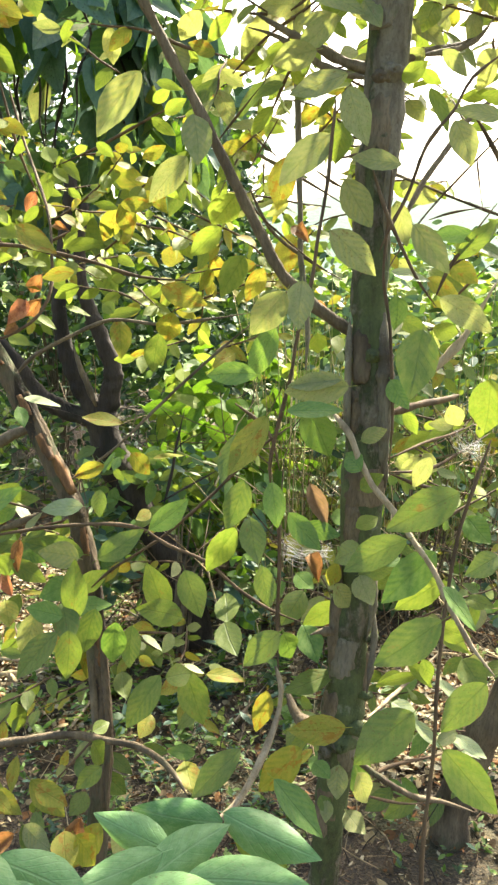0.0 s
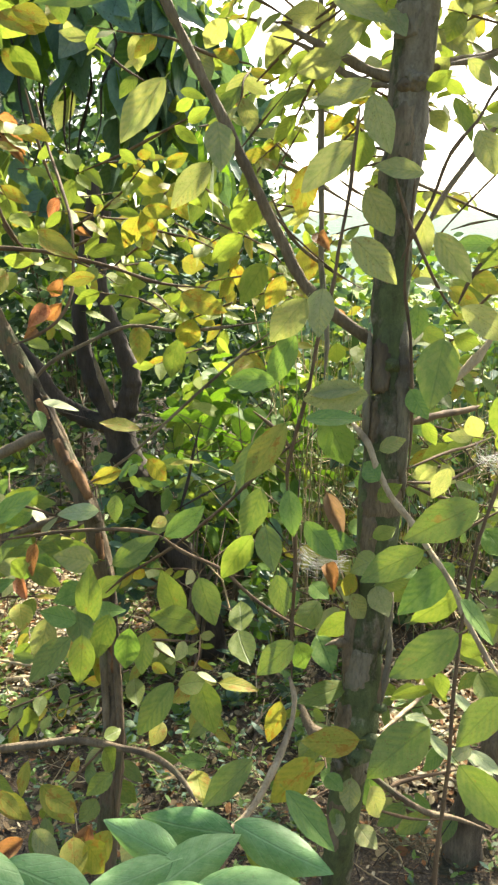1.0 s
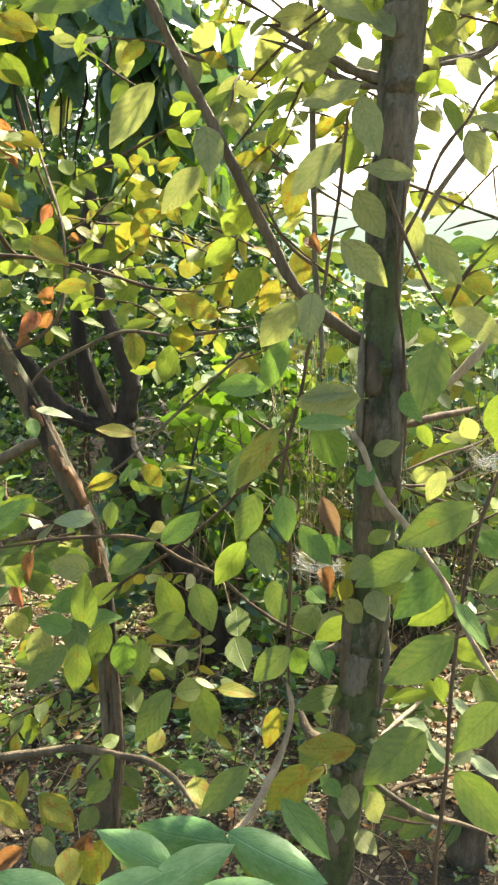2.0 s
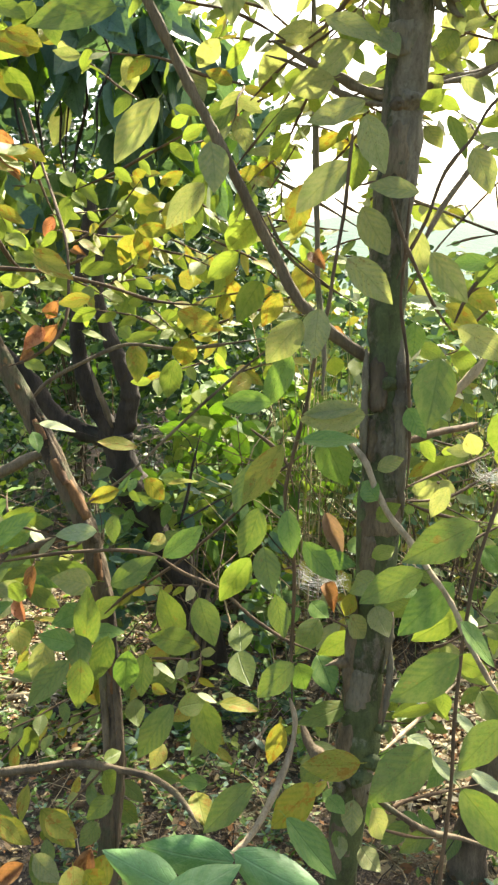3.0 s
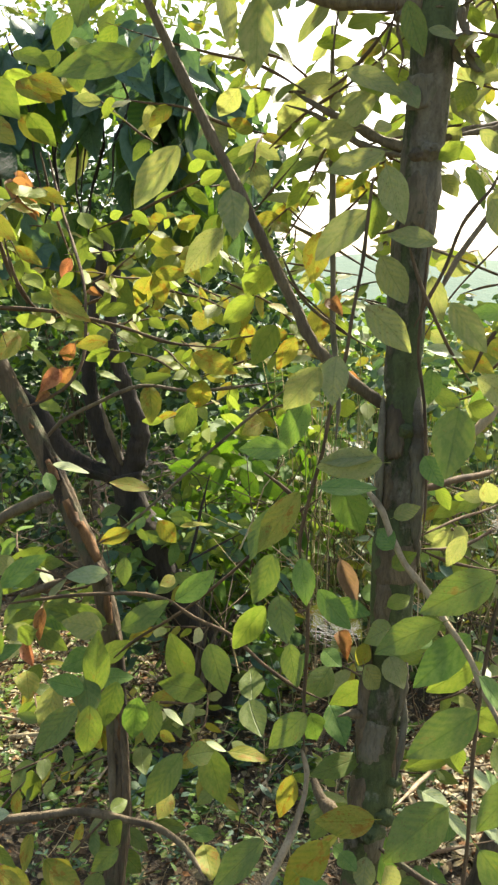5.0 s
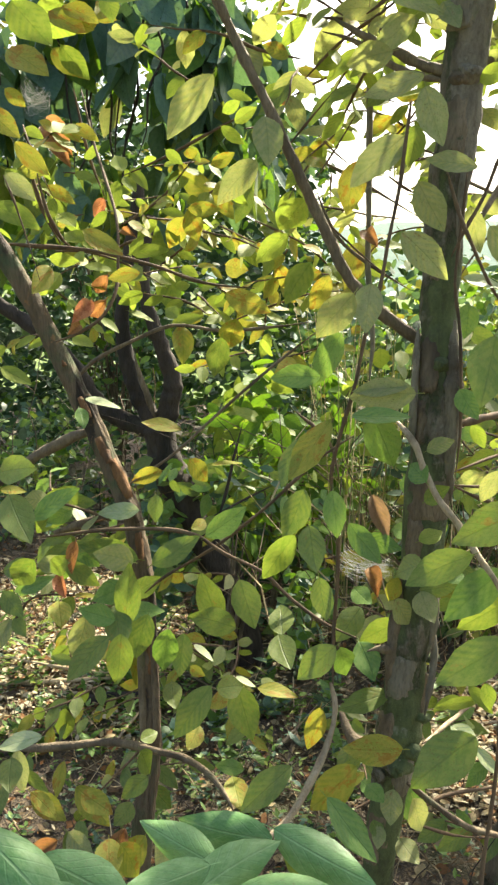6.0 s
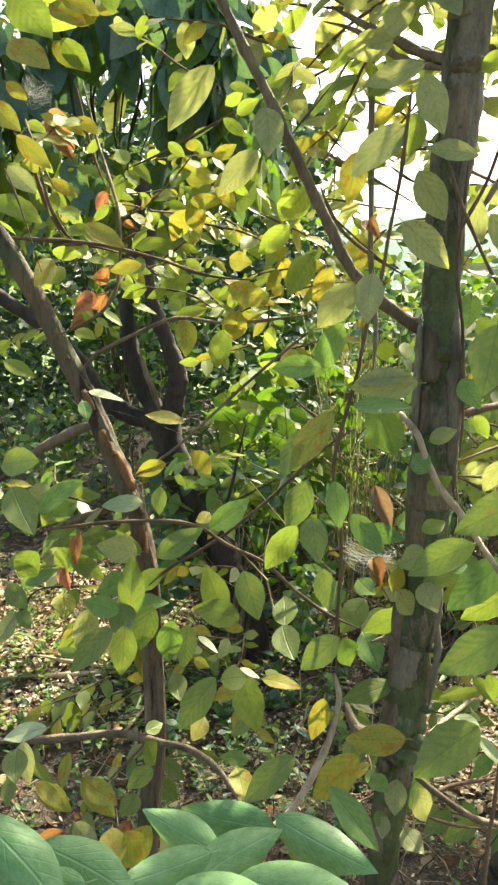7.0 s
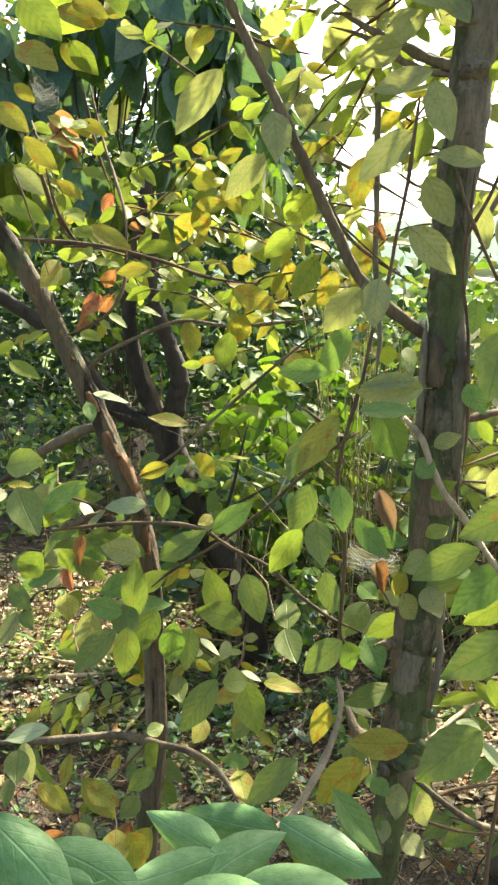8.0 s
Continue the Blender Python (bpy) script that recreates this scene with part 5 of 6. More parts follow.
back_5 = branch("branch", back_tree, 0.0031, 0.0027, twigbark, [(0.248, 1.601, 0.384), (0.358, 1.641, 0.326), (0.473, 1.686, 0.294)])
leaf(back_5, "P", 0.509, 1.796, 0.401, -24, 8, -120, 0.094, 0.043)
leaf(back_5, "P", 0.438, 1.913, 0.357, -85, 30, -172, 0.069, 0.035)
leaf(back_5, "G", 0.485, 2.006, 0.032, -50, -49, 130, 0.089, 0.047)
back_6 = branch("branch", back_tree, 0.0040, 0.0035, twigbark, [(-0.025, 1.719, 1.251), (0.047, 1.707, 1.191), (0.072, 1.691, 1.108)])
back_7 = branch("trunk", back_tree, 0.0516, 0.0416, bark, [(0.597, 1.973, -0.848), (0.572, 1.936, -0.252), (0.565, 1.914, 0.001), (0.579, 1.894, 0.215), (0.638, 1.859, 0.399), (0.720, 1.845, 0.591)])
back_8 = branch("branch", back_tree, 0.0036, 0.0029, twigbark, [(0.361, 1.763, 2.265), (0.442, 1.792, 2.308), (0.532, 1.839, 2.340), (0.654, 1.887, 2.381)])
leaf(back_8, "D", 0.438, 2.172, 2.202, -94, 31, 164, 0.086, 0.045)
leaf(back_8, "D", 0.512, 2.171, 2.266, -95, -11, 171, 0.109, 0.059)
leaf(back_8, "O", 0.626, 2.230, 2.330, -51, 19, 178, 0.118, 0.054)
leaf(back_8, "D", 0.481, 2.299, 2.193, -70, 17, 166, 0.099, 0.047)
leaf(back_8, "D", 0.534, 2.200, 2.273, -67, 8, 128, 0.131, 0.060)
leaf(back_8, "D", 0.466, 1.848, 2.422, -81, -14, 130, 0.124, 0.057)
leaf(back_8, "D", 0.322, 1.928, 2.576, -68, 45, 163, 0.159, 0.073)
back_9 = branch("branch", back_tree, 0.0057, 0.0049, bark, [(0.280, 1.536, 1.622), (0.331, 1.602, 1.700), (0.391, 1.667, 1.772), (0.455, 1.732, 1.844), (0.548, 1.794, 1.902), (0.659, 1.851, 1.931)])
leaf(back_9, "D", 0.261, 1.498, 1.658, -85, 16, 173, 0.083, 0.040)
leaf(back_9, "L", 0.453, 1.684, 1.870, -14, 74, -100, 0.072, 0.033)
back_10 = branch("branch", back_tree, 0.0047, 0.0057, twigbark, [(0.455, 1.732, 1.844), (0.507, 1.727, 1.765), (0.554, 1.707, 1.662), (0.602, 1.692, 1.585)])
back_a = branch("branch", back_tree, 0.0032, 0.002, twigbark, [(0.306, 1.350, 1.499), (0.324, 1.350, 1.542), (0.357, 1.350, 1.592), (0.399, 1.350, 1.650)])
leaf(back_a, "B", 0.364, 1.350, 1.595, -2, -68, 107, 0.079, 0.030)
leaf(back_a, "G", 0.335, 1.350, 1.558, 100, 44, -14, 0.088, 0.032)
leaf(back_a, "G", 0.362, 1.350, 1.585, -32, 30, -135, 0.072, 0.032)
back_b = branch("branch", back_tree, 0.0026, 0.0014, twigbark, [(0.396, 1.600, 1.476), (0.436, 1.600, 1.517), (0.475, 1.600, 1.552)])
leaf(back_b, "Y", 0.390, 1.600, 1.552, -46, 42, -156, 0.069, 0.050)
leaf(back_b, "Y", 0.348, 1.600, 1.521, -41, 44, -148, 0.075, 0.042)
back_c = branch("twig", back_tree, 0.0022, 0.0012, twigbark, [(0.342, 1.450, 1.537), (0.370, 1.450, 1.556), (0.410, 1.450, 1.567)])
leaf(main_5, "P", 0.256, 1.300, 0.785, -15, 25, -132, 0.053, 0.034)
leaf(main_5, "P", 0.299, 1.300, 0.749, -38, 23, -143, 0.062, 0.024)
leaf(main_5, "P", 0.352, 1.350, 0.801, -37, 19, -144, 0.056, 0.022)
leaf(main_5, "P", 0.376, 1.300, 0.719, -29, 30, -136, 0.065, 0.026)
# small lit leaves, their light put in by the paler lime material
leaf(main_5, "L", 0.403, 1.500, 0.930, -24, -60, 129, 0.101, 0.032)
leaf(main_5, "L", 0.385, 1.500, 0.831, -40, 41, -146, 0.075, 0.036)
leaf(main_5, "L", 0.329, 1.500, 0.758, -45, 32, -152, 0.067, 0.028)
leaf(main_5, "L", 0.352, 1.500, 0.730, -4, -56, 112, 0.095, 0.024)
left_a = branch("hanging_stem", left_tree, 0.0042, 0.003, twigbark, [(-0.567, 2.000, 1.946), (-0.542, 2.000, 1.835), (-0.523, 2.000, 1.772), (-0.496, 2.000, 1.708)])
leaf(left_a, "O", -0.632, 2.000, 1.877, -61, 34, -161, 0.103, 0.050)
leaf(left_a, "L", -0.538, 1.980, 1.791, 79, 65, -46, 0.058, 0.030)
left_b = branch("hanging_stem", left_tree, 0.006, 0.0045, twigbark, [(-0.645, 1.900, 1.762), (-0.616, 1.900, 1.670), (-0.575, 1.900, 1.592)])
left_c = branch("hanging_stem", left_tree, 0.0018, 0.0014, twigbark, [(-0.563, 1.500, 1.694), (-0.545, 1.500, 1.651), (-0.524, 1.500, 1.588), (-0.501, 1.500, 1.512)])
leaf(left_c, "L", -0.556, 1.550, 1.993, -59, 39, -158, 0.111, 0.072)
leaf(left_c, "Y", -0.605, 1.550, 1.815, -50, 40, -152, 0.089, 0.046)
leaf(left_c, "D", -0.574, 1.550, 1.702, -48, 40, -152, 0.083, 0.040)
leaf(left_c, "L", -0.624, 1.600, 1.652, -33, 47, -131, 0.114, 0.050)
leaf(left_c, "Y", -0.443, 1.600, 1.604, -32, 38, -131, 0.094, 0.045)
left_d = branch("dead_branch", left_tree, 0.0095, 0.008, bark, [(-0.551, 1.720, 0.961), (-0.485, 1.720, 0.987), (-0.419, 1.720, 1.011), (-0.371, 1.720, 1.032)])
left_e = branch("splinter", left_tree, 0.004, 0.002, peel, [(-0.492, 1.700, 0.975), (-0.461, 1.700, 0.992), (-0.427, 1.700, 1.006)])
left_f = branch("branch", left_tree, 0.0026, 0.002, twigbark, [(-0.637, 1.500, 0.781), (-0.566, 1.500, 0.851), (-0.531, 1.500, 0.897), (-0.463, 1.500, 0.908), (-0.378, 1.500, 0.903)])
leaf(left_f, "B", -0.527, 1.500, 1.059, 60, 47, -55, 0.126, 0.046)
leaf(left_f, "G", -0.566, 1.500, 1.105, -70, 17, -175, 0.093, 0.050)
leaf(left_f, "O", -0.443, 1.500, 1.018, -61, -2, 180, 0.062, 0.024)
leaf(left_f, "R", -0.476, 1.500, 0.949, -53, 27, -177, 0.051, 0.026)
leaf(left_f, "B", -0.553, 1.500, 0.910, 52, 51, -67, 0.093, 0.030)
leaf(left_f, "G", -0.589, 1.500, 0.908, -47, 41, -157, 0.067, 0.040)
leaf(left_f, "L", -0.449, 1.500, 0.904, -57, -22, 169, 0.064, 0.034)
leaf(left_f, "D", -0.575, 1.500, 0.851, -59, -16, 162, 0.073, 0.036)
leaf(left_f, "G", -0.566, 1.500, 0.857, -43, 36, -166, 0.049, 0.030)
leaf(left_f, "Y", -0.446, 1.500, 0.909, 10, 29, -112, 0.068, 0.014)
leaf(left_f, "G", -0.586, 1.500, 0.951, 43, 57, -75, 0.084, 0.040)
leaf(left_f, "D", -0.518, 1.500, 0.966, 38, 66, -78, 0.079, 0.036)
near_0 = branch("stem", near_tree, 0.0045, 0.002, twigbark, [(0.026, 0.902, -0.02), (0.02, 0.89, 0.3), (-0.053, 0.880, 0.726), (-0.055, 0.880, 0.784), (-0.050, 0.930, 0.798), (-0.034, 0.950, 0.826)])
leaf(near_0, "M", -0.107, 0.900, 0.808, 28, -52, 52, 0.116, 0.048)
leaf(near_0, "M", -0.040, 0.970, 0.795, 2, -53, 76, 0.138, 0.055)
leaf(near_0, "M", -0.128, 0.820, 0.834, 11, 38, -45, 0.131, 0.055)
leaf(near_0, "M", -0.039, 0.920, 0.849, -10, 40, -123, 0.137, 0.056)
leaf(near_0, "B", 0.031, 1.000, 0.842, -47, 21, -134, 0.104, 0.040)
leaf(near_0, "M", -0.082, 0.800, 0.853, 13, 38, -98, 0.150, 0.062)
leaf(near_0, "L", -0.025, 0.950, 0.803, -38, 45, -142, 0.086, 0.042)
near_1 = branch("branch", near_tree, 0.003, 0.0015, twigbark, [(0.02, 0.885, 0.45), (-0.096, 0.800, 0.794), (-0.134, 0.740, 0.880), (-0.197, 0.680, 0.938), (-0.259, 0.640, 0.990)])
leaf(near_1, "M", -0.108, 0.800, 0.889, 3, -36, 121, 0.112, 0.045)
leaf(near_1, "M", -0.145, 0.720, 0.899, 16, 37, -90, 0.115, 0.050)
leaf(near_1, "M", -0.252, 0.660, 0.997, -11, 37, -118, 0.108, 0.048)
leaf(near_1, "M", -0.293, 0.620, 1.053, -19, 21, -129, 0.118, 0.052)
leaf(near_1, "M", -0.194, 0.600, 1.011, -19, -31, 116, 0.075, 0.050)
knot(main_tree, 0.197, 1.383, 0.884, 0.016, trunk, 0)
knot(main_tree, 0.238, 1.461, 1.865, 0.018, trunk, 1)
knot(main_tree, 0.187, 1.365, 0.688, 0.017, trunk, 2)
knot(main_tree, 0.219, 1.420, 1.389, 0.014, trunk, 3)
knot(main_tree, 0.212, 1.410, 1.181, 0.017, trunk, 4)
knot(main_tree, 0.203, 1.404, 1.072, 0.013, trunk, 5)
knot(main_tree, 0.155, 1.391, 0.874, 0.012, trunk, 6)
knot(main_tree, 0.178, 1.355, 0.664, 0.028, trunk, 7)
knot(main_tree, 0.207, 1.356, 0.694, 0.018, trunk, 8)
knot(main_tree, 0.152, 1.361, 0.643, 0.016, trunk, 9)
knot(main_tree, 0.231, 1.384, 0.866, 0.013, trunk, 10)
knot(main_tree, 0.223, 1.368, 0.757, 0.012, trunk, 11)
knot(main_tree, 0.227, 1.415, 1.289, 0.013, trunk, 12)
knot(main_tree, 0.196, 1.486, 2.178, 0.017, bark, 20)
knot(main_tree, 0.260, 1.482, 2.210, 0.018, bark, 21)
knot(main_tree, 0.184, 1.484, 2.085, 0.014, bark, 22)
knot(main_tree, 0.280, 1.465, 2.043, 0.014, bark, 23)
knot(main_tree, 0.233, 1.488, 2.266, 0.014, bark, 24)
knot(main_tree, 0.251, 1.476, 2.126, 0.012, bark, 25)
knot(main_tree, 0.223, 1.465, 1.858, 0.016, bark, 26)


branch("twig", main_tree, 0.0024, 0.0013, twigbark, [(0.278, 1.500, 2.104), (0.315, 1.500, 2.126), (0.356, 1.500, 2.161)])
branch("twig", main_tree, 0.0024, 0.0013, twigbark, [(0.357, 1.500, 2.138), (0.383, 1.500, 2.076), (0.415, 1.500, 2.023)])
branch("twig", main_tree, 0.0024, 0.0013, twigbark, [(0.438, 1.500, 2.146), (0.472, 1.500, 2.100), (0.512, 1.500, 2.044)])
branch("twig", main_tree, 0.0024, 0.0013, twigbark, [(0.086, 1.550, 1.992), (0.131, 1.550, 2.042), (0.182, 1.550, 2.102)])
branch("twig", main_tree, 0.0024, 0.0013, twigbark, [(0.083, 1.550, 2.131), (0.076, 1.550, 2.066), (0.073, 1.550, 1.991)])
branch("twig", main_tree, 0.0024, 0.0013, twigbark, [(0.306, 1.500, 2.050), (0.349, 1.500, 2.062), (0.386, 1.500, 2.076)])
branch("twig", main_tree, 0.0024, 0.0013, twigbark, [(0.421, 1.500, 2.002), (0.458, 1.500, 2.035), (0.502, 1.500, 2.072)])
branch("twig", main_tree, 0.0024, 0.0013, twigbark, [(0.153, 1.480, 2.017), (0.166, 1.480, 2.069), (0.176, 1.480, 2.115)])
branch("twig", main_tree, 0.0024, 0.0013, twigbark, [(0.105, 1.550, 2.288), (0.096, 1.550, 2.237), (0.089, 1.550, 2.200)])
branch("twig", main_tree, 0.0024, 0.0013, twigbark, [(0.178, 1.520, 2.360), (0.211, 1.520, 2.323), (0.234, 1.520, 2.283)])
branch("twig", main_tree, 0.0024, 0.0013, twigbark, [(0.145, 1.520, 2.425), (0.183, 1.520, 2.367), (0.206, 1.520, 2.327)])
branch("twig", main_tree, 0.0024, 0.0013, twigbark, [(0.252, 1.500, 2.077), (0.210, 1.500, 2.070), (0.146, 1.500, 2.083)])
branch("twig", main_tree, 0.0024, 0.0013, twigbark, [(-0.073, 1.750, 1.776), (-0.013, 1.750, 1.851), (0.042, 1.750, 1.916)])
branch("twig", main_tree, 0.0024, 0.0013, twigbark, [(-0.001, 1.750, 1.812), (0.034, 1.750, 1.779), (0.071, 1.750, 1.752)])
branch("twig", main_tree, 0.0024, 0.0013, twigbark, [(-0.013, 1.800, 1.709), (0.017, 1.800, 1.656), (0.084, 1.800, 1.596), (0.146, 1.800, 1.548), (0.211, 1.800, 1.509)])
branch("twig", main_tree, 0.0024, 0.0013, twigbark, [(-0.001, 1.750, 1.731), (0.034, 1.750, 1.787), (0.077, 1.750, 1.862)])
branch("twig", main_tree, 0.0024, 0.0013, twigbark, [(0.127, 1.600, 1.718), (0.171, 1.600, 1.691), (0.214, 1.600, 1.679)])
branch("twig", main_tree, 0.0024, 0.0013, twigbark, [(0.154, 1.450, 1.724), (0.183, 1.450, 1.731), (0.212, 1.450, 1.737)])
branch("twig", main_tree, 0.0024, 0.0013, twigbark, [(0.458, 1.700, 1.757), (0.466, 1.700, 1.707), (0.478, 1.700, 1.652)])
branch("twig", main_tree, 0.0024, 0.0013, twigbark, [(0.367, 1.700, 1.635), (0.423, 1.700, 1.652), (0.503, 1.700, 1.663)])


def bark_sheet(z0, z1, a0, a1, seed):
    """A torn sheet of old bark round part of the trunk, between two heights and two angles."""
    cols, rows, verts, faces = 9, 12, [], []
    base = main_tree.location
    for j in range(rows + 1):
        v = j / rows
        for i in range(cols + 1):
            u = i / cols
            rag = 0.22 * noise.noise(Vector((u * 3 + seed * 7, v * 3, 1))) + 0.1 * noise.noise(Vector((u * 9 + seed, v * 9, 4)))
            vv = 0.5 + (v - 0.5) * (1 + rag * 1.6)
            uu = 0.5 + (u - 0.5) * (1 + rag * 2.2) * (0.65 + 0.35 * math.sin(math.pi * (0.12 + 0.76 * v)))
            z = z0 + (z1 - z0) * vv
            c = [float(np.interp(z, [p[2] for p in STEM], [p[k] for p in STEM])) for k in (0, 1)]
            rad = float(np.interp(z, [p[2] for p in STEM], STEM_R))
            edge = min(u, 1 - u, v, 1 - v)
            a = radians(a0 + (a1 - a0) * uu)
            lift = -0.004 if edge < 0.01 else 0.0035 + 0.0025 * noise.noise(Vector((u * 4, v * 5, seed))) + 0.0012 * noise.noise(Vector((u * 14, v * 14, seed)))
            rr = rad * 1.03 + lift
            verts.append((c[0] + math.sin(a) * rr - base.x, c[1] - math.cos(a) * rr - base.y, z - base.z))
    for j in range(rows):
        for i in range(cols):
            q = j * (cols + 1) + i
            faces.append((q, q + 1, q + cols + 2, q + cols + 1))
    me = bpy.data.meshes.new("bark_sheet")
    me.from_pydata(verts, [], faces)
    me.shade_smooth()
    part("bark_sheet", me, (bark, trunklight, bark)[seed % 3], main_tree, "torn grey-brown sheet of old bark")


bark_sheet(0.886, 0.977, 44, 90, 0)
bark_sheet(0.788, 0.873, -78, 19, 1)
bark_sheet(0.753, 0.834, 57, 90, 2)
bark_sheet(0.684, 0.761, -90, -24, 3)
bark_sheet(0.600, 0.684, -12, 90, 4)
bark_sheet(1.254, 1.325, -90, -37, 5)
bark_sheet(1.338, 1.430, -90, -8, 6)
bark_sheet(1.181, 1.320, 18, 90, 7)
bark_sheet(1.115, 1.194, -76, 90, 8)
bark_sheet(1.735, 1.833, -64, 21, 9)
bark_sheet(1.527, 1.583, -46, -4, 10)
bark_sheet(0.452, 0.576, -90, 17, 11)
bark_sheet(1.037, 1.123, -60, -8, 12)
bark_sheet(1.933, 1.992, -90, 12, 13)

# ---------------------------------------------------------------- twigs with leaves
fill_rng = random.Random(21)


def spray(tree, x, y, z, az, el, length, n, size, classes):
    """A thin side twig with leaves set along it on both sides."""
    r = fill_rng
    d = Vector((math.cos(az) * math.cos(el), math.sin(az) * math.cos(el), math.sin(el)))
    p, pts = Vector((x, y, z)), []
    for i in range(5):
        pts.append(tuple(p))
        d = (d + Vector((r.uniform(-.22, .22), r.uniform(-.22, .22), r.uniform(-.3, .12)))).normalized()
        p = p + d * length / 4
    tw = branch("twig", tree, 0.0032, 0.0016, twigbark, pts)
    for i in range(n):
        s = (i + 0.6) / n * 3.99
        a, b = Vector(pts[int(s)]), Vector(pts[int(s) + 1])
        q = a.lerp(b, s - int(s))
        along = (b - a).normalized()
        side = along.cross(Vector((0, 0, 1))).normalized() * (1 if i % 2 else -1)
        way = along * r.uniform(0.2, 0.8) + side * r.uniform(0.4, 1.0) + Vector((0, 0, r.uniform(-1.0, 0.15)))
        nrm = Vector((r.uniform(-.6, .6), r.uniform(-1.1, -.1), r.uniform(0.0, 0.75)))
        e = turn_of(way, nrm).to_euler()
        le = size * r.uniform(0.75, 1.2)
        leaf(tw, r.choice(classes), q.x, q.y, q.z, math.degrees(e.x), math.degrees(e.y), math.degrees(e.z), le, le * r.uniform(0.42, 0.56))


def sprays(tree, count, box, size, classes, n=7, length=0.26):
    r = fill_rng
    for _ in range(count):
        spray(tree, r.uniform(*box[0]), r.uniform(*box[1]), r.uniform(*box[2]), r.uniform(0, 6.28), r.uniform(-0.5, 0.7),
              length * r.uniform(0.7, 1.3), n, size, classes)


sprays(left_tree, 12, ((-0.5, 0.1), (1.85, 2.2), (1.42, 1.75)), 0.064, "LLYYL", 8)
sprays(left_tree, 22, ((-0.85, 0.1), (1.95, 2.7), (1.25, 1.95)), 0.066, "LLLYYL", 8)
sprays(back_tree, 24, ((0.0, 0.75), (2.0, 3.0), (1.3, 2.3)), 0.066, "LLYGD", 7)
sprays(back_tree, 16, ((0.4, 0.95), (1.9, 3.0), (0.7, 1.35)), 0.075, "LGGYL", 7)
sprays(main_tree, 30, ((-0.4, 0.7), (1.35, 2.1), (1.98, 2.6)), 0.085, "DDLDYG", 6)
sprays(main_tree, 27, ((-0.1, 0.75), (1.4, 1.9), (1.85, 2.4)), 0.06, "DLLDYGG", 8, 0.3)
sprays(back_tree, 26, ((0.05, 0.6), (1.55, 2.7), (1.75, 2.65)), 0.075, "DDLDLG", 7)
sprays(back_tree, 24, ((0.0, 0.8), (1.8, 2.9), (1.62, 2.75)), 0.062, "DDLLYG", 8, 0.34)
sprays(shrub_tree, 20, ((-0.65, 0.15), (1.75, 2.3), (0.25, 0.85)), 0.07, "GGYGYD", 7)
sprays(back_tree, 9, ((0.36, 0.8), (1.5, 2.0), (0.9, 1.5)), 0.08, "DDGLBD", 6)
sprays(shrub_tree, 7, ((-0.65, -0.15), (1.6, 1.9), (0.75, 1.05)), 0.075, "GDGBD", 6)
sprays(shrub_tree, 14, ((0.2, 0.7), (1.65, 2.3), (0.15, 0.75)), 0.08, "GGDGB", 6)


# ---------------------------------------------------------------- creeper hanging in the dark tree
SKY_GAPS = [(-0.262, 0.188, 0.021), (-0.217, 0.182, 0.02), (-0.252, 0.163, 0.016), (-0.212, 0.154, 0.014), (-0.28, 0.164, 0.01)]  # slopes and sizes of the breaks in the leaf curtain


def in_sky_gap(p, spare=0.0):
    return any(math.hypot(p.x / p.y - a, (p.z - 1.53) / p.y - b) < r + spare for a, b, r in SKY_GAPS)



creeper = thing("creeper", -0.75, 3.6, 2.7, "curtain of large dark hanging creeper leaves over the old tree", "creeper")
for k in range(20):
    x, y = -1.4 + 1.2 * (k + fill_rng.random()) / 20, 3.35 + 0.6 * fill_rng.random()
    low = 1.45 + 0.5 * fill_rng.random() + (0.3 if x > -0.5 else 0)
    pts, z = [], 2.72 - 0.25 * abs(x + 0.8)
    while z > low:
        pts.append((x, y, z))
        x, y, z = x + fill_rng.uniform(-.06, .06), y + fill_rng.uniform(-.04, .04), z - 0.15
    stem = branch("stem", creeper, 0.006, 0.003, darkbark, pts)
    for i in range(17):
        q = Vector(pts[fill_rng.randrange(len(pts))])
        if in_sky_gap(q, 0.022):
            continue
        way = Vector((fill_rng.uniform(-.9, .9), fill_rng.uniform(-.9, .5), fill_rng.uniform(-1.2, -.35)))
        e = turn_of(way, (fill_rng.uniform(-1.4, 1.4), fill_rng.uniform(-1, .3), fill_rng.uniform(-.1, 1))).to_euler()
        le = fill_rng.uniform(0.1, 0.2) if i % 3 else fill_rng.uniform(0.2, 0.3)
        # leaves below 2.05 m take lighter materials that stand for light through them
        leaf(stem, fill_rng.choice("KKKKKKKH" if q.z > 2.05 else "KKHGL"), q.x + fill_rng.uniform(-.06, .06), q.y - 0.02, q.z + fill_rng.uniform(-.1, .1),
             math.degrees(e.x), math.degrees(e.y), math.degrees(e.z), le, le * fill_rng.uniform(0.5, 0.75), "heart")


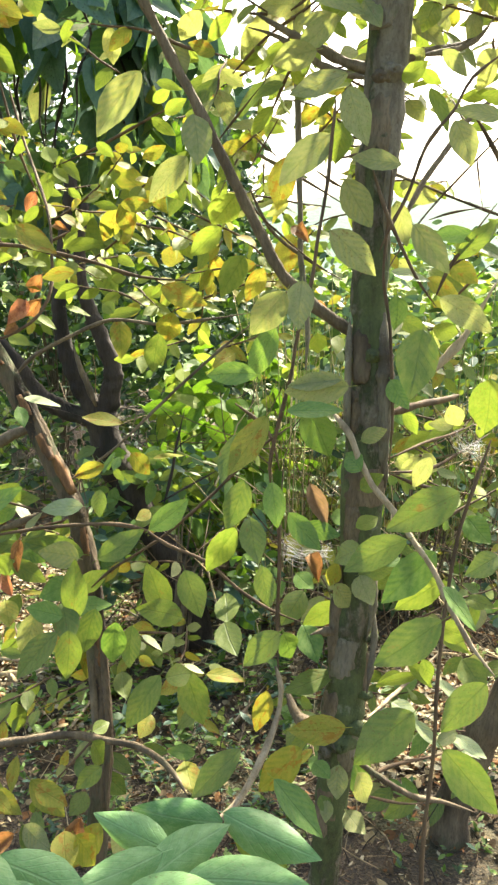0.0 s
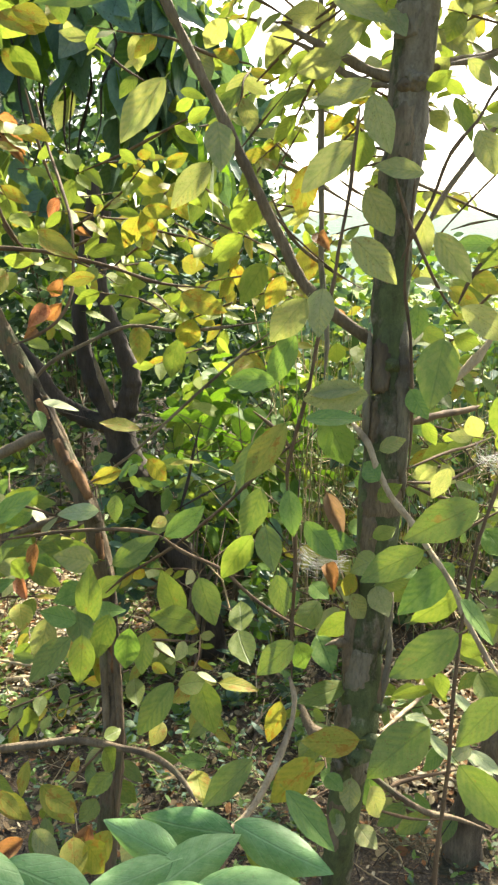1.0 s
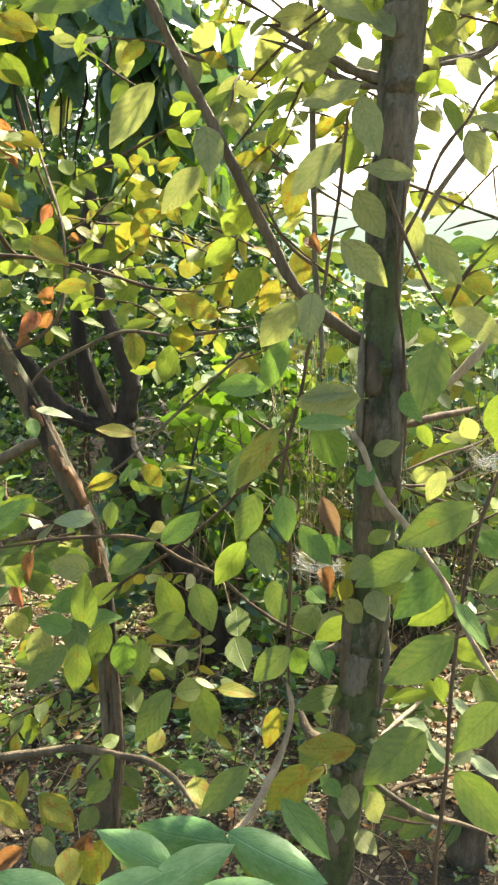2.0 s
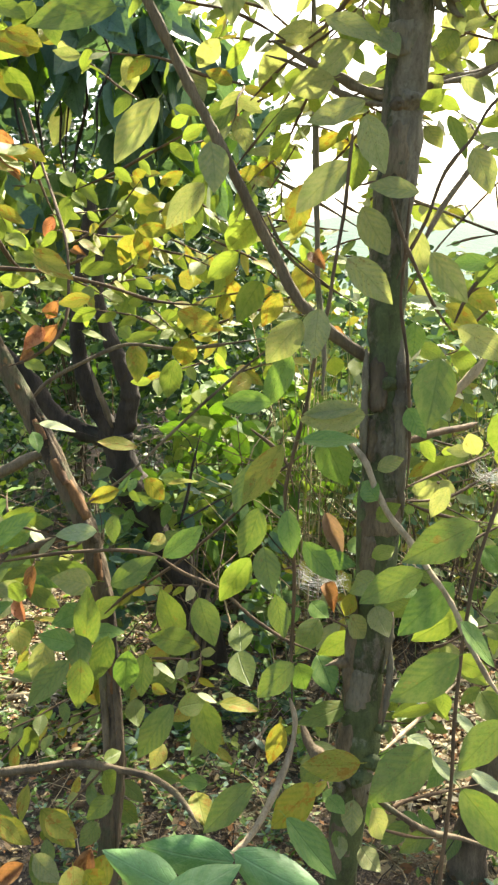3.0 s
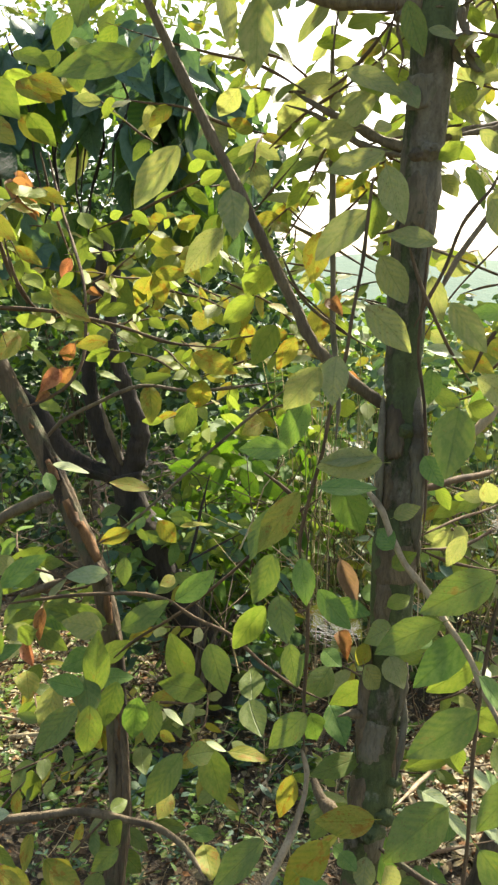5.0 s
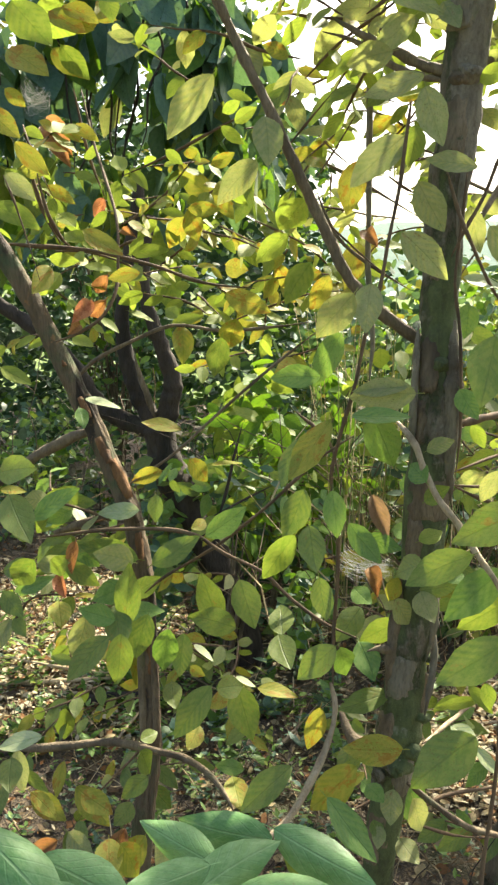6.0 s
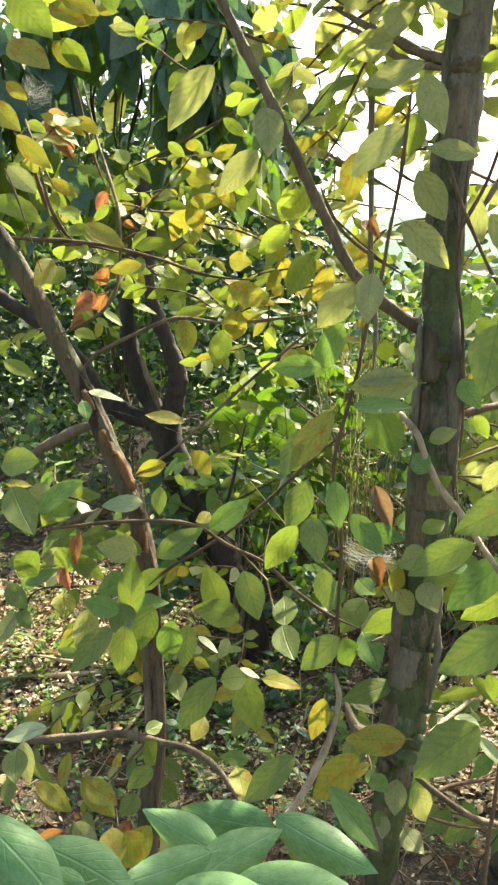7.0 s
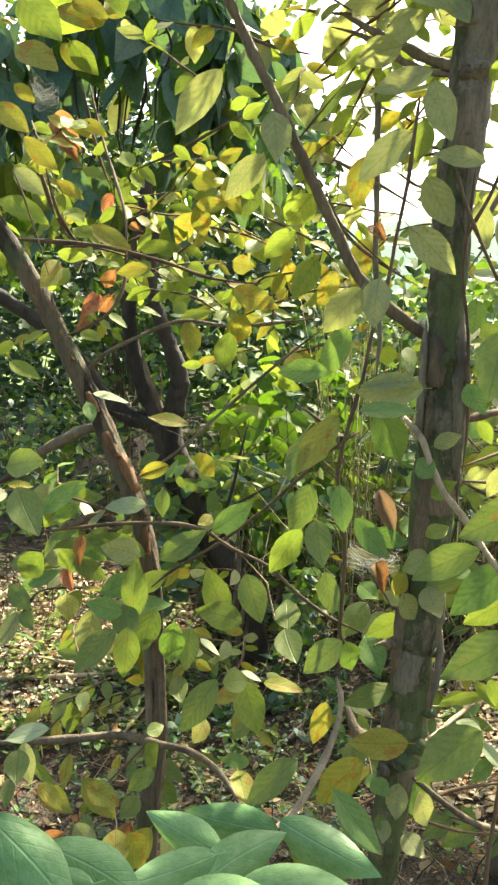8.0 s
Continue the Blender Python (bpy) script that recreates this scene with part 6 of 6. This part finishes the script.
# ---------------------------------------------------------------- bushes and undergrowth
def cloud(count, box, size, mats, seed, gap=-0.05, scale=1.4, up=0.4, keep=None):
    """Leaves in clumps inside a box; keep(x, y, z) may refuse a place."""
    r = random.Random(seed)
    items, tries = [], 0
    while len(items) < count and tries < count * 12:
        tries += 1
        p = Vector((r.uniform(*box[0]), r.uniform(*box[1]), r.uniform(*box[2])))
        if noise.noise(p * scale + Vector((seed, 0, 0))) < gap or (keep and not keep(p)):
            continue
        way = Vector((r.gauss(0, 1), r.gauss(0, 1), r.uniform(-1.0, 0.5)))
        nrm = Vector((r.uniform(-.7, .7), r.uniform(-1.1, .15), r.uniform(up - 0.5, 0.7)))
        if abs(way.normalized().dot(nrm.normalized())) > 0.95:
            continue
        le = r.uniform(*size)
        items.append((p, turn_of(way, nrm), le, le * r.uniform(0.4, 0.6), r.choice(mats)))
    return items


LEAN_X, LEAN_Y = math.sin(SUN_AZ) / math.tan(SUN_EL), math.cos(SUN_AZ) / math.tan(SUN_EL)


def gap_in_leaves(p):
    """True where no leaf stands between the sun and the open patches of litter."""
    gx, gy = p.x - p.z * LEAN_X, p.y - p.z * LEAN_Y
    w = 0.35 * noise.noise(Vector((gx * 3, gy * 3, 0))) + 0.25 * noise.noise(Vector((gx * 8, gy * 8, 5)))
    a = ((gx + 1.05) / 0.6) ** 2 + ((gy - 3.2) / 0.75) ** 2
    c = ((gx - 0.68) / 0.34) ** 2 + ((gy - 2.55) / 0.36) ** 2
    return min(a, c) + w > 1


def bush(label, x, y, h, items, mats, stems=7, seed=0, shapes=None):
    ob = thing("bush", x, y, 0.0, label, "bush", "bushes behind the trees")
    r = random.Random(seed)
    for _ in range(stems):
        a, rr = r.uniform(0, 6.28), r.uniform(0.1, 0.35) * h
        top = (x + math.cos(a) * rr, y + math.sin(a) * rr, h * r.uniform(0.7, 1.0))
        mid = (x + math.cos(a) * rr * 0.35, y + math.sin(a) * rr * 0.35, h * 0.45)
        branch("stem", ob, 0.009, 0.004, bark, [(x + r.uniform(-.05, .05), y + r.uniform(-.05, .05), -0.02), mid, top])
    heap("foliage", mats, items, ob, "", "", shapes)
    return ob


r6 = random.Random(66)
back_leaves = []  # set deep in the creeper
for k in range(700):
    p = Vector((r6.uniform(-1.7, -0.15), r6.uniform(3.5, 4.6), r6.uniform(1.7, 2.85)))
    if in_sky_gap(p, 0.02) or noise.noise(p * 2.6) < -0.08 or p.z > 2.85 - 0.35 * abs(p.x + 0.8) + 0.5 * noise.noise(p * 3):
        continue
    le = r6.uniform(0.1, 0.26)
    # lighter leaf kinds below 2.05 m paint light into the curtain
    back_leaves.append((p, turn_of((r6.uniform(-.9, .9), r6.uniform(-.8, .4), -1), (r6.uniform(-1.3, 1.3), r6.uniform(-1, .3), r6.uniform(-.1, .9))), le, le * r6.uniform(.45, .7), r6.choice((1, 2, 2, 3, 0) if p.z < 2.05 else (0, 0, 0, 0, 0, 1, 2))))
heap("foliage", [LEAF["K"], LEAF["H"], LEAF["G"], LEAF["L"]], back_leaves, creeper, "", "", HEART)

# the last one has shade put into its colour, for bushes in shade
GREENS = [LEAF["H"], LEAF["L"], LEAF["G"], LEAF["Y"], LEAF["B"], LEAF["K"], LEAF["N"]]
bush("bright green broad-leaved bush lit by the sun", -0.08, 3.5, 1.1,
     cloud(420, ((-0.42, 0.25), (3.1, 3.9), (0.35, 1.18)), (0.08, 0.14), (0, 0, 1, 0), 2, -0.1, 2.5,
           keep=lambda p: ((p.x + .08) / .4) ** 2 + ((p.y - 3.5) / .5) ** 2 + ((p.z - .75) / .5) ** 2 < 1), GREENS, 8, 3, SHAPES)
bush("low dark green bush under the trees, leaves darkened for shade", -0.75, 3.8, 0.7,
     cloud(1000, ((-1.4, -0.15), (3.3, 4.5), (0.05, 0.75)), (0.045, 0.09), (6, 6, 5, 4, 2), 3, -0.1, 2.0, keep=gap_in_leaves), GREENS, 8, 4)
bush("low leafy bush beside the trunk", 0.75, 3.3, 0.9,
     cloud(1500, ((0.3, 1.5), (2.7, 4.4), (0.1, 1.4)), (0.055, 0.1), (5, 6, 2, 5, 4, 3), 4, -0.02, 2.2, keep=gap_in_leaves), GREENS, 9, 5)
bush("thicket of dark green, shade-darkened leaves with bright gaps", -1.3, 6.0, 2.0,
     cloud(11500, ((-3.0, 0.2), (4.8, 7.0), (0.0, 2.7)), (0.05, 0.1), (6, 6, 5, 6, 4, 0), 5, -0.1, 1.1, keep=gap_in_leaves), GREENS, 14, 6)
bush("tall leafy bush with sky showing through", -1.6, 7.0, 3.6,
     cloud(5200, ((-3.6, -0.2), (5.5, 8.5), (2.2, 5.0)), (0.06, 0.12), (0, 1, 1, 2, 3), 6, -0.03, 0.9, keep=lambda p: gap_in_leaves(p) and not in_sky_gap(p, 0.006)), GREENS, 12, 7)
bush("yellow-green thicket at the edge of the field", 1.6, 6.2, 1.35,
     cloud(9500, ((0.0, 3.2), (4.4, 7.2), (0.0, 1.85)), (0.06, 0.115), (6, 2, 5, 4, 5, 0, 3), 7, -0.02, 1.3, keep=lambda p: gap_in_leaves(p) and p.z < 1.62 + 0.5 * noise.noise(p * 1.7)), GREENS, 14, 8)

bush("dense low undergrowth of shade-darkened and bright green leaves", 0.0, 4.2, 0.75,
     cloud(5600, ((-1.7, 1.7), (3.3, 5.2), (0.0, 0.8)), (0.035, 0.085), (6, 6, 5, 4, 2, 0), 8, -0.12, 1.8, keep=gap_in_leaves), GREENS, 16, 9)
bush("tall dense hedge of shade-darkened leaves closing the wood", -2.6, 10.5, 3.4,
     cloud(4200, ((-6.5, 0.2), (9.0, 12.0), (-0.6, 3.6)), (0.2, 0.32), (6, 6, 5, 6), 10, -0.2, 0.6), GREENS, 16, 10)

bush("pale scrub at the far side of the field", 3.6, 16.0, 1.7,
     cloud(4200, ((-0.5, 8.0), (13.5, 18.0), (-1.2, 1.9)), (0.18, 0.34), (0, 2, 1, 4), 14, -0.1, 0.5, keep=lambda p: p.z < 1.3 + 0.9 * noise.noise(p * 0.7)), GREENS, 12, 14)
bush("low dark herbs at the foot of the old tree", -0.25, 2.95, 0.7,
     cloud(330, ((-0.6, 0.1), (2.8, 3.12), (0.15, 0.85)), (0.05, 0.1), (5, 4, 0, 5, 2), 15, -0.08, 2.4), GREENS, 6, 15)

# unseen tall tree added at the far edge to shade thicket and ground
shade_tree = thing("tree", 5.8, 13.4, -0.5, "unseen tall leaning tree added for shade, dense green crown", "tree")
branch("trunk", shade_tree, 0.2, 0.13, bark, [(5.8, 13.4, -0.6), (5.7, 13.4, 2.5), (5.4, 13.3, 5.2), (4.7, 13.2, 6.9)])
branch("limb", shade_tree, 0.13, 0.06, bark, [(4.7, 13.2, 6.9), (3.6, 13.2, 7.8), (2.4, 13.2, 8.3), (1.0, 13.2, 8.6)])
branch("limb", shade_tree, 0.11, 0.05, bark, [(4.8, 13.2, 6.8), (4.7, 13.4, 8.0), (4.2, 13.5, 9.0)])
branch("limb", shade_tree, 0.1, 0.04, bark, [(5.3, 13.3, 5.6), (4.7, 12.0, 6.9), (4.1, 10.6, 7.6), (3.6, 9.4, 7.95)])
heap("crown", GREENS, cloud(1000, ((2.85, 4.15), (8.9, 9.95), (7.7, 8.3)), (0.12, 0.22), (6, 2, 5, 0), 18, -0.25, 1.6,
                            keep=lambda p: ((p.x - 3.6) / 0.52) ** 2 + ((p.y - 9.42) / 0.46) ** 2 < 1), shade_tree)
heap("crown", GREENS, cloud(3800, ((-0.4, 3.6), (13.1, 14.9), (7.2, 9.4)), (0.14, 0.26), (6, 2, 5, 0), 17, -0.3, 0.7), shade_tree)

# thin upright stems in the thicket
for k in range(26):
    x, y = 0.15 + 1.5 * fill_rng.random(), 3.4 + 1.6 * fill_rng.random()
    st = thing("sapling", x, y, 0.0, "thin bare upright sapling stem in the thicket", "sapling", "thin stems in the thicket")
    h = fill_rng.uniform(0.9, 1.5)
    branch("stem", st, 0.007, 0.004, straw if k % 3 else bark, [(x, y, -0.02), (x + fill_rng.uniform(-.05, .05), y, h * 0.5), (x + fill_rng.uniform(-.12, .12), y, h)])


# dry tangle of dead twigs and grass stalks between the trunks
def tangle(count, box, seed, label, mats, length, rad, rise=(0.3, 0.7), sway=0.6):
    r = random.Random(seed)
    verts, faces, mi = [], [], []
    for k in range(count):
        p = Vector((r.uniform(*box[0]), r.uniform(*box[1]), r.uniform(*box[2])))
        d = Vector((r.gauss(0, sway), r.gauss(0, sway * 0.8), r.gauss(*rise))).normalized()
        le, m, w = r.uniform(*length), r.randrange(len(mats)), r.uniform(*rad)
        o = len(verts)
        for i in range(4):
            s = d.orthogonal().normalized()
            u = d.cross(s)
            for q in range(3):
                a = q * 2.094
                verts.append(p + (s * math.cos(a) + u * math.sin(a)) * w * (1 - 0.2 * i))
            p = p + d * le / 3
            d = (d + Vector((r.uniform(-.3, .3), r.uniform(-.3, .3), r.uniform(-.3, .15))) * min(1, sway * 1.7)).normalized()
        for i in range(3):
            for q in range(3):
                a, c = o + i * 3 + q, o + i * 3 + (q + 1) % 3
                faces.append((a, c, c + 3, a + 3))
                mi.append(m)
    me = bpy.data.meshes.new("dead_twigs")
    me.from_pydata([tuple(v) for v in verts], [], faces)
    for m in mats:
        me.materials.append(m)
    me.polygons.foreach_set("material_index", mi)
    me.shade_smooth()
    tagged(new("dead_twigs", me), label, "dead twigs", "", "stuff")


tangle(420, ((-0.1, 1.3), (2.5, 4.0), (0.0, 0.9)), 31, "tangle of dry brown twigs and stalks in the thicket", [straw, twigbark, bark], (0.2, 0.6), (0.0015, 0.004))
reed = bark_material("yellow_green_reed", (0.2, 0.23, 0.07), (0.33, 0.35, 0.13), (0.24, 0.19, 0.09), 40, None, 0, 0.2)
tangle(150, ((0.1, 1.35), (3.0, 4.6), (0.0, 0.25)), 34, "upright yellow-green reeds and grass stalks in the thicket", [reed, reed, straw], (0.7, 1.4), (0.002, 0.005), (1.0, 0.1), 0.09)
tangle(260, ((-1.5, -0.1), (2.9, 4.4), (0.0, 0.9)), 32, "dry twigs among the undergrowth", [twigbark, bark, darkbark], (0.15, 0.5), (0.0015, 0.004))
tangle(1500, ((-1.4, 1.1), (1.7, 3.7), (0.0, 0.03)), 33, "broken dry twigs and stalks scattered on the litter", [straw, twigbark, bark, darkbark], (0.05, 0.22), (0.001, 0.003))

# ---------------------------------------------------------------- forest floor
def floor_items(count, box, size, kinds, seed, lift=0.004, tilt=0.35):
    r = random.Random(seed)
    items = []
    for _ in range(count):
        x, y = r.uniform(*box[0]), r.uniform(*box[1])
        nrm = Vector((r.gauss(0, tilt), r.gauss(0, tilt), 1))
        a = r.uniform(0, 6.28)
        le = r.uniform(*size)
        items.append((Vector((x, y, ground_height(x, y) + lift + r.uniform(0, 0.018))), turn_of((math.cos(a), math.sin(a), r.gauss(0, .2)), nrm), le, le * r.uniform(0.35, 0.6), r.choice(kinds)))
    return items


# the four patch heaps of pale scraps paint sunlight into the litter
heap("leaf_litter", LITTER, floor_items(11000, ((-1.5, 1.2), (1.7, 4.0)), (0.006, 0.022), (0, 0, 0, 1, 2, 0, 3), 39, 0.006, 0.9)
     + floor_items(7500, ((-1.8, 1.5), (1.9, 4.8)), (0.014, 0.042), (0, 0, 1, 0, 2, 1), 9, 0.004, 0.75)
     + floor_items(5200, ((-1.7, -0.5), (2.4, 4.1)), (0.012, 0.045), (1, 3, 3, 2, 1, 0), 29, 0.008, 0.6)
     + floor_items(2200, ((0.38, 1.1), (2.15, 3.0)), (0.012, 0.045), (1, 3, 3, 2, 1), 30, 0.008, 0.6)
     + floor_items(3600, ((-1.65, -0.55), (2.6, 4.0)), (0.01, 0.034), (3, 3, 1, 2), 59, 0.014, 0.5)
     + floor_items(1400, ((0.42, 1.0), (2.2, 2.95)), (0.01, 0.034), (3, 3, 1, 2), 60, 0.014, 0.5)
     + floor_items(9000, ((-5.5, 5.5), (-4.5, 1.7)), (0.02, 0.06), (0, 0, 1, 2), 49, 0.004, 0.6)
     + floor_items(700, ((-1.5, 1.2), (1.7, 4.0)), (0.035, 0.065), (0, 2, 1, 0), 19, 0.004, 0.7), None,
     "thick dry brown, tan and bleached leaf litter, paled for sun patches", "leaf litter")


def weeds(count, box, seed, label, size=0.05, kinds=(0, 0, 4, 1)):
    r = random.Random(seed)
    items = []
    for _ in range(count):
        x, y = r.uniform(*box[0]), r.uniform(*box[1])
        g, h = ground_height(x, y), r.uniform(0.02, 0.12)
        for k in range(r.randrange(5, 10)):
            a = r.uniform(0, 6.28)
            way = (math.cos(a), math.sin(a), r.uniform(-.1, .7))
            le = size * r.uniform(0.7, 1.5)
            items.append((Vector((x, y, g + h * r.random())), turn_of(way, (r.uniform(-.3, .3), r.uniform(-.3, .3), 1)), le, le * r.uniform(0.3, 0.5), r.choice(kinds)))
    heap("weeds", GREENS, items, None, label, "weeds")


# three beds off the sunlit patch get darker leaf kinds as painted shade
weeds(230, ((-1.1, 1.0), (1.7, 2.9)), 16, "fine green seedlings and grass in the shade", 0.022, (5, 4, 0, 6))
weeds(170, ((-1.7, 1.2), (2.3, 4.6)), 12, "small green weeds growing through the litter")
weeds(330, ((-1.6, -0.35), (2.3, 3.8)), 15, "pale green seedlings in the sunlit litter", 0.028)
weeds(150, ((-0.55, 0.2), (1.75, 2.4)), 18, "small seedlings and grass tufts round the thin tree", 0.022, (5, 4, 6, 0, 2))
weeds(60, ((-0.45, 0.35), (2.3, 3.4)), 13, "patch of dark green weeds between the trunks, darkened for shade", 0.05, (5, 4, 6, 5, 0))


def stick(label, pts, r0, r1, mat):
    ob = thing("stick", *pts[0], label, "stick", "sticks on the forest floor")
    branch("shaft", ob, r0, r1, mat, pts)


stick("long dry straw-coloured stalk lying on the litter", [(-1.1, 2.72, 0.04), (-0.8, 2.8, 0.035), (-0.42, 2.86, 0.04)], 0.008, 0.005, straw)
stick("dry straw-coloured stalk lying on the litter", [(-1.2, 2.95, 0.05), (-0.75, 2.86, 0.04), (-0.38, 2.9, 0.04)], 0.006, 0.004, straw)
stick("dark rotting branch lying on the litter", [(-0.75, 2.66, 0.03), (-0.5, 2.7, 0.035), (-0.28, 2.66, 0.03)], 0.022, 0.014, darkbark)
r9 = random.Random(44)
for k in range(26):
    x, y, a, le = r9.uniform(-1.2, 1.0), r9.uniform(1.9, 3.6), r9.uniform(0, 3.1), r9.uniform(0.12, 0.4)
    g = ground_height(x, y) + 0.02
    stick("thin grey twig fallen on the litter", [(x, y, g), (x + math.cos(a) * le / 2, y + math.sin(a) * le / 2, g + 0.02), (x + math.cos(a) * le, y + math.sin(a) * le, g + r9.uniform(0, .05))], 0.005, 0.003, (bark, palebark, twigbark)[k % 3])


# ---------------------------------------------------------------- cobweb slung between twigs
def cobweb(x, y, z, w, h):
    ob = thing("cobweb", x, y, z, "torn grey cobweb slung between the twigs and the trunk", "cobweb")
    r = random.Random(8)
    for k in range(44):
        a = Vector((-w / 2 + r.uniform(-.01, .01), r.uniform(-.02, .02), h * r.uniform(-.5, .5)))
        b = Vector((w / 2 + r.uniform(-.01, .01), r.uniform(-.02, .02), h * r.uniform(-.35, .35) - 0.01))
        m = (a + b) / 2 + Vector((r.uniform(-.02, .02), 0, -h * r.uniform(0.1, 0.5)))
        pts = smooth_points([a, m, b], 6)
        part("thread", tube_mesh("thread", pts, [0.00016] * len(pts), 4, 0.0, k), web, ob)


web = bark_material("grey_cobweb", (0.7, 0.67, 0.6), (0.8, 0.78, 0.72), (0.6, 0.57, 0.5), 90, None, 0, 0.1, 0.6)
cobweb(0.112, 1.469, 1.014, 0.085, 0.05)
cobweb(-0.610, 1.845, 1.902, 0.05, 0.06)
# these threads stand in for a white silk cocoon
cobweb(0.421, 1.500, 1.217, 0.045, 0.04)


# ---------------------------------------------------------------- loose bark on the thin tree
def flake(parent, at, along, face, length, width, lift, seed, mat=None):
    """A thin curved plate of bark that stands off the stem at one end."""
    r = random.Random(seed)
    a = Vector(along).normalized()
    f = (Vector(face) - a * a.dot(Vector(face))).normalized()
    s = a.cross(f)
    base, verts, faces = parent.matrix_world.translation, [], []
    for layer in (0.0, -0.0022):
        for i in range(6):
            v = i / 5
            w = width * (0.45 + 0.55 * math.sin(math.pi * (0.15 + 0.7 * v))) * r.uniform(0.8, 1.15)
            for k in range(4):
                u = (k / 3 - 0.5) * 2
                q = Vector(at) + a * (v - 0.5) * length + s * u * w / 2 + f * (layer + 0.004 + lift * max(0, v - 0.45) ** 2 * 3 - 0.006 * u * u + r.uniform(-.0006, .0006))
                verts.append(q - base)
    for i in range(5):
        for k in range(3):
            o = i * 4 + k
            faces.append((o, o + 1, o + 5, o + 4))
            faces.append((o + 24, o + 28, o + 29, o + 25))
    rim = [0, 1, 2, 3, 7, 11, 15, 19, 23, 22, 21, 20, 16, 12, 8, 4]
    for i, o in enumerate(rim):
        q = rim[(i + 1) % len(rim)]
        faces.append((o, o + 24, q + 24, q))
    me = bpy.data.meshes.new("bark_flake")
    me.from_pydata([tuple(v) for v in verts], [], faces)
    me.shade_smooth()
    part("bark_flake", me, mat or (peel, paletrunk, peel)[seed % 3], parent, "curled flake of grey-brown bark" if mat else "curled flake of orange-brown bark")


flake(left_tree, (-0.387, 1.658, 1.106), (0.47, -0.17, -0.86), (0.21, -0.95, 0.24), 0.09, 0.022, 0.012, 0)
flake(left_tree, (-0.361, 1.647, 1.049), (0.38, -0.18, -0.91), (0.20, -0.94, 0.27), 0.07, 0.018, 0.01, 1)
flake(left_tree, (-0.425, 1.669, 1.164), (0.47, -0.17, -0.86), (0.23, -0.95, 0.20), 0.06, 0.02, 0.014, 2)
flake(left_tree, (-0.342, 1.631, 0.968), (0.15, -0.19, -0.97), (0.18, -0.93, 0.32), 0.06, 0.016, 0.008, 3)
flake(left_tree, (-0.331, 1.602, 0.817), (0.08, -0.19, -0.98), (0.17, -0.90, 0.40), 0.07, 0.018, 0.012, 4)
flake(left_tree, (-0.310, 1.588, 0.748), (0.08, -0.19, -0.98), (0.16, -0.89, 0.43), 0.08, 0.02, 0.01, 5)
flake(left_tree, (-0.322, 1.572, 0.666), (-0.01, -0.19, -0.98), (0.17, -0.86, 0.47), 0.09, 0.02, 0.012, 6)
flake(left_tree, (-0.302, 1.563, 0.617), (0.03, -0.19, -0.98), (0.15, -0.85, 0.50), 0.06, 0.014, 0.008, 7)
flake(left_tree, (-0.469, 1.686, 1.250), (0.47, -0.17, -0.86), (0.26, -0.95, 0.15), 0.05, 0.016, 0.01, 8)
flake(left_tree, (-0.297, 1.548, 0.538), (0.03, -0.19, -0.98), (0.15, -0.83, 0.53), 0.07, 0.018, 0.012, 9)
flake(left_tree, (-0.375, 1.652, 1.074), (0.42, -0.17, -0.89), (0.20, -0.94, 0.26), 0.05, 0.014, 0.016, 10)
flake(left_tree, (-0.526, 1.706, 1.354), (0.51, -0.16, -0.85), (0.28, -0.95, 0.09), 0.05, 0.014, 0.008, 11)
flake(main_tree, (0.284, 1.470, 2.070), (0.15, 0.05, -1), (0.6, -0.8, 0.1), 0.050, 0.02, 0.02, 20, bark)
flake(main_tree, (0.293, 1.470, 2.043), (0.15, 0.05, -1), (0.6, -0.8, 0.1), 0.060, 0.02, 0.02, 21, bark)
flake(main_tree, (0.277, 1.470, 2.019), (0.15, 0.05, -1), (0.6, -0.8, 0.1), 0.045, 0.02, 0.02, 22, bark)
flake(main_tree, (0.300, 1.470, 2.015), (0.15, 0.05, -1), (0.6, -0.8, 0.1), 0.050, 0.02, 0.02, 23, bark)
flake(main_tree, (0.229, 1.470, 2.114), (0.15, 0.05, -1), (0.6, -0.8, 0.1), 0.050, 0.02, 0.02, 24, bark)
